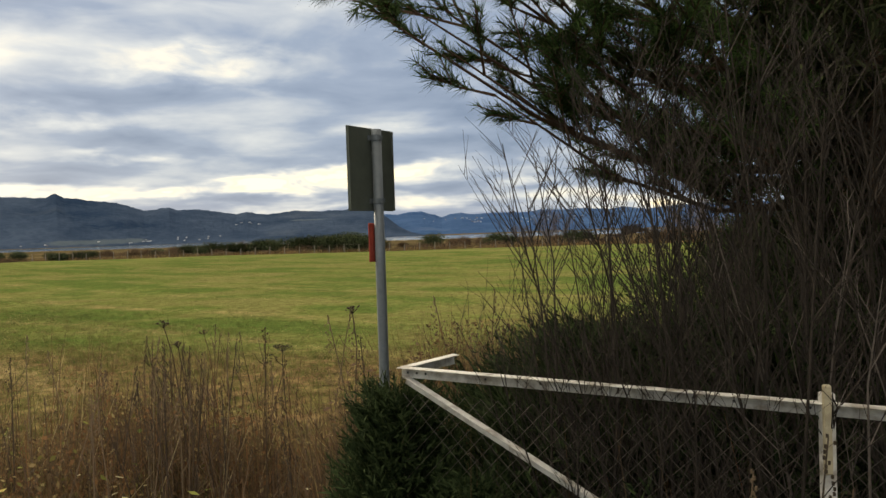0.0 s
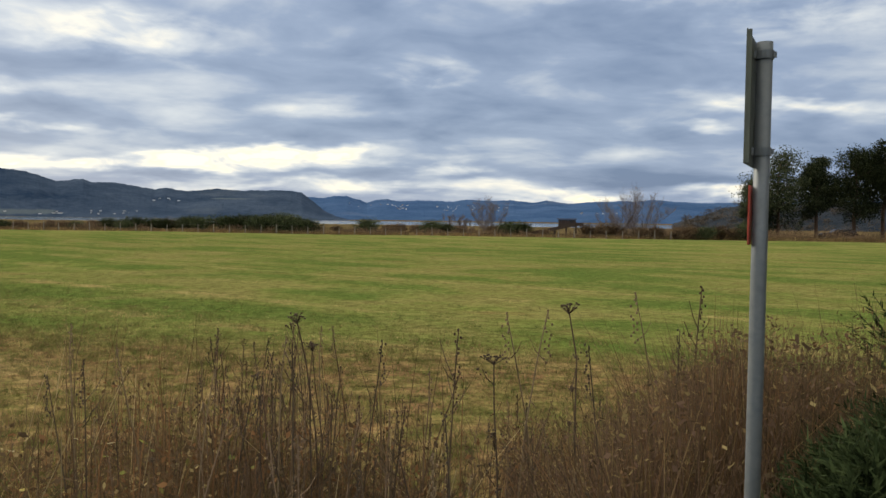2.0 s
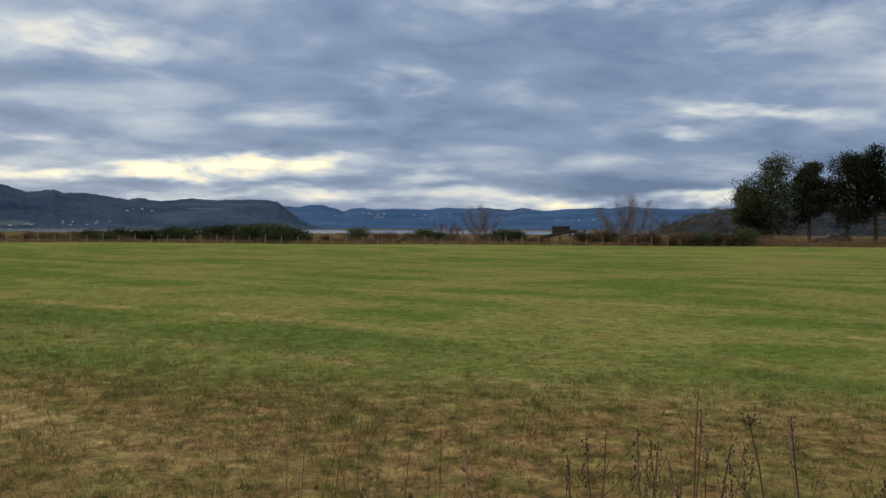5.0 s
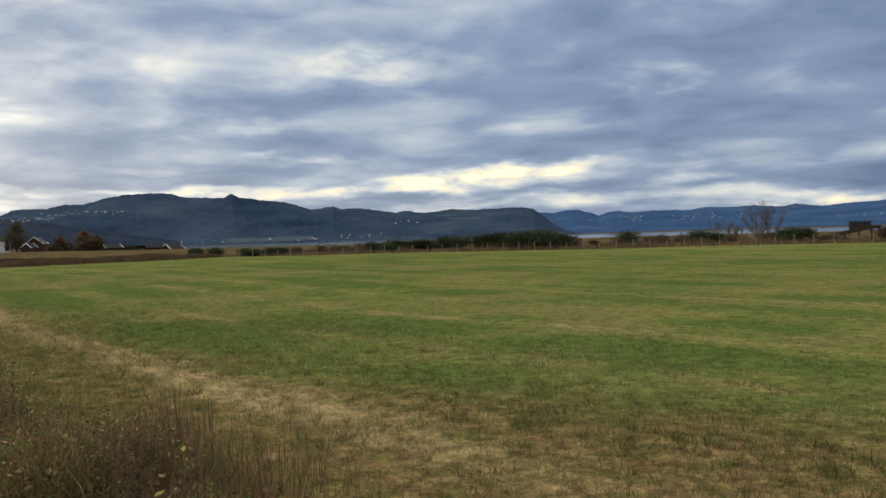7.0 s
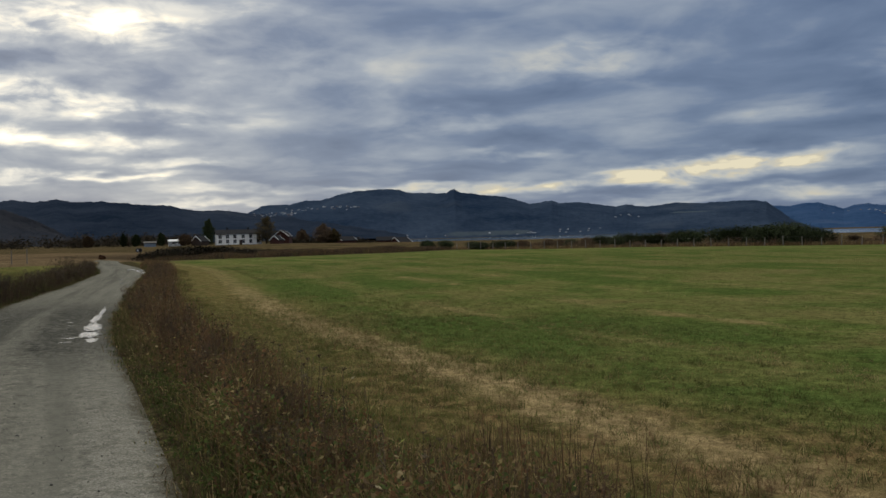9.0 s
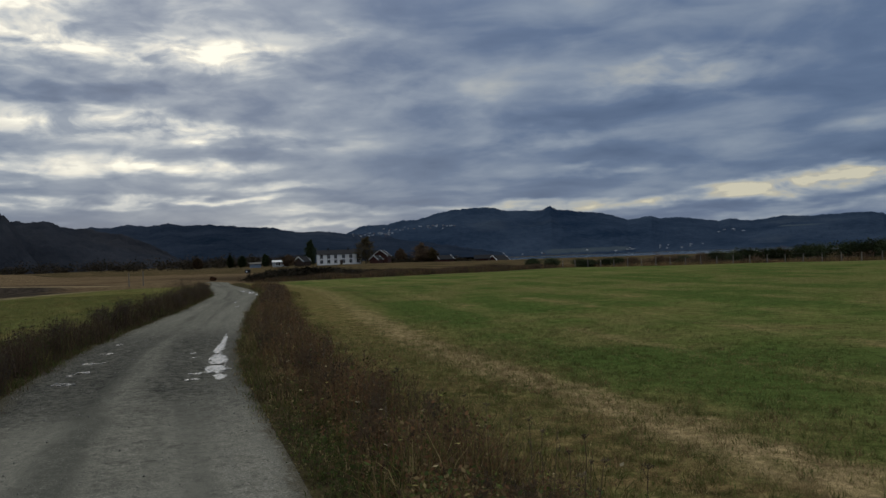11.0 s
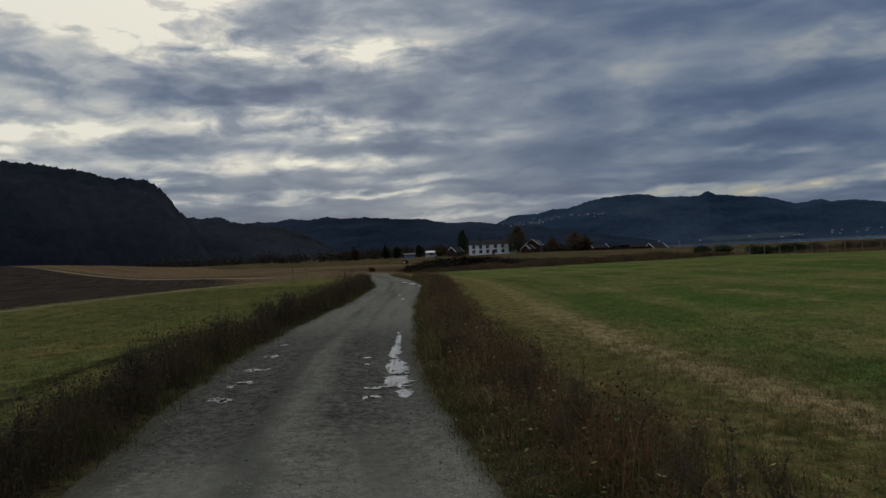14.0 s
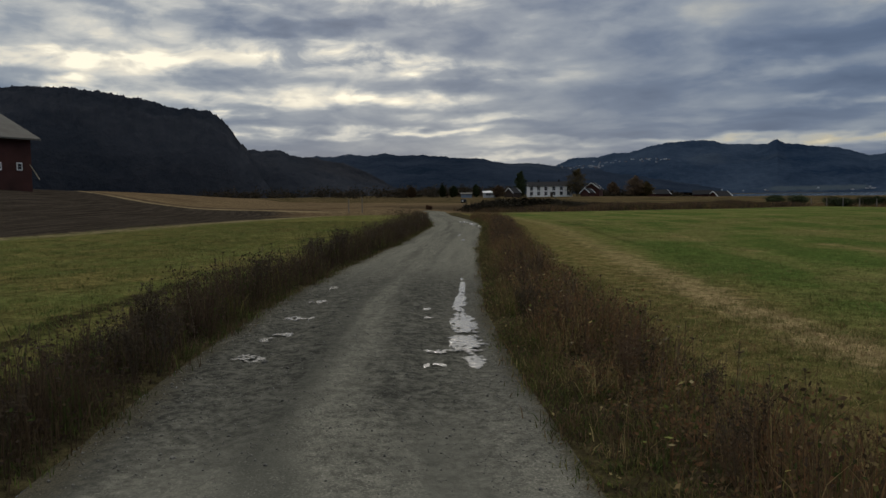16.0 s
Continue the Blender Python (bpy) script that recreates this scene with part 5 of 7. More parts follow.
# stalks: thin stems with side twigs and a flat seed head
def stalk_mesh(seed, h, head, branch, col):
    r = random.Random(seed)
    s = Soup()
    lean = Vector((r.uniform(-0.12, 0.12), r.uniform(-0.12, 0.12), 0))
    pts = [Vector((0, 0, -0.03)) + lean * (t * t) * h + Vector((r.uniform(-0.01, 0.01), r.uniform(-0.01, 0.01), h * t)) for t in (0, 0.3, 0.6, 0.85, 1)]
    s.tube(pts, [0.0045, 0.004, 0.0033, 0.0026, 0.002], 4, col)
    for _ in range(branch):
        t = r.uniform(0.35, 0.92)
        p = pts[0].lerp(pts[-1], t)
        a = r.uniform(0, 6.28)
        d = Vector((math.cos(a), math.sin(a), r.uniform(0.7, 1.6))).normalized() * r.uniform(0.05, 0.16)
        s.tube([p, p + d * 0.6, p + d + Vector((0, 0, 0.02))], [0.002, 0.0017, 0.0012], 3, col)
        if head:
            for _k in range(4):
                e = p + d + Vector((r.uniform(-0.02, 0.02), r.uniform(-0.02, 0.02), r.uniform(0, 0.025)))
                s.box(e, (0.005, 0.005, 0.006), None, col)
    stem = s
    hd = Soup()
    if head:
        for _ in range(22):
            a, d = r.uniform(0, 6.28), r.uniform(0.01, 0.11) * head
            e = pts[-1] + Vector((math.cos(a) * d, math.sin(a) * d, 0.012 + r.uniform(-0.006, 0.008)))
            hd.tube([pts[-1] - Vector((0, 0, 0.014)), e], [0.001, 0.0008], 3, col)
            hd.box(e, (0.0055, 0.0055, 0.005), Matrix.Identity(4), col)
    else:
        for k in range(16):
            e = pts[-1] - Vector((0, 0, 0.012 * k)) + Vector((r.uniform(-0.012, 0.012), r.uniform(-0.012, 0.012), 0))
            hd.box(e, (0.005, 0.005, 0.009), Matrix.Identity(4), col)
    return stem, hd


STALK = material("dry_stalk", (0.08, 0.055, 0.035), (0.16, 0.11, 0.07), 30, 0.9, 0.1, use_col=True)
STALKS = []
for i, (h, head, nb, col) in enumerate([(1.0, 0.34, 5, (0.075, 0.052, 0.034)), (1.0, 0, 6, (0.085, 0.06, 0.036)), (1.0, 0, 3, (0.06, 0.045, 0.03)), (1.0, 0, 2, (0.17, 0.125, 0.075)), (1.0, 0.42, 9, (0.055, 0.04, 0.028))]):
    top = base("dead_weed_stalk", pose(0, 0, 0), "tall dead brown weed stalk with a dry seed head", "weed", "dead weed stalks on the verge")
    a, b = stalk_mesh(40 + i, h, head, nb, col)
    part("stem", a, STALK, top)
    tagged(part("seed_head", b, STALK, top, "dry brown seed head"), kind="stuff")
    STALKS.append(top)


def bushy_weed(seed, col):
    """A dead branching weed: stems from one root, forked twice, with flat dark heads at the ends."""
    r = random.Random(seed)
    stem, hd = Soup(), Soup()
    for _ in range(6):
        a, lean = r.uniform(0, 6.28), r.uniform(0.05, 0.3)
        h = r.uniform(0.7, 1.0)
        tip = Vector((math.cos(a) * lean * h, math.sin(a) * lean * h, h))
        mid = tip * 0.5 + Vector((r.uniform(-0.03, 0.03), r.uniform(-0.03, 0.03), 0.02))
        root = Vector((r.uniform(-0.03, 0.03), r.uniform(-0.03, 0.03), -0.03))
        stem.tube([root, mid, tip], [0.006, 0.005, 0.003], 3, col, cap=False)
        for _k in range(6):
            t = r.uniform(0.4, 0.98)
            p = (mid.lerp(tip, (t - 0.5) * 2) if t > 0.5 else root.lerp(mid, t * 2))
            b = r.uniform(0, 6.28)
            e = p + Vector((math.cos(b) * 0.7, math.sin(b) * 0.7, r.uniform(0.6, 1.3))).normalized() * r.uniform(0.07, 0.2)
            stem.tube([p, e], [0.003, 0.002], 3, col, cap=False)
            for _j in range(7):
                c = e + Vector((r.gauss(0, 0.028), r.gauss(0, 0.028), r.uniform(-0.01, 0.02)))
                z = r.uniform(0.007, 0.015)
                hd.add([tuple(c + Vector(v) * z) for v in ((1, 0, 0), (-0.5, 0.86, 0), (-0.5, -0.86, 0), (0, 0, 1.0))], [(0, 1, 3), (1, 2, 3), (2, 0, 3), (2, 1, 0)], col)
            for _j in range(3):
                c = p.lerp(e, r.uniform(0, 0.8))
                d = Vector((r.gauss(0, 1), r.gauss(0, 1), r.gauss(-0.4, 0.6))).normalized() * r.uniform(0.03, 0.06)
                w = d.orthogonal().normalized() * 0.011
                hd.add([tuple(c), tuple(c + d * 0.5 + w), tuple(c + d), tuple(c + d * 0.5 - w)], [(0, 1, 2, 3)], col)
    return stem, hd


BUSHY = []
for i, col in enumerate([(0.058, 0.042, 0.024), (0.07, 0.051, 0.028), (0.095, 0.058, 0.03), (0.048, 0.036, 0.023)]):
    top = base("bushy_dead_weed", pose(0, 0, 0), "bushy dead dark brown weed with flat heads on the verge", "weed", "bushy weeds on the verges")
    a, b = bushy_weed(70 + i, col)
    part("stem", a, STALK, top)
    tagged(part("seed_head", b, STALK, top, "dark withered flat seed heads"), kind="stuff")
    BUSHY.append(top)
rb = random.Random(19)
heaps = [(12 + 50 * rb.random() ** 1.2, rb.uniform(-2.25, -1.75), rb.uniform(0.42, 0.78)) for _ in range(44)] + [(8 + 44 * rb.random() ** 1.2, rb.uniform(1.95, 2.7), rb.uniform(0.34, 0.58)) for _ in range(54)]
for k in range(290):
    cu, cw, ch = heaps[k % len(heaps)]
    h = ch * rb.uniform(0.75, 1.05)
    px, py = (float(q_) for q_ in plan(cu + rb.gauss(0, 0.22), cw + rb.gauss(0, 0.12)))
    m = pose(px, py, float(height(px, py)), rb.uniform(-8, 8), rb.uniform(-8, 8), rb.uniform(0, 360)) @ Matrix.Diagonal((h, h, h, 1))
    if k < 4:
        BUSHY[k].matrix_basis = m
    else:
        copy_thing(BUSHY[rb.choice((0, 1, 3) if cw < 0 else (0, 1, 2, 2))], Matrix.Identity(4)).matrix_basis = m

rs = random.Random(3)
spots = [(-1.41, 4.66, 1.2), (-0.92, 4.41, 1.2), (-1.25, 4.75, 1.08), (-1.6, 4.55, 1.1), (-0.75, 4.2, 1.1), (-0.6, 4.6, 1.25), (-0.4, 4.3, 1.28), (-0.45, 4.8, 1.22), (-0.3, 4.2, 1.15), (0.2, 4.9, 1.3), (0.35, 5.0, 1.32),
         (0.1, 4.6, 1.15), (-2.2, 4.9, 1.0), (-2.6, 5.2, 1.05), (-1.9, 4.4, 0.95), (-2.4, 4.6, 0.9)]
knots = [(rs.uniform(-1.8, 5.6), rs.uniform(2.3, 4.0), rs.uniform(0.62, 1.1)) for _ in range(26)]
for k in range(150):
    cu, cw, ch = rs.choice(knots)
    px, py = plan(cu + rs.gauss(0, 0.13), cw + rs.gauss(0, 0.13))
    spots.append((float(px), float(py), ch * rs.uniform(0.72, 1.05)))
for k in range(70):
    u_, w_ = 9.5 + 34 * rs.random() ** 1.3, rs.uniform(2.0, 2.8)
    px, py = plan(u_, w_)
    spots.append((float(px), float(py), rs.uniform(0.38, 0.66)))
for k in range(70):
    u_, w_ = rs.uniform(14, 36), rs.uniform(-2.55, -1.75)
    px, py = plan(u_, w_)
    spots.append((float(px), float(py), rs.uniform(0.42, 0.68)))
for k, (px, py, h) in enumerate(spots):
    m = pose(px, py, float(height(px, py)), 0, 0, rs.uniform(0, 360)) @ Matrix.Diagonal((h, h, h, 1))
    src = STALKS[k % 5] if k < 5 else STALKS[rs.choice((0, 1, 1, 2, 2, 2, 3, 3) if py < 8 else (0, 1, 4, 4, 4))]
    if k < 5:
        src.matrix_basis = m
    else:
        c = copy_thing(src, Matrix.Identity(4))
        c.matrix_basis = m

# the rest of the stalks, too many to tell apart
thick = Soup()
for k in range(900):
    if k < 200:
        u_, w_, h = rs.uniform(8, 58), rs.uniform(2.0, 2.8), rs.uniform(0.36, 0.6)
    elif k < 400:
        u_, w_, h = rs.uniform(13, 60), rs.uniform(-2.55, -1.7), rs.uniform(0.4, 0.68)
    else:
        cu, cw, ch = rs.choice(knots)
        u_, w_, h = cu + rs.gauss(0, 0.35), cw + rs.gauss(0, 0.3), ch * rs.uniform(0.45, 0.95)
    px, py = (float(q_) for q_ in plan(u_, w_))
    m = pose(px, py, float(height(px, py)), rs.uniform(-9, 9), rs.uniform(-9, 9), rs.uniform(0, 360)) @ Matrix.Diagonal((h, h, h, 1))
    for src in STALKS[rs.choice((1, 2, 4, 4) if k < 400 else (1, 2, 3))].children:
        pts = [tuple(m @ v.co) for v in src.data.vertices]
        thick.add(pts, [tuple(f.vertices) for f in src.data.polygons], rs.choice([(0.07, 0.052, 0.036), (0.11, 0.08, 0.055), (0.19, 0.15, 0.1)]) if k < 400 else rs.choice([(0.06, 0.042, 0.028), (0.1, 0.062, 0.038), (0.16, 0.11, 0.07)]))
tagged(part("dead_stalk_thicket", thick, STALK), "thicket of dead brown weed stalks along both verges", "weeds", kind="stuff")

# pale leaves low in the weeds
s = Soup()
rl = random.Random(8)
for k in range(620):
    u_, w_ = (rl.uniform(-2, 9), rl.uniform(1.75, 3.2)) if k < 420 else (rl.uniform(9, 30), rl.uniform(1.7, 3.0))
    px, py = (float(q_) for q_ in plan(u_, w_))
    z0 = float(height(px, py)) + rl.uniform(0.05, 0.45)
    a = rl.uniform(0, 6.28)
    L = rl.uniform(0.025, 0.065)
    d = Vector((math.cos(a), math.sin(a), rl.uniform(-0.5, 0.6))).normalized() * L
    side = d.cross(Vector((0, 0, 1))).normalized() * L * 0.35
    p = Vector((px, py, z0))
    c = rl.choice([(0.42, 0.36, 0.12), (0.36, 0.3, 0.16), (0.22, 0.24, 0.06), (0.45, 0.4, 0.25), (0.12, 0.16, 0.04)])
    s.add([tuple(p), tuple(p + d * 0.45 + side), tuple(p + d), tuple(p + d * 0.5 - side)], [(0, 1, 2, 3)], c)
tagged(part("withered_leaves", s, GRASS), "pale yellow withered leaves among the weeds", "leaves", kind="stuff")
# long bent straws
s = Soup()
for k in range(70):
    u_, w_ = rl.uniform(-1, 8), rl.uniform(2.0, 3.8)
    px, py = (float(q_) for q_ in plan(u_, w_))
    p = Vector((px, py, float(height(px, py))))
    a = rl.uniform(0, 6.28)
    d = Vector((math.cos(a) * rl.uniform(0.1, 0.5), math.sin(a) * rl.uniform(0.1, 0.5), rl.uniform(0.4, 0.75)))
    s.tube([p, p + d * 0.5 + Vector((0, 0, 0.05)), p + d], [0.0026, 0.0022, 0.0012], 3, (0.38, 0.31, 0.18))
tagged(part("bent_straws", s, GRASS), "pale bent straws leaning through the weeds", "straw", kind="stuff")

# loose stones on the road
n = 16000
u, w = scatter(n, 2, 34, -1.45, 1.45)
w = np.sign(w) * np.abs(w) ** 0.8 * 1.45 ** 0.2
x, y = plan(u, w)
z = height(x, y)
u[:5000] = RNG.uniform(19.5, 29, 5000)
x, y = plan(u, w)
z = height(x, y)
r_ = RNG.lognormal(-5.5, 0.45, n)
r_[:5000] *= 1.25
oct_ = np.array([(1, 0, 0), (-1, 0, 0), (0, 1, 0), (0, -1, 0), (0, 0, 0.8), (0, 0, -0.8)], float)
v = (oct_[None] * (r_[:, None, None] * RNG.uniform(0.6, 1.4, (n, 6, 1)))) + np.stack([x, y, z + r_ * 0.15], 1)[:, None]
f_ = np.array([(0, 2, 4), (2, 1, 4), (1, 3, 4), (3, 0, 4), (2, 0, 5), (1, 2, 5), (3, 1, 5), (0, 3, 5)])
tagged(part("loose_stones", array_mesh("loose_stones", v.reshape(-1, 3), (f_[None] + 6 * np.arange(n)[:, None, None]).reshape(-1, 3), np.ones((6 * n, 3)), STONE), STONE), "small loose stones on the gravel road", "gravel", kind="stuff")


# ---- shrubs and trees behind the fence ----
def clump_crown(s, r, centre, size, n, leaf, hole=0.25, slim=1.0):
    """Small leaf clumps in an uneven crown with gaps."""
    c = Vector(centre)
    k = 0
    ph = [r.uniform(0, 6.28) for _ in range(4)]
    while k < n:
        d = Vector((r.gauss(0, 1), r.gauss(0, 1), r.gauss(0, 1))).normalized()
        lump = 1 + 0.2 * math.sin(4 * math.atan2(d.y, d.x) + ph[0]) + 0.2 * math.sin(5 * d.z + ph[1]) + 0.14 * math.sin(9 * d.x + ph[2])
        f = r.uniform(0.45, 1.0) * lump
        if math.sin(6 * d.x + ph[3]) * math.sin(5 * d.y + ph[2]) * math.sin(6 * d.z + ph[0]) > 1 - hole * 2.2:
            f *= 0.5
        p = c + Vector((d.x * size[0], d.y * size[1], d.z * size[2])) * f
        a = Vector((r.uniform(-1, 1), r.uniform(-1, 1), r.uniform(-0.3, 1))).normalized() * leaf * r.uniform(0.6, 1.3)
        b = a.orthogonal().normalized() * leaf * r.uniform(0.35, 0.7) * slim
        s.add([tuple(p - a * 0.5), tuple(p + b), tuple(p + a), tuple(p - b)], [(0, 1, 2, 3)])
        k += 1


def bare_shrub(seed, stems, h, spread, fan, side_twigs=9, r0=0.008):
    """Thin leafless stems from one root, each with rising twigs."""
    r = random.Random(seed)
    st, tw = [], Soup()
    for _ in range(stems):
        a = r.uniform(0, 6.28)
        hh = h * r.uniform(0.55, 1.0)
        out = Vector((math.cos(a), math.sin(a), 0)) * r.uniform(0.1, spread) + Vector(fan) * r.uniform(0.2, 1.0)
        root = Vector((r.uniform(-0.22, 0.22), r.uniform(-0.22, 0.22), -0.03))
        pts = [root + out * (t ** 1.4) * hh + Vector((r.uniform(-0.025, 0.025), r.uniform(-0.025, 0.025), hh * t * (1 - 0.12 * t))) for t in (0, 0.2, 0.4, 0.6, 0.8, 1)]
        rr = r0 * r.uniform(0.6, 1.2)
        st.append(Soup())
        st[-1].tube(pts, [rr * k for k in (1, 0.85, 0.7, 0.52, 0.36, 0.18)], 4)
        for _k in range(side_twigs):
            t = r.uniform(0.22, 0.97)
            i = min(int(t * 5), 4)
            p = pts[i].lerp(pts[i + 1], t * 5 - i)
            b = r.uniform(0, 6.28)
            d = ((pts[i + 1] - pts[i]).normalized() * 0.9 + Vector((math.cos(b), math.sin(b), 0.25)) * 0.75).normalized()
            L = hh * r.uniform(0.10, 0.3) * (1.15 - t * 0.6)
            q1, q2 = p + d * L * 0.5 + Vector((0, 0, L * 0.05)), p + d * L + Vector((0, 0, L * 0.16))
            tw.tube([p, q1, q2], [rr * 0.28, rr * 0.2, rr * 0.1], 3, cap=False)
            for _j in range(3):
                e = r.uniform(0, 6.28)
                d2 = (d + Vector((math.cos(e), math.sin(e), 0.3)) * 0.7).normalized() * L * r.uniform(0.2, 0.5)
                p2 = p.lerp(q2, r.uniform(0.3, 0.95))
                tw.tube([p2, p2 + d2], [rr * 0.18, rr * 0.08], 3, cap=False)
    return st, tw


def juniper(seed, h, width, sprays, low=0.15):
    """A dense evergreen shrub: upright sprays of short needles on a few stems."""
    r = random.Random(seed)
    wood, leaf = Soup(), Soup()
    for _ in range(9):
        a = r.uniform(0, 6.28)
        e = Vector((math.cos(a) * width * 0.4, math.sin(a) * width * 0.4, h * r.uniform(0.5, 0.85)))
        wood.tube([(0, 0, -0.02), e * 0.5 + Vector((0, 0, 0.1 * h)), e], [0.018, 0.011, 0.005], 4)
    for _ in range(sprays):
        a = r.uniform(0, 6.28)
        t = r.uniform(low, 1) ** 0.8
        prof = width * 0.5 * math.sin(math.pi * min(0.18 + t * 0.8, 1)) ** 0.6 * (1 + 0.22 * math.sin(a * 3 + seed) + 0.15 * math.sin(a * 5 + t * 9))
        d = prof * r.uniform(0.35, 1.08)
        p = Vector((math.cos(a) * d, math.sin(a) * d, t * h))
        axis = Vector((math.cos(a) * 0.7, math.sin(a) * 0.7, r.uniform(0.5, 1.3))).normalized()
        L = r.uniform(0.08, 0.17)
        s1 = axis.orthogonal().normalized()
        s2 = axis.cross(s1)
        for k in range(9):
            b = r.uniform(0, 6.28)
            o = p + axis * L * (k / 9)
            dn = (axis * 0.9 + (s1 * math.cos(b) + s2 * math.sin(b)) * 0.9).normalized() * r.uniform(0.025, 0.05)
            sd = dn.cross(axis).normalized() * 0.005
            leaf.add([tuple(o - sd), tuple(o + sd), tuple(o + dn)], [(0, 1, 2)])
        leaf.add([tuple(p - s1 * 0.004), tuple(p + s1 * 0.004), tuple(p + axis * (L + 0.03))], [(0, 1, 2)])
    return wood, leaf


def needle_mesh(tips, axes, n, length, width, seed):
    """Bursts of needles round each shoot."""
    r = np.random.default_rng(seed)
    t, a = np.repeat(np.array(tips), n, axis=0), np.repeat(np.array(axes), n, axis=0)
    k = len(t)
    side = np.cross(a, r.normal(0, 1, (k, 3)))
    side /= np.linalg.norm(side, axis=1)[:, None]
    o = t - a * (r.uniform(0, 1, k) * 0.12)[:, None]
    d = a * r.uniform(0.45, 1.2, k)[:, None] + side
    d /= np.linalg.norm(d, axis=1)[:, None]
    d *= (length * r.uniform(0.7, 1.12, k))[:, None]
    w_ = np.cross(d, a)
    w_ /= np.linalg.norm(w_, axis=1)[:, None] + 1e-9
    v = np.stack([o - w_ * width, o + w_ * width, o + d], 1).reshape(-1, 3)
    return array_mesh("needles", v, np.arange(3 * k).reshape(-1, 3), np.ones((3 * k, 3)), NEEDLES)


def pine_tree(seed, h, r0, boughs, reach, low, aims=(), needles=40, length=0.075):
    """A pine: boughs fork into branchlets, and each branchlet ends in needle-bearing shoots."""
    r = random.Random(seed)
    trunk, frames, tips, axes = Soup(), [], [], []
    pts = [Vector((0.15 * math.sin(t * 3 + seed) * t, 0.12 * math.cos(t * 2.3) * t, h * t - 0.05)) for t in (0, 0.15, 0.3, 0.5, 0.7, 0.88, 1)]
    trunk.tube(pts, [r0 * k for k in (1.25, 1.0, 0.88, 0.7, 0.48, 0.25, 0.06)], 9)
    ends = [Vector(a) for a in aims]
    for i in range(boughs):
        t = low + (1 - low) * (i / boughs) ** 0.9
        a = i * 2.4 + r.uniform(-0.4, 0.4)
        L = reach * (1.05 - 0.6 * (t - low) / (1 - low)) * r.uniform(0.7, 1.08)
        ends.append(Vector((math.cos(a) * L, math.sin(a) * L, h * t + L * r.uniform(-0.05, 0.2))))
    for e in ends:
        L = math.hypot(e.x, e.y)
        o = Vector((0, 0, max(e.z - 0.12 * L, 0.3)))
        bp = [o.lerp(e, k) + Vector((r.uniform(-0.05, 0.05), r.uniform(-0.05, 0.05), -0.12 * L * math.sin(math.pi * k))) for k in (0, 0.25, 0.5, 0.75, 1)]
        bough = Soup()
        frames.append(bough)
        bough.tube(bp, [r0 * 0.2, r0 * 0.16, r0 * 0.12, r0 * 0.08, r0 * 0.03], 5)
        head = (bp[4] - bp[3]).normalized()
        for _ in range(11):
            k = r.uniform(0.28, 1.0)
            j = min(int(k * 4), 3)
            p = bp[j].lerp(bp[j + 1], k * 4 - j)
            side = head.cross(Vector((0, 0, 1))).normalized() * r.choice((-1, 1))
            d = (head * r.uniform(0.5, 1.1) + side * r.uniform(0.2, 1.0) + Vector((0, 0, r.uniform(-0.3, 0.55)))).normalized()
            n1 = L * r.uniform(0.06, 0.17)
            q1, q2 = p + d * n1 * 0.55, p + d * n1 + Vector((0, 0, 0.06 * n1))
            bough.tube([p, q1, q2], [0.007, 0.005, 0.003], 3, cap=False)
            for _k in range(8):
                s1 = p.lerp(q2, r.uniform(0.35, 1.0))
                d2 = (d + Vector((r.uniform(-0.9, 0.9), r.uniform(-0.9, 0.9), r.uniform(-0.4, 0.7)))).normalized()
                tip = s1 + d2 * r.uniform(0.05, 0.13)
                bough.tube([s1, tip], [0.0035, 0.0025], 3, cap=False)
                tips.append(tuple(tip))
                axes.append(tuple(d2))
    return trunk, frames, needle_mesh(tips, axes, needles, length, 0.0022, seed)


def set_shrub(kind, parts, spots, label, category, group):
    """One shrub with its parts, then copies of it at x, y, turn, size."""
    first = None
    for x_, y_, turn, size in spots:
        m = pose(x_, y_, float(height(x_, y_)), 0, 0, turn) @ Matrix.Diagonal((size, size, size, 1))
        if first is None:
            first = base(kind, m, label, category, group)
            for nm, sp, mt in parts:
                for one in sp if isinstance(sp, list) else [sp]:
                    part(nm, one, mt, first)
        else:
            c = copy_thing(first, Matrix.Identity(4))
            c.matrix_basis = m


st, tw = bare_shrub(1, 15, 1.75, 0.18, (-0.2, -0.04, 0), 14, 0.0055)
set_shrub("bare_shrub", [("stem", st, TWIG), ("twig_crown", tw, TWIG)], [(0.58, 2.54, 0, 0.9), (0.82, 2.44, 15, 0.95)], "leafless shrub of thin brown upright stems", "shrub", "bare shrubs behind the fence")
st, tw = bare_shrub(6, 12, 2.6, 0.12, (-0.2, -0.02, 0), 15, 0.0075)
set_shrub("bare_shrub", [("stem", st, TWIG), ("twig_crown", tw, TWIG)], [(0.6, 2.52, 0, 0.84), (0.78, 2.42, 10, 0.9), (0.96, 2.3, -14, 0.95), (1.2, 2.3, 8, 1.0), (1.1, 2.9, 20, 1.05)], "leaning leafless sapling with long thin twigs", "shrub", "bare shrubs behind the fence")
st, tw = bare_shrub(2, 16, 2.7, 0.16, (-0.05, 0, 0), 11, 0.0095)
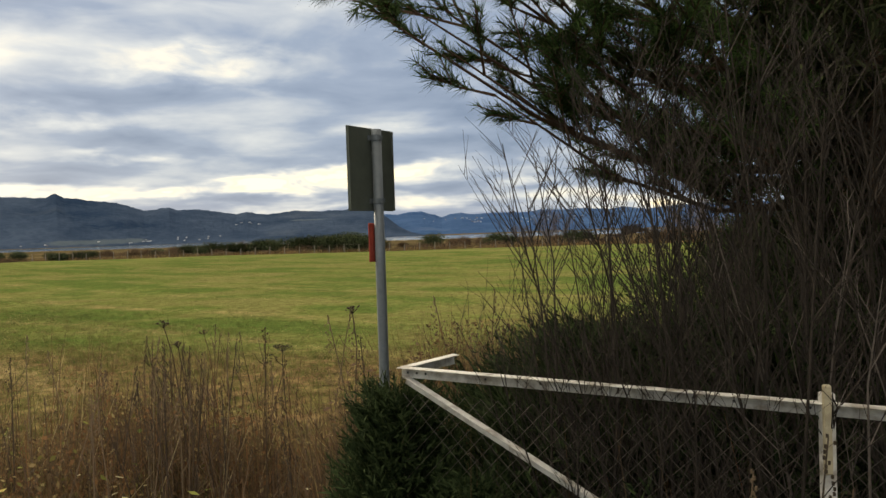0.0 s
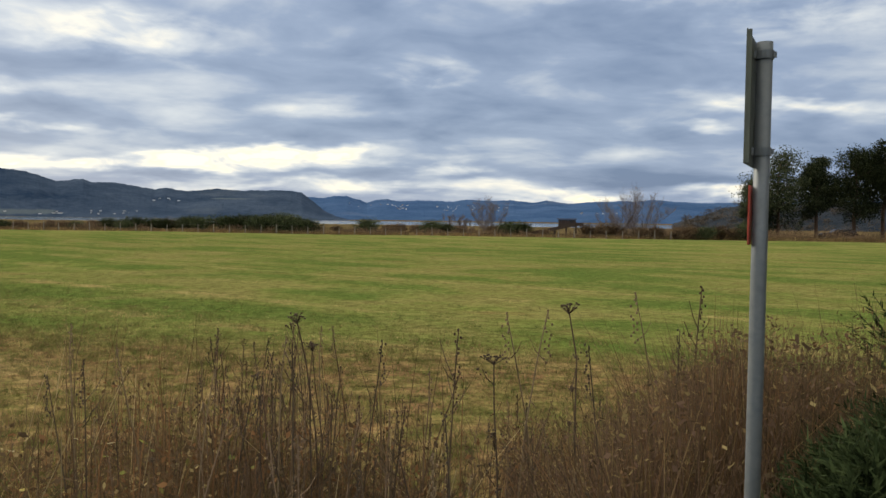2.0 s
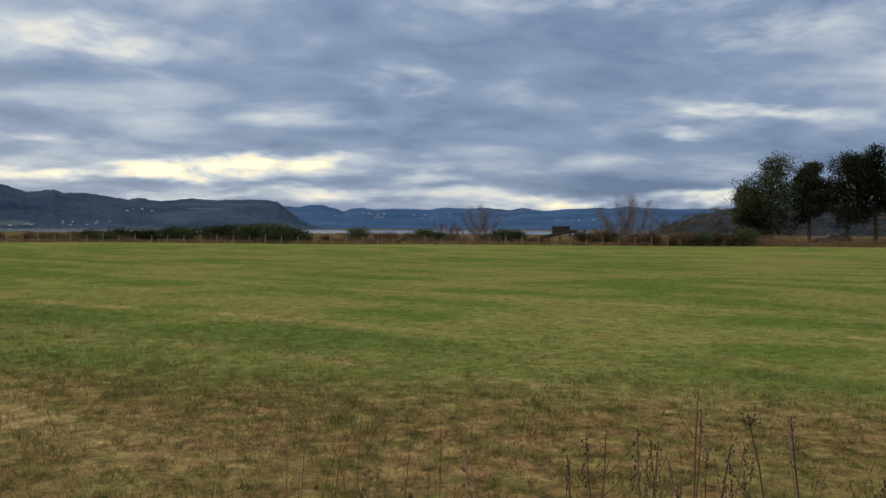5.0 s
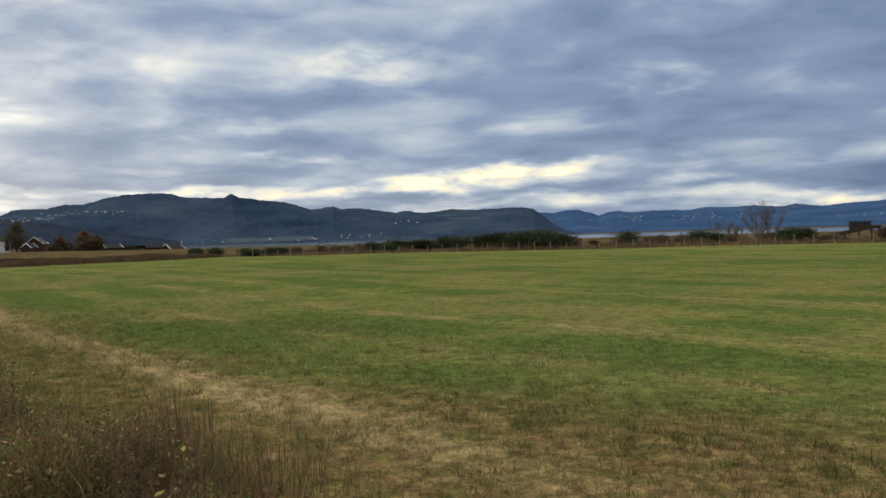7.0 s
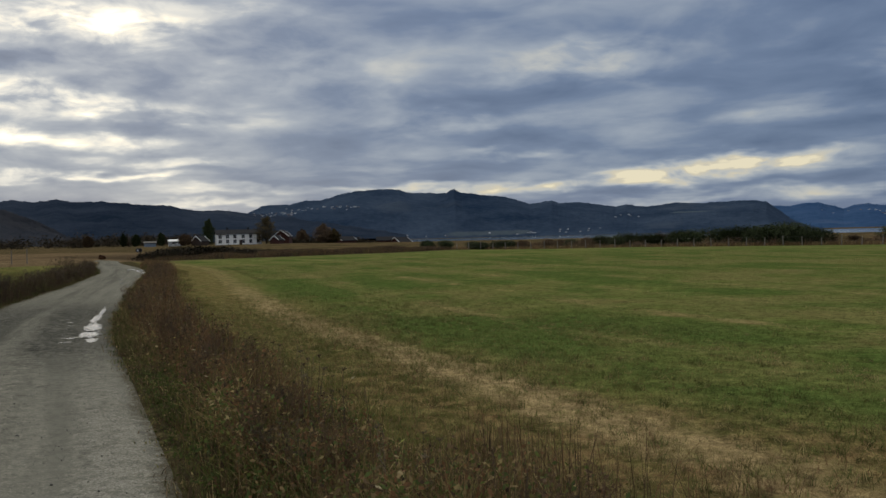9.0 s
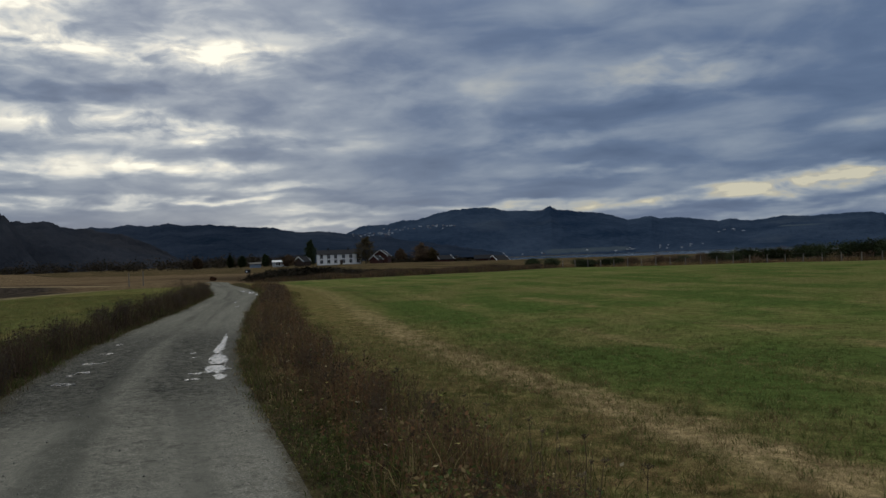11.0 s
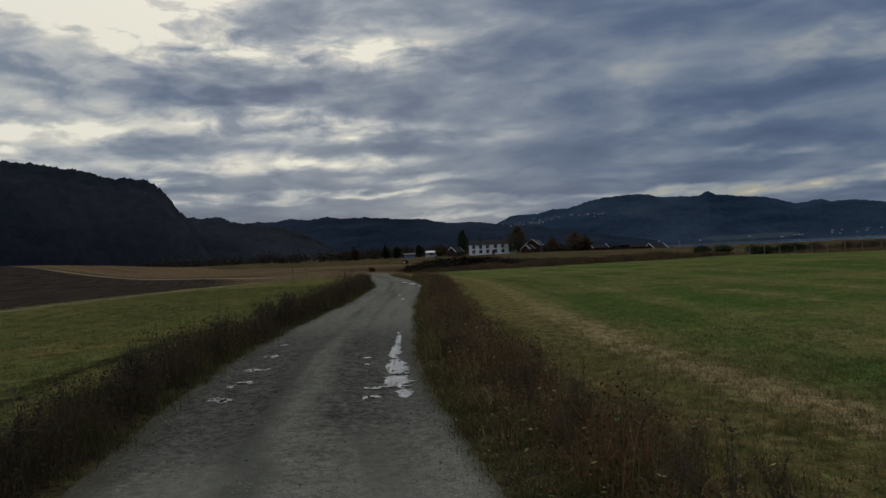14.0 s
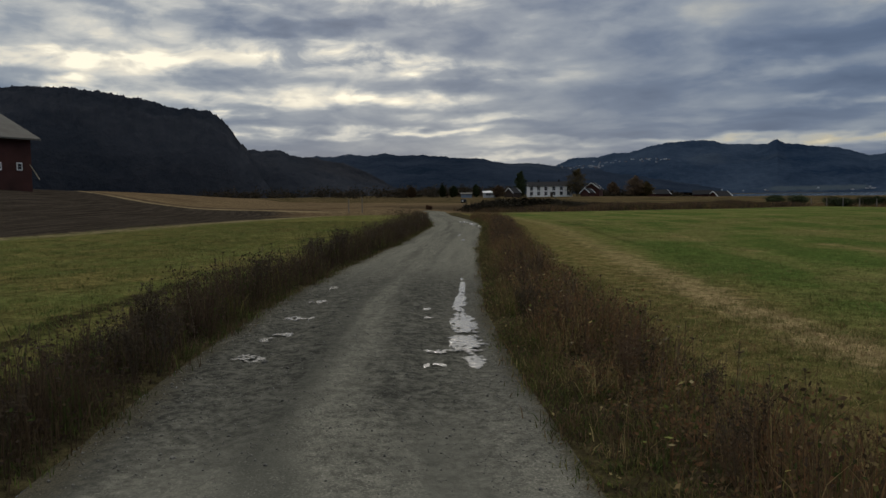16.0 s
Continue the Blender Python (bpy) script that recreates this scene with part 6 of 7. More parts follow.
set_shrub("bare_shrub", [("stem", st, TWIG), ("twig_crown", tw, TWIG)], [(1.05, 2.75, 0, 0.95), (1.3, 2.45, 80, 1.0), (1.5, 2.15, 150, 0.95), (1.7, 2.6, 200, 1.1), (1.95, 2.0, 300, 1.05), (2.1, 2.5, 30, 1.1), (1.6, 3.2, 120, 1.15)],
          "tall leafless shrub of grey-brown saplings", "shrub", "bare shrubs behind the fence")
st, tw = bare_shrub(15, 5, 2.7, 0.2, (0.08, 0, 0), 6, 0.0085)
set_shrub("bare_shrub", [("stem", st, PALE_TWIG), ("twig_crown", tw, PALE_TWIG)], [(1.08, 2.2, 0, 0.95), (1.4, 2.05, 140, 0.95)], "slender pale grey leafless sapling behind the fence", "shrub", "bare shrubs behind the fence")
wood, leaf = juniper(5, 1.15, 1.3, 3000)
# the copies furthest right are unseen and added to block light
set_shrub("juniper", [("stem_cluster", wood, BARK), ("foliage", leaf, JUNIPER)], [(0.66, 3.0, 0, 1.06), (1.15, 2.8, 40, 1.08), (1.4, 3.6, 70, 1.0), (0.5, 3.5, 30, 0.85), (1.22, 2.55, 110, 0.66), (1.68, 2.35, 170, 0.95), (2.15, 1.95, 240, 0.7), (2.0, 3.3, 140, 1.35), (2.5, 2.9, 200, 1.5), (2.9, 2.4, 260, 1.5), (2.1, 4.6, 30, 1.4), (2.7, 3.9, 90, 1.7), (2.4, 4.9, 190, 1.0), (3.3, 3.0, 20, 1.9)],
          "dark green juniper shrub with dense needles", "shrub", "junipers behind the fence")
wood, leaf = juniper(9, 1.02, 0.46, 2200, 0.02)
set_shrub("juniper", [("stem_cluster", wood, BARK), ("foliage", leaf, JUNIPER)], [(-0.12, 2.88, 0, 0.95), (0.14, 2.6, 100, 0.72), (-0.02, 2.56, 220, 0.62), (0.34, 2.5, 300, 0.6)], "young dark green juniper at the fence corner", "shrub", "junipers at the fence corner")
PX, PY = 2.35, 4.35
aims = [(0.55, 3.0, 2.75), (0.35, 2.9, 2.62), (0.72, 2.9, 2.6), (0.15, 2.95, 2.7), (0.6, 3.1, 2.35), (0.9, 2.9, 2.45), (-0.2, 2.85, 2.43), (0.08, 2.9, 2.32), (0.28, 2.95, 2.15), (-0.02, 3.0, 2.5), (0.2, 3.1, 2.45), (0.45, 3.0, 2.3), (0.6, 2.9, 2.12), (0.5, 3.1, 2.55), (0.75, 3.0, 2.4), (1.0, 3.1, 2.7), (0.4, 3.4, 2.95), (1.0, 3.0, 2.2),
        (0.85, 3.3, 2.8), (1.2, 2.8, 2.0), (1.5, 2.9, 2.5), (0.9, 3.4, 3.1), (1.6, 3.1, 2.9), (1.3, 3.2, 2.5), (1.1, 3.1, 2.35)]
trunk, bough, leaf = pine_tree(3, 6.5, 0.10, 30, 1.7, 0.46, [(a - PX, b - PY, c) for a, b, c in aims])
# copies beyond the first are added to keep light out of the thicket
set_shrub("pine_tree", [("trunk", trunk, PINE_BARK), ("bough", bough, PINE_BARK), ("foliage", leaf, NEEDLES)], [(PX, PY, 0, 1.0), (3.1, 3.3, 75, 1.0), (3.9, 4.6, 170, 1.15), (3.6, 2.5, 250, 1.0), (4.3, 6.0, 20, 1.1)], "pine tree with long dark green needle-laden boughs", "tree", "pines behind the fence")


def dense_conifer(low=0):
    """A thick conifer added to close the view, shade put into its needle colour."""
    r = random.Random(12)
    tr, s = Soup(), Soup()
    tr.tube([(0, 0, -0.1), (0, 0, 3), (0, 0, 5.8)], [0.16, 0.11, 0.03], 8)
    for k in range(low, 46):
        t = k / 45
        a = k * 2.4
        ww = 1.15 * (1 - 0.6 * t)
        p = Vector((math.cos(a) * ww * 0.75, math.sin(a) * ww * 0.75, 0.5 + 5.2 * t))
        tr.tube([(0, 0, p.z - 0.2), p], [0.03, 0.01], 4)
        clump_crown(s, r, p, (0.55, 0.55, 0.4), 760, 0.085, 0.12, 0.17)
    return tr, s


tr, s = dense_conifer()
# the right-hand ones stand out of view, only to darken this corner
set_shrub("dense_conifer", [("trunk", tr, PINE_BARK), ("foliage", s, SHADE_NEEDLES)], [(2.85, 3.6, 0, 1.0), (3.3, 2.4, 100, 1.05), (3.9, 3.6, 200, 1.1), (3.3, 4.6, 300, 1.1)], "thick evergreen added behind the fence, shade put into its colour", "tree", "dense evergreens behind the fence")
tr, s = dense_conifer(21)
set_shrub("dense_conifer", [("trunk", tr, PINE_BARK), ("foliage", s, SHADE_NEEDLES)], [(1.95, 3.3, 100, 0.74), (2.5, 2.6, 250, 0.6), (2.2, 4.0, 150, 0.7)], "slim evergreen added among bare saplings, bare below, shade put into its colour", "tree", "dense evergreens behind the fence")

# brown dead shrubs where the tall weeds meet the junipers
n = 2600
x, y = RNG.uniform(-0.5, 1.2, n), RNG.uniform(3.6, 5.8, n)
rise = smooth(0.5, 0.95, (x + 1.83) / (y - 2.06))
ok = ((y - 3.5) > (x - 0.3) * 0.4) & (RNG.uniform(0, 1, n) < 0.2 + rise)
x, y, rise = x[ok], y[ok], rise[ok]
n = len(x)
tall = np.clip((0.45 + 0.42 * rise) * (1 + 0.3 * wob(x, y, 0.3, 2)), 0.25, 1.2)
me = blades("dead_shrub_mass", x, y, 8, tall, 0.3, 0.0055, 0.06, palette(n, (5, UMBER), (5, (0.15, 0.1, 0.07)), (3, RUST), (1, TAN)), lean=0.24, segs=2)
tagged(part("dead_shrub_mass", me, GRASS), "thick brown mass of dead shrubby weeds", "weeds", kind="stuff")
n = 34000
x, y = RNG.uniform(-0.5, 1.2, n), RNG.uniform(3.6, 5.8, n)
z = height(x, y) + np.clip((0.45 + 0.62 * smooth(0.5, 0.95, (x + 1.83) / (y - 2.06))) * (1 + 0.3 * wob(x, y, 0.3, 2)), 0.2, 1.2) * RNG.uniform(0.1, 1, n)
c = np.stack([x, y, z], 1)
a = RNG.normal(0, 0.0075, (n, 3))
b = RNG.normal(0, 0.004, (n, 3))
v = np.stack([c - a, c + b, c + a, c - b], 1).reshape(-1, 3)
o = np.arange(n)[:, None] * 4
tagged(part("dead_shrub_leaves", array_mesh("dead_shrub_leaves", v, np.concatenate([o + np.array([0, 1, 2]), o + np.array([0, 2, 3])]), np.repeat(palette(n, (5, UMBER), (5, (0.15, 0.1, 0.07)), (3, RUST), (2, TAN), (1, STRAW)), 4, axis=0), GRASS), GRASS), "small withered leaves in the dead shrubs", "weeds", kind="stuff")

# ---- far side of the field ----
def spot(az_deg, dist, eye=(-3.3, 3.7)):
    """A place at that azimuth and range from a point of the road."""
    return eye[0] - math.sin(radians(az_deg)) * dist, eye[1] + math.cos(radians(az_deg)) * dist


def bush(seed, wide, tall, n=4200, leaf=0.09):
    r = random.Random(seed)
    wood, s = Soup(), Soup()
    for _ in range(5):
        a = r.uniform(0, 6.28)
        wood.tube([(0, 0, -0.1), (math.cos(a) * wide * 0.2, math.sin(a) * wide * 0.2, tall * 0.7)], [0.05, 0.02], 4)
    for _ in range(7):
        d = r.uniform(0, 0.3) * wide
        a = r.uniform(0, 6.28)
        clump_crown(s, r, (math.cos(a) * d, math.sin(a) * d, tall * r.uniform(0.3, 0.56)), (wide * 0.26, wide * 0.26, tall * r.uniform(0.3, 0.44)), n // 7, leaf)
    return wood, s


def bushes(kind, seed, wide, tall, spots, mat, label, group, n=4200, leaf=0.09, eye=(-3.3, 3.7)):
    wood, s = bush(seed, wide, tall, n, leaf)
    pts = []
    rr = random.Random(seed)
    for az_deg, dist, size in spots:
        x_, y_ = spot(az_deg, dist, eye)
        pts.append((x_, y_, rr.uniform(0, 360), size))
    set_shrub(kind, [("stem_cluster", wood, BARK), ("foliage", s, mat)], pts, label, "shrub", group)


FIELD_SIDE = "bushes along the far side of the field"
bushes("juniper_bush", 21, 4.4, 2.5, [(14.5, 101, 0.75), (11.5, 100, 0.85), (10.0, 100, 1.0), (5.9, 97, 1.15), (3.8, 95, 1.25), (1.6, 95, 0.9), (15.2, 103, 0.8), (13.6, 102, 0.9), (12.4, 101, 0.85), (10.6, 100, 0.9), (9.4, 99, 1.0), (7.9, 98, 1.05), (6.6, 97, 1.1), (5.3, 96, 1.1), (4.3, 96, 1.2), (3.3, 95, 1.2), (2.4, 95, 0.95),
       (-2.4, 97, 1.02), (-7.2, 96, 0.95), (-8.3, 96, 0.75), (-13.0, 95, 0.95), (-14.0, 96, 0.9), (-29.2, 96, 1.1), (24.2, 106, 0.6), (22.4, 105, 0.6), (17.4, 104, 0.6), (-26.6, 94, 0.8)],
       FAR_LEAF, "dark green juniper bush beside the field fence", FIELD_SIDE)
bushes("bare_bush", 22, 3.6, 1.75, [(20.6, 106, 0.8), (19.0, 105, 0.9), (18.0, 105, 0.8), (16.2, 104, 0.9), (11.6, 103, 1.05), (1.0, 97, 0.7), (-0.3, 97, 0.7), (-3.9, 98, 0.85), (-4.9, 98, 0.95), (-5.9, 97, 0.9), (-9.3, 97, 0.8), (-11.6, 96, 0.9), (-18.6, 95, 1.15),
       (-19.6, 95, 1.2), (-20.6, 95, 1.1), (-22.2, 94, 1.0), (-23.4, 94, 1.0), (-24.6, 94, 1.05), (-25.7, 94, 1.1), (-27.6, 95, 1.1), (-28.4, 95, 1.0), (-15.3, 96, 0.7)],
       BROWN_LEAF, "leafless reddish-brown scrub beside the field fence", FIELD_SIDE, 3200, 0.07)


def bare_tree(seed, h, wide, limbs):
    """A small leafless tree of many rising limbs."""
    r = random.Random(seed)
    tr, tw = Soup(), Soup()
    for _ in range(limbs):
        a = r.uniform(0, 6.28)
        out = Vector((math.cos(a), math.sin(a), 0)) * wide * r.uniform(0.05, 0.5)
        root = Vector((r.uniform(-0.16, 0.16) * wide, r.uniform(-0.16, 0.16) * wide, -0.1)) + out * 0.15
        hh = h * (1.0 - 0.45 * (out.length / (wide * 0.5)) ** 2) * r.uniform(0.85, 1.0)
        pts = [root + out * 1.15 * t ** 0.9 + Vector((r.uniform(-0.06, 0.06), r.uniform(-0.06, 0.06), hh * t)) for t in (0, 0.25, 0.5, 0.75, 1)]
        tr.tube(pts, [0.04, 0.03, 0.02, 0.012, 0.005], 4)
        for _k in range(75):
            t = r.uniform(0.1, 1) ** 0.8
            i = min(int(t * 4), 3)
            p = pts[i].lerp(pts[i + 1], t * 4 - i)
            b = r.uniform(0, 6.28)
            d = Vector((math.cos(b), math.sin(b), r.uniform(0.4, 1.5))).normalized() * h * r.uniform(0.06, 0.17)
            tw.tube([p, p + d], [0.0065, 0.003], 3, cap=False)
            for _j in range(3):
                c = r.uniform(0, 6.28)
                q_ = p + d * r.uniform(0.3, 1)
                tw.tube([q_, q_ + Vector((math.cos(c), math.sin(c), 1.2)) * h * 0.045], [0.0045, 0.0025], 3, cap=False)
    return tr, tw


for seed, az_deg, dist, h, wide, limbs in ((1, -11.2, 97, 5.0, 6.4, 14), (2, -21.9, 96, 6.0, 8.0, 22), (3, -8.6, 99, 2.9, 4.6, 9), (4, -9.6, 98, 2.2, 3.8, 8), (5, -20.2, 97, 3.2, 4.4, 10)):
    tr, tw = bare_tree(seed, h, wide, limbs)
    x_, y_ = spot(az_deg, dist)
    set_shrub("bare_tree", [("limb_cluster", tr, BARE_WOOD), ("twig_crown", tw, BARE_WOOD)], [(x_, y_, 0, 1.0)], "small leafless tree of many rising limbs", "tree", "bare trees by the shore")


# fence along the field: round posts and two wires
def field_fence():
    top = base("field_fence", pose(0, 0, 0), "low fence of grey wooden posts and wire along the field", "fence")
    s = Soup()
    s.tube([(0, 0, -0.3), (0, 0, 0.5), (0, 0, 1.05)], [0.05, 0.048, 0.045], 7)
    me = s.mesh("post")
    me.materials.append(POST_WOOD)
    r = random.Random(4)
    line = [(-48, 98.5), (-20, 94), (8, 91.5), (36, 86.5)]
    pts = []
    for (xa, ya), (xb, yb) in zip(line, line[1:]):
        n = int(math.hypot(xb - xa, yb - ya) / 1.75)
        for k in range(n):
            pts.append((xa + (xb - xa) * k / n, ya + (yb - ya) * k / n))
    for x_, y_ in pts:
        p = part("post", me, POST_WOOD, top)
        p.matrix_basis = pose(x_, y_, float(height(x_, y_)), r.uniform(-3, 3), r.uniform(-3, 3), 0) @ Matrix.Diagonal((1, 1, r.uniform(0.78, 1.0), 1))
    for z in (0.45, 0.9):
        s = Soup()
        s.tube([(x_, y_, float(height(x_, y_)) + z) for x_, y_ in pts], [0.006] * len(pts), 3)
        part("wire", s, WIRE, top)


field_fence()


# wooden bird hide: a cabin on posts with a long sloping ramp
def bird_hide():
    x_, y_ = spot(-16.8, 98)
    top = base("bird_hide", pose(x_, y_, float(height(x_, y_)) - 0.4, 0, 0, -17), "dark wooden bird hide on posts with a ramp", "hut")
    s = Soup()
    m = pose(-1.55, 0, 1.18, 0, -13, 0)
    s.box((0, 0, 0), (6.2, 1.9, 0.16), m, bevel=0.02)
    for k in (-0.92, 0.92):
        s.box((0, k, 0.16), (6.2, 0.07, 0.36), m)
    part("ramp", s, DARK_WOOD, top, "long sloping boarded ramp")
    s = Soup()
    s.box((1.75, 0, 1.86), (1.1, 1.9, 0.14), bevel=0.02)
    s.box((1.75, -0.92, 2.0), (1.1, 0.06, 0.3))
    part("platform", s, DARK_WOOD, top)
    for px, pz in ((-2.6, 0.9), (-1.2, 1.2), (0.2, 1.5), (1.4, 1.8), (2.2, 1.8)):
        for py in (-0.8, 0.8):
            s = Soup()
            s.tube([(px, py, -0.2), (px, py, pz)], [0.09, 0.08], 8)
            part("post", s, DARK_WOOD, top)
    s = Soup()
    for py in (-0.75, 0.75):
        for k in range(7):
            s.box((0.3, py, 1.72 + 0.125 * k), (2.1, 0.05, 0.12), None)
    for px in (-0.72, 1.32):
        for k in range(7):
            s.box((px, 0, 1.72 + 0.125 * k), (0.05, 1.45, 0.12), None)
    cab = part("cabin", s, DARK_WOOD, top, "small boarded cabin")
    s = Soup()
    s.box((0.3, 0, 2.62), (2.4, 1.9, 0.09), bevel=0.02)
    part("roof", s, DARK_WOOD, top)
    s = Soup()
    s.box((0.85, -0.785, 2.3), (0.42, 0.03, 0.3), bevel=0.01)
    part("window", s, WINDOW_GLASS, cab)
    for k in range(4):
        px = -3.4 + 0.38 * k
        s = Soup()
        s.box((px, -0.86, 0.36 + 0.115 * k / 1.6), (0.33, 0.05, 0.8 + 0.23 * k * 0.62))
        part("board", s, DARK_WOOD, top)


bird_hide()

# pines by the shore
def shore_pine(seed, h, wide, stem):
    r = random.Random(seed)
    tr, br, s = Soup(), Soup(), Soup()
    tr.tube([(0, 0, -0.3), (0.1, 0, h * 0.3), (0.25 * math.sin(seed), 0.1, h * 0.65), (0.1, 0, h * 0.93)], [0.24, 0.2, 0.14, 0.05], 8)
    lo = h * stem
    for k in range(22):
        t = r.uniform(0, 1)
        a = r.uniform(0, 6.28)
        z0 = lo + (h - lo) * t
        ww = wide * 0.5 * (math.sin(math.pi * (0.15 + 0.78 * t)) ** 0.7)
        e = Vector((math.cos(a) * ww * 0.8, math.sin(a) * ww * 0.8, z0 + h * 0.05))
        br.tube([(0.1, 0, z0 - h * 0.05), e * 0.6 + Vector((0, 0, (z0 - 0.02 * h) * 0.4)), e], [0.07, 0.04, 0.02], 4)
        sz_ = wide * r.uniform(0.17, 0.26)
        clump_crown(s, r, e * 0.9 + Vector((0, 0, 0.1 * z0)), (sz_ * 1.15, sz_ * 1.15, sz_), 820, 0.135, 0.08)
    for k in range(6):
        z0 = lo + (h - lo) * r.uniform(0.25, 0.92)
        clump_crown(s, r, (0.1, 0, z0), (wide * 0.36, wide * 0.36, wide * 0.3), 820, 0.135, 0.08)
    return tr, br, s


PINE_EYE = (-1.93, 2.2)
for seed, az_deg, dist, h, wide, stem in ((1, -28.4, 111, 6.4, 4.2, 0.06), (2, -29.9, 112, 10.0, 8.2, 0.14), (3, -32.2, 113, 9.6, 4.4, 0.3), (4, -34.4, 112, 10.2, 6.0, 0.24), (5, -36.0, 113, 11.8, 5.2, 0.3), (6, -37.8, 112, 11.2, 6.2, 0.24),
                                          (7, -39.7, 112, 10.7, 5.8, 0.2), (8, -44.1, 112, 11.9, 8.0, 0.1), (9, -46.6, 112, 9.8, 5.6, 0.05), (10, -42.6, 113, 4.5, 2.6, 0.1), (11, -50.0, 112, 11.0, 7.0, 0.1)):
    tr, br, s = shore_pine(seed, h, wide, stem)
    x_, y_ = spot(az_deg, dist, PINE_EYE)
    set_shrub("shore_pine", [("trunk", tr, PINE_BARK), ("limbs", br, PINE_BARK), ("crown", s, PINE_CROWN)], [(x_, y_, seed * 40, 1.0)], "dark full-crowned pine on the fjord shore", "tree", "pines on the shore")


# a dark car parked under the pines
def parked_car():
    x_, y_ = spot(-33.4, 112, PINE_EYE)
    top = base("car", pose(x_, y_, float(height(x_, y_)), 0, 0, -20), "black estate car parked under the pines", "car")
    s = Soup()
    prof = [(-2.2, 0.35), (-2.25, 0.75), (-1.7, 0.92), (-0.75, 1.0), (-0.2, 1.4), (1.2, 1.46), (1.9, 1.35), (2.2, 0.95), (2.25, 0.4)]
    n = len(prof)
    vs = [(a, -0.85 + (0.12 if b > 1.1 else 0), b) for a, b in prof] + [(a, 0.85 - (0.12 if b > 1.1 else 0), b) for a, b in prof]
    s.add(vs, [tuple(range(n))[::-1], tuple(range(n, 2 * n))] + [(i, (i + 1) % n, (i + 1) % n + n, i + n) for i in range(n)])
    part("body", s, BLACK_PAINT, top, "black painted body")
    for sy_ in (-0.8, 0.8):
        s = Soup()
        s.box((0.5, sy_, 1.2), (1.9, 0.06, 0.3), bevel=0.02)
        part("side_window", s, WINDOW_GLASS, top)
        for px in (-1.4, 1.35):
            s = Soup()
            s.tube([(px, sy_ - 0.1, 0.33), (px, sy_ + 0.1, 0.33)], [0.33, 0.33], 14)
            wh = part("wheel", s, RUBBER, top)
            s = Soup()
            s.tube([(px, sy_ - 0.11, 0.33), (px, sy_ + 0.11, 0.33)], [0.2, 0.2], 10)
            part("rim", s, GALVANISED, wh)


parked_car()

# ---- the farm ----
FARM_EYE = (-11.65, 9.78)


def gable_house(kind, az_deg, dist, turn, L, W, H, R, wall, roof, label, windows=(), chimneys=(), trim=None, eye=FARM_EYE, z=None, over=0.35, category="house", door=None):
    """A house with long side L facing the road: walls, gables, two roof slopes, windows in the long front."""
    x_, y_ = spot(az_deg, dist, eye)
    top = base(kind, pose(x_, y_, float(height(x_, y_)) if z is None else z, 0, 0, az_deg + turn), label, category)
    s = Soup()
    l, w_ = L / 2, W / 2
    s.add([(-l, -w_, -0.5), (l, -w_, -0.5), (l, w_, -0.5), (-l, w_, -0.5), (-l, -w_, H), (l, -w_, H), (l, w_, H), (-l, w_, H), (-l, 0, H + R), (l, 0, H + R)],
          [(0, 1, 5, 4), (2, 3, 7, 6), (1, 2, 6, 9, 5), (3, 0, 4, 8, 7), (0, 3, 2, 1)])
    body = part("wall", s, wall, top)
    for k in (-1, 1):
        s = Soup()
        dz = R / w_ * over
        vs = [(-l - over, k * (w_ + over), H - dz), (l + over, k * (w_ + over), H - dz), (l + over, 0, H + R), (-l - over, 0, H + R)]
        s.add([(a, b, c + t) for t in (0.03, 0.2) for a, b, c in vs], [(3, 2, 1, 0), (4, 5, 6, 7), (0, 1, 5, 4), (1, 2, 6, 5), (2, 3, 7, 6), (3, 0, 4, 7)])
        part("roof", s, roof, top)
    for wx, wz, ww, wh in windows:
        s = Soup()
        s.box((wx, -w_ - 0.03, wz), (ww + 0.2, 0.06, wh + 0.2))
        fr = part("window", s, WHITE_BOARD, top, "white window frame")
        s = Soup()
        for px in (-0.25, 0.25):
            for pz in (-0.25, 0.25):
                s.box((wx + px * ww, -w_ - 0.065, wz + pz * wh), (ww * 0.47, 0.02, wh * 0.47))
        part("pane", s, WINDOW_GLASS, fr)
    for cx in chimneys:
        s = Soup()
        s.box((cx, 0.1, H + R + 0.35), (0.8, 0.7, 1.5), bevel=0.04)
        part("chimney", s, DARK_ROOF, top)
    if trim:
        for k in (-1, 1):
            for sgn in (-1, 1):
                s = Soup()
                s.tube([(k * (l + over + 0.03), sgn * (w_ + over), H - R / w_ * over + 0.1), (k * (l + over + 0.03), 0, H + R + 0.12)], [0.16, 0.16], 4)
                part("barge_board", s, trim, top, "white barge board")
    if door:
        s = Soup()
        s.box((door, -w_ - 0.05, 1.05), (1.2, 0.1, 2.2))
        part("door", s, DARK_WOOD, top)
    return top


gable_house("farmhouse", 39.42, 380, 6, 20.5, 8, 4.9, 1.9, WHITE_BOARD, DARK_ROOF, "long white two-storey farmhouse with a dark slate roof",
            [(-8.6 + k * (3.3 if k < 3 else 3.44), z_, 1.45, 1.7) for k in range(6) for z_ in (1.5, 3.75)], (-5, 4.5), door=0.6)
gable_house("red_barn", 36.35, 385, 78, 8, 7.4, 3.4, 2.8, RED_BOARD, DARK_ROOF, "dark red wooden barn with white gable boards", trim=WHITE_BOARD, category="barn")
gable_house("red_shed", 36.75, 372, 62, 5, 4.4, 1.8, 1.8, RED_BOARD, DARK_ROOF, "small dark red shed with white gable boards", trim=WHITE_BOARD, category="shed")
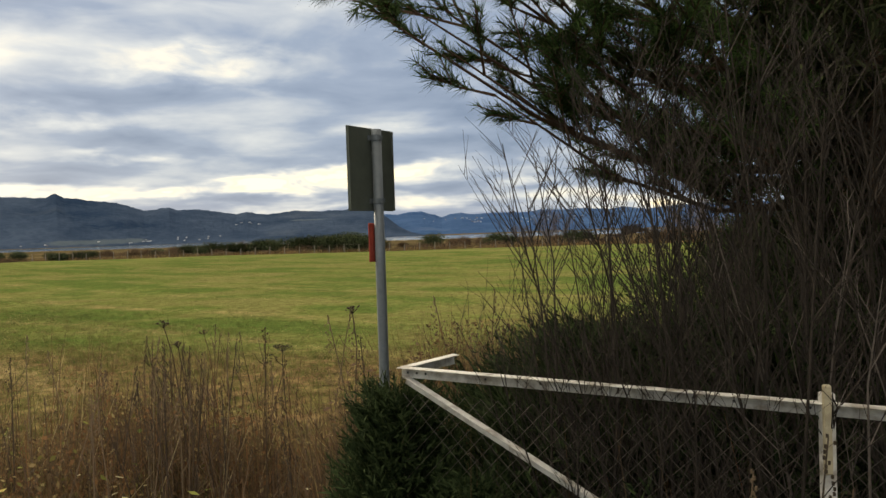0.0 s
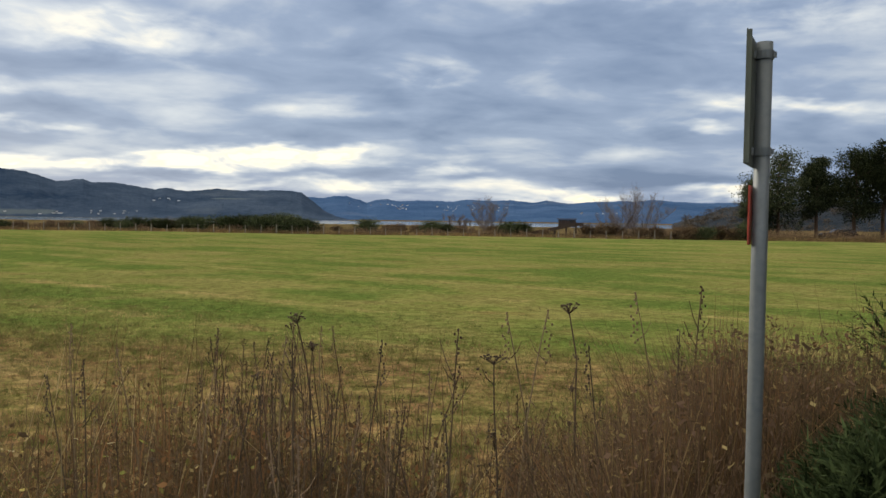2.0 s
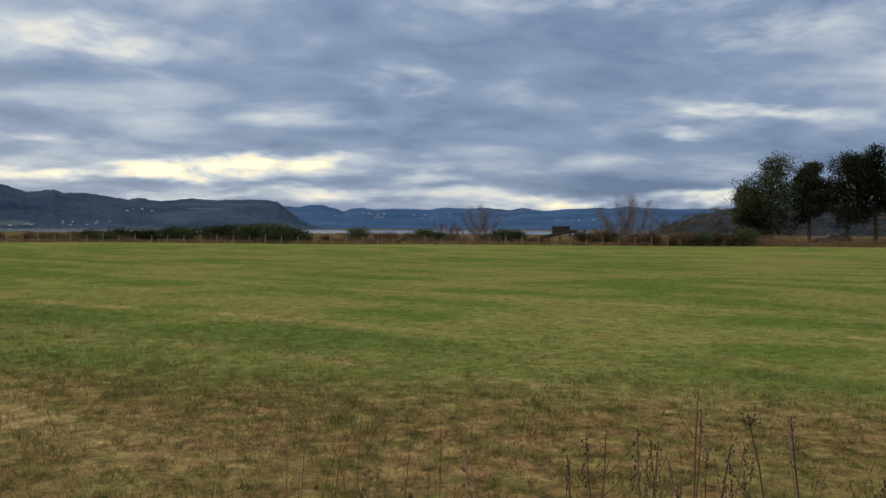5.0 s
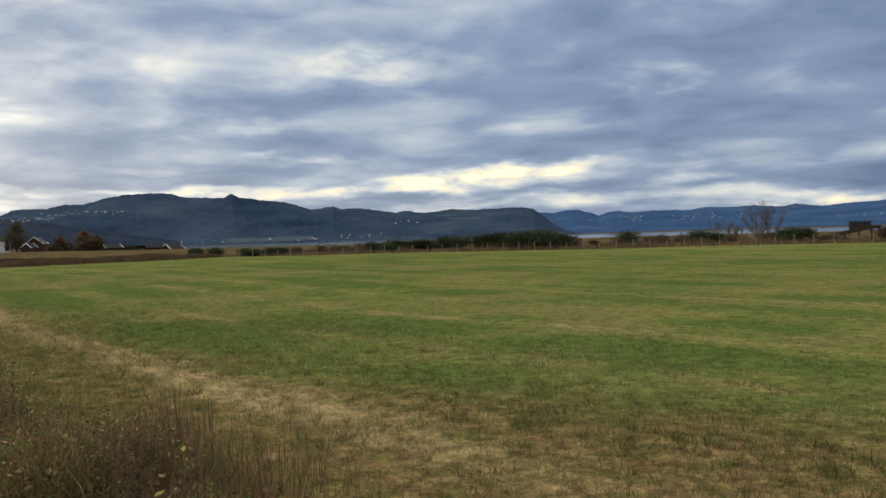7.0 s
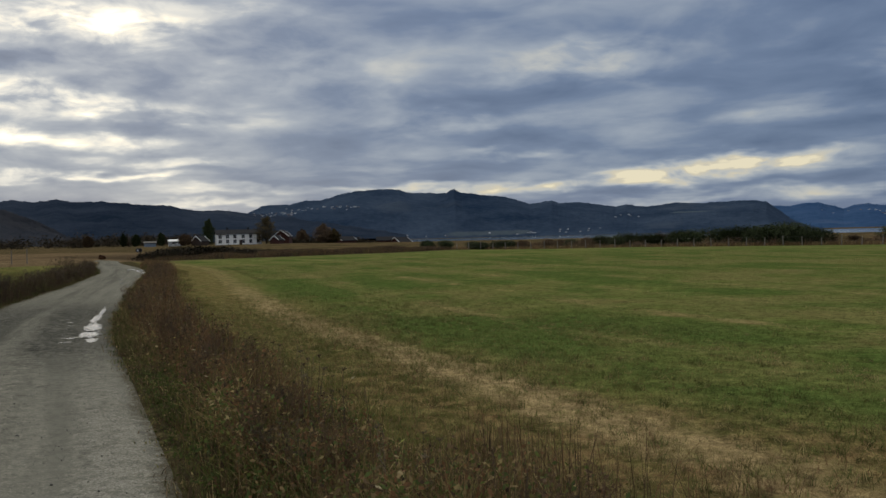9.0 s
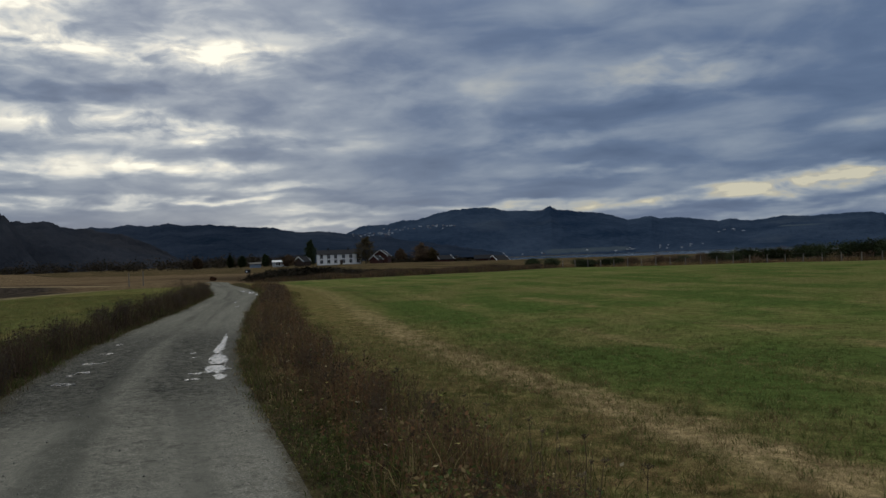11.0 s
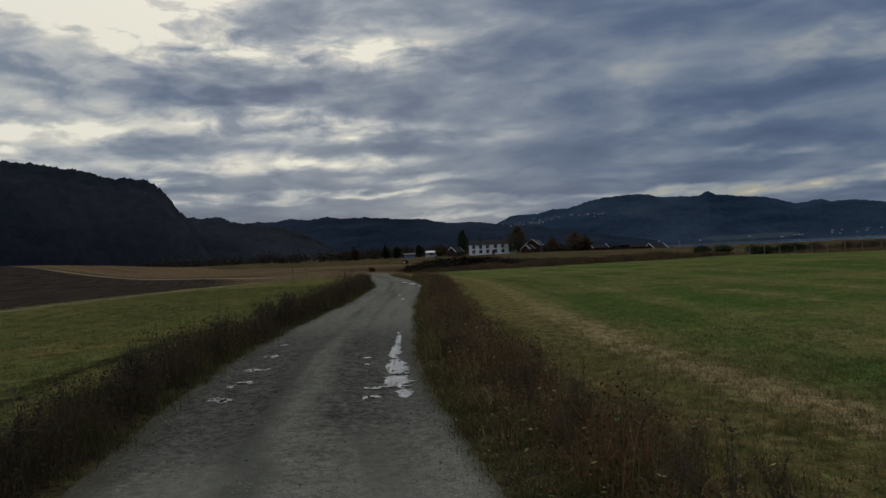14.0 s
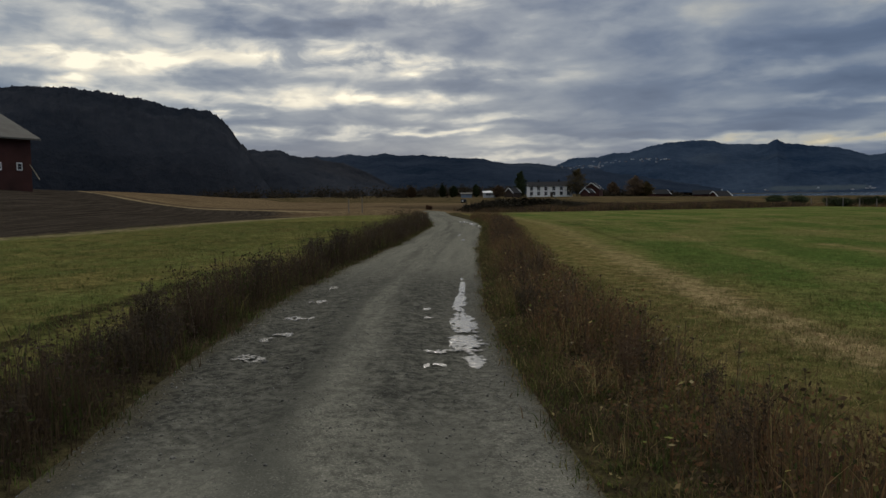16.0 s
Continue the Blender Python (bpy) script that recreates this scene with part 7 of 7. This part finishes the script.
gable_house("red_shed", 31.9, 390, 40, 9, 5.5, 1.7, 1.8, RED_BOARD, DARK_ROOF, "low dark red shed with white gable boards", trim=WHITE_BOARD, category="shed")
gable_house("red_boathouse", 29.0, 385, 0, 8.5, 5, 2.4, 1.6, RED_BOARD, DARK_ROOF, "red boathouse with a dark roof by the fjord", category="boathouse")
gable_house("red_boathouse", 27.9, 385, 50, 9, 5.4, 1.9, 2.1, RED_BOARD, DARK_ROOF, "dark red boathouse with white gable boards", trim=WHITE_BOARD, category="boathouse")
gable_house("dark_shed", 42.0, 372, 55, 6, 5, 2.0, 2.2, DARK_WOOD, DARK_ROOF, "dark wooden outhouse with white gable boards", trim=WHITE_BOARD, category="shed")
gable_house("blue_shed", 45.3, 380, 0, 5, 4, 1.7, 0.6, material("blue_grey_boards", (0.12, 0.17, 0.24), (0.2, 0.25, 0.32), 2, 0.8, 0.2), GREY_ROOF, "low blue-grey shed at the farm", category="shed")
gable_house("pale_shed", 43.6, 375, 5, 6.5, 4, 2.2, 0.7, material("pale_grey_boards", (0.3, 0.33, 0.35), (0.42, 0.44, 0.45), 2, 0.8, 0.2), WHITE_BOARD, "pale grey farm shed with a white roof edge", [(-1, 1.6, 2.2, 1.4)], category="shed")
gable_house("cabin", -41.7, 478, 25, 12, 7, 2.6, 1.6, PALE_WOOD, GREY_ROOF, "pale cabin with a grey sheet roof on the slope", eye=PINE_EYE, z=3.6)
# the large barn on the rise
gable_house("big_red_barn", 81.6, 93, 30, 20, 14, 5.1, 3.4, RED_BOARD, GREY_ROOF, "large red wooden barn with a grey sheet-metal roof", [(8.6 - 2.3 * k, 2.1, 0.42, 0.6) for k in range(7)], eye=FARM_EYE, z=2.85, over=0.7, category="barn")
s = Soup()
s.tube([(9.75, -7.12, 2.3), (10.6, -7.35, 0.8)], [0.05, 0.05], 6)
big = bpy.data.objects["big_red_barn"]
part("strut", s, PALE_WOOD, big, "pale slanting wooden strut")


def farm_tree(seed, h, wide, slim):
    r = random.Random(seed)
    tr, s = Soup(), Soup()
    tr.tube([(0, 0, -0.3), (0, 0, h * 0.5), (0.1, 0, h * 0.9)], [0.25, 0.16, 0.05], 7)
    for k in range(14):
        t = k / 13
        ww = wide * 0.5 * (math.sin(math.pi * (0.2 + 0.72 * t)) ** slim)
        a = k * 2.4
        p = (math.cos(a) * ww * 0.45, math.sin(a) * ww * 0.45, h * (0.14 + 0.8 * t))
        tr.tube([(0, 0, p[2] - h * 0.08), p], [0.08, 0.03], 4)
        clump_crown(s, r, p, (ww * 0.62, ww * 0.62, h * 0.12), 620, 0.26)
    return tr, s


for seed, az_deg, dist, h, wide, mat, label in ((1, 41.45, 386, 11.8, 7.0, FAR_LEAF, "dark narrow tree beside the farmhouse"), (2, 37.5, 374, 12.4, 11.5, GOLD_LEAF, "tall autumn tree with sparse brownish yellow leaves"),
                                                (3, 33.5, 372, 8.8, 10.5, BROWN_LEAF, "round dark brown autumn tree near the farm"), (4, 32.75, 374, 6.5, 7.5, GOLD_LEAF, "autumn tree with brownish leaves"), (5, 35.0, 420, 7.0, 7.0, BROWN_LEAF, "leafless brown tree"),
                                                (6, 43.0, 366, 5.0, 7.0, BROWN_LEAF, "leafless brown thicket tree"), (7, 46.2, 420, 6.0, 5.0, FAR_LEAF, "dark spruce"), (8, 47.0, 425, 6.5, 4.0, FAR_LEAF, "dark spruce"), (9, 49.2, 430, 6.0, 6.0, BROWN_LEAF, "brown autumn tree"),
                                                (10, 44.6, 425, 6.6, 4.2, FAR_LEAF, "dark spruce")):
    tr, s = farm_tree(seed, h, wide, 0.8)
    x_, y_ = spot(az_deg, dist, FARM_EYE)
    set_shrub("farm_tree", [("trunk", tr, BARK), ("crown", s, mat)], [(x_, y_, seed * 33, 1.0)], label + " at the farm" if "farm" not in label else label, "tree", "trees round the farm")

# a belt of low wood and scrub behind the farm
s = Soup()
r = random.Random(77)
for k in range(330):
    az_deg = r.choice((r.uniform(42.2, 62), r.uniform(42.2, 52), r.uniform(42.2, 64), r.uniform(29, 36.4), r.uniform(20, 36)))
    x_, y_ = spot(az_deg, r.uniform(405, 470) if az_deg < 42 else r.uniform(430, 620), FARM_EYE)
    hh = r.uniform(1.6, 4.6) * (0.6 if az_deg < 29 else 1.0) if az_deg < 42 else r.uniform(3.0, 8.0)
    z0 = float(height(x_, y_))
    s.tube([(x_, y_, z0 - 0.3), (x_, y_, z0 + hh * 0.6)], [0.15, 0.06], 5)
    clump_crown(s, r, (x_, y_, z0 + hh * 0.5), (hh * r.uniform(0.6, 1.2), hh * 0.8, hh * 0.55), 110, 0.55)
tagged(part("farm_woods", s, leafy("dark_mixed_wood", False, (0.018, 0.02, 0.014), (0.06, 0.045, 0.03), 0.1)), "belt of dark low trees and scrub behind the farm", "trees", kind="stuff")

# thicket along the field's end: tall dead grass and scrub
n = 6000
t_ = RNG.uniform(0, 1, n)
ex, ey = -60 + 13 * t_, 61 + 26 * t_
x, y = ex + RNG.normal(0, 1.6, n), ey + RNG.normal(0, 1.0, n)
tagged(part("dead_grass_strip", blades("dead_grass_strip", x, y, 10, 0.42 + 0.2 * wob(x, y, 3), 0.35, 0.03, 0.3, palette(n, (5, (0.06, 0.045, 0.032)), (4, UMBER), (2, RUST), (1, OLIVE)), lean=0.7, segs=2), GRASS), "strip of tall dead brown grass at the field's end", "grass", kind="stuff")
bushes("thicket_bush", 31, 6.5, 1.15, [(44.6, 72, 0.7), (43.4, 72, 0.95), (42.2, 73, 1.1), (41.0, 74, 1.15), (39.8, 75, 1.05), (38.6, 76, 0.85), (37.4, 78, 0.75), (36.2, 80, 0.65), (34.8, 82, 0.6)], leafy("dark_thicket_leaves", False, (0.012, 0.012, 0.008), (0.04, 0.032, 0.02), 0.05), "low dark leafless thicket at the field's end", "thicket at the field's end", 2600, 0.12, FARM_EYE)
bushes("juniper_bush", 32, 3.2, 1.6, [(24.6, 92, 0.9), (23.3, 93, 0.95), (20.5, 96, 0.8), (18.5, 98, 0.9)], FAR_LEAF, "dark green juniper bush beside the field fence", FIELD_SIDE, eye=FARM_EYE)
bushes("rust_bush", 33, 0.8, 0.55, [(48.0, 80, 1.0)], leafy("rusty_leaves", False, (0.05, 0.024, 0.015), (0.11, 0.055, 0.032), 0.2), "small rust-red bush beside the road", "thicket at the field's end", 900, 0.07, FARM_EYE)
# rough grass beyond the fence
n = 9000
x = RNG.uniform(-60, 75, n)
y = 93.5 - 0.14 * x + np.abs(RNG.normal(0, 4, n))
tagged(part("rough_grass", blades("rough_grass", x, y, 7, 0.4, 0.4, 0.035, 0.3, palette(n, (2, TAN), (1, STRAW), (4, UMBER), (4, RUST), (1, OLIVE)), lean=0.4), GRASS), "rough dry grass beyond the field fence", "grass", kind="stuff")

# low brown scrub between the bushes by the shore
s = Soup()
r = random.Random(55)
for k in range(230):
    x_ = r.uniform(-46, 68)
    y_ = 95.5 - 0.14 * x_ + r.uniform(0, 7)
    hh = r.uniform(0.55, 1.45) * (1.25 if x_ > 24 else 0.75)
    clump_crown(s, r, (x_, y_, float(height(x_, y_)) + hh * 0.42), (hh * r.uniform(0.9, 1.9), hh, hh * 0.55), 300, 0.09)
tagged(part("shore_scrub", s, BROWN_LEAF), "low rusty brown scrub along the shore", "scrub", kind="stuff")
# woods on the slope by the fjord
s = Soup()
for k in range(170):
    a_ = r.uniform(-40, -23.2)
    t_ = r.uniform(0.02, 1.0)
    crest_ = float(np.interp(a_, [-41, -36, -30, -27.6, -26.2, -25, -24, -22.5], [1.75, 1.45, 1.35, 1.35, 1.1, 0.7, 0.35, -0.1]))
    zt = math.tan(radians(crest_)) * 640 + 1.55
    z0 = -6 + (zt + 6) * t_ ** 0.9 * (1.25 - 0.25 * t_)
    d_ = 420 + 220 * t_
    hh = r.uniform(2.0, 4.5)
    clump_crown(s, r, (-math.sin(radians(a_)) * d_, math.cos(radians(a_)) * d_, z0 + hh * 0.3 + 1.2), (hh * r.uniform(0.8, 1.6), hh, hh * 0.6), 130, 0.5)
tagged(part("slope_woods", s, leafy("slope_mixed_wood", False, (0.022, 0.027, 0.026), (0.075, 0.058, 0.045), 0.1)), "patchy brown and green woods on the slope", "trees", kind="stuff")

# posts, a post box and a sign by the road
for az_deg, dist, h in ((53.7, 74, 1.3), (52.75, 74, 1.4)):
    x_, y_ = spot(az_deg, dist, FARM_EYE)
    s = Soup()
    s.tube([(0, 0, -0.3), (0, 0, h * 0.6), (0.02, 0, h)], [0.045, 0.042, 0.04], 8)
    ob = part("wooden_post", s, POST_WOOD)
    ob.matrix_basis = pose(x_, y_, float(height(x_, y_)))
    tagged(ob, "grey wooden post standing in the field's edge", "post", "posts in the field")
x_, y_ = spot(45.5, 80, FARM_EYE)
top = base("post_box", pose(x_, y_, float(height(x_, y_)), 0, 0, 40), "black post box with a white label on a post", "post box")
s = Soup()
s.tube([(0, 0, -0.2), (0, 0, 0.75)], [0.04, 0.04], 6)
part("post", s, POST_WOOD, top)
s = Soup()
s.box((0, 0, 0.92), (0.55, 0.4, 0.36), bevel=0.04)
bx = part("box", s, BLACK_PAINT, top)
s = Soup()
s.box((-0.1, -0.205, 0.9), (0.16, 0.012, 0.12))
part("label_plate", s, WHITE_BOARD, bx)

village("village_on_slope", [(37.2, 1.75, 1.5, 0.15, 34, 2560), (34.2, 2.1, 2.2, 0.1, 20, 2620), (32.6, 2.22, 1.4, 0.05, 22, 2640), (43.5, 1.35, 2.5, 0.12, 14, 2300), (43, 1.0, 4, 0.3, 16, 2300), (24, 0.05, 9, 0.1, 22, 2260), (17, 0.1, 3, 0.15, 16, 2300), (12.5, 1.0, 1.2, 0.2, 8, 2650), (50, 0.9, 3, 0.25, 10, 1900)],
        "scattered white houses on the wooded slope")
village("village_across", [(-2.0, 0.75, 2.2, 0.35, 26, 3100), (-7.5, 0.5, 4.0, 0.4, 40, 2950), (-9, 0.85, 3, 0.2, 20, 3300), (-17, 0.4, 2.0, 0.3, 10, 2800)], "white houses of a far village across the fjord")
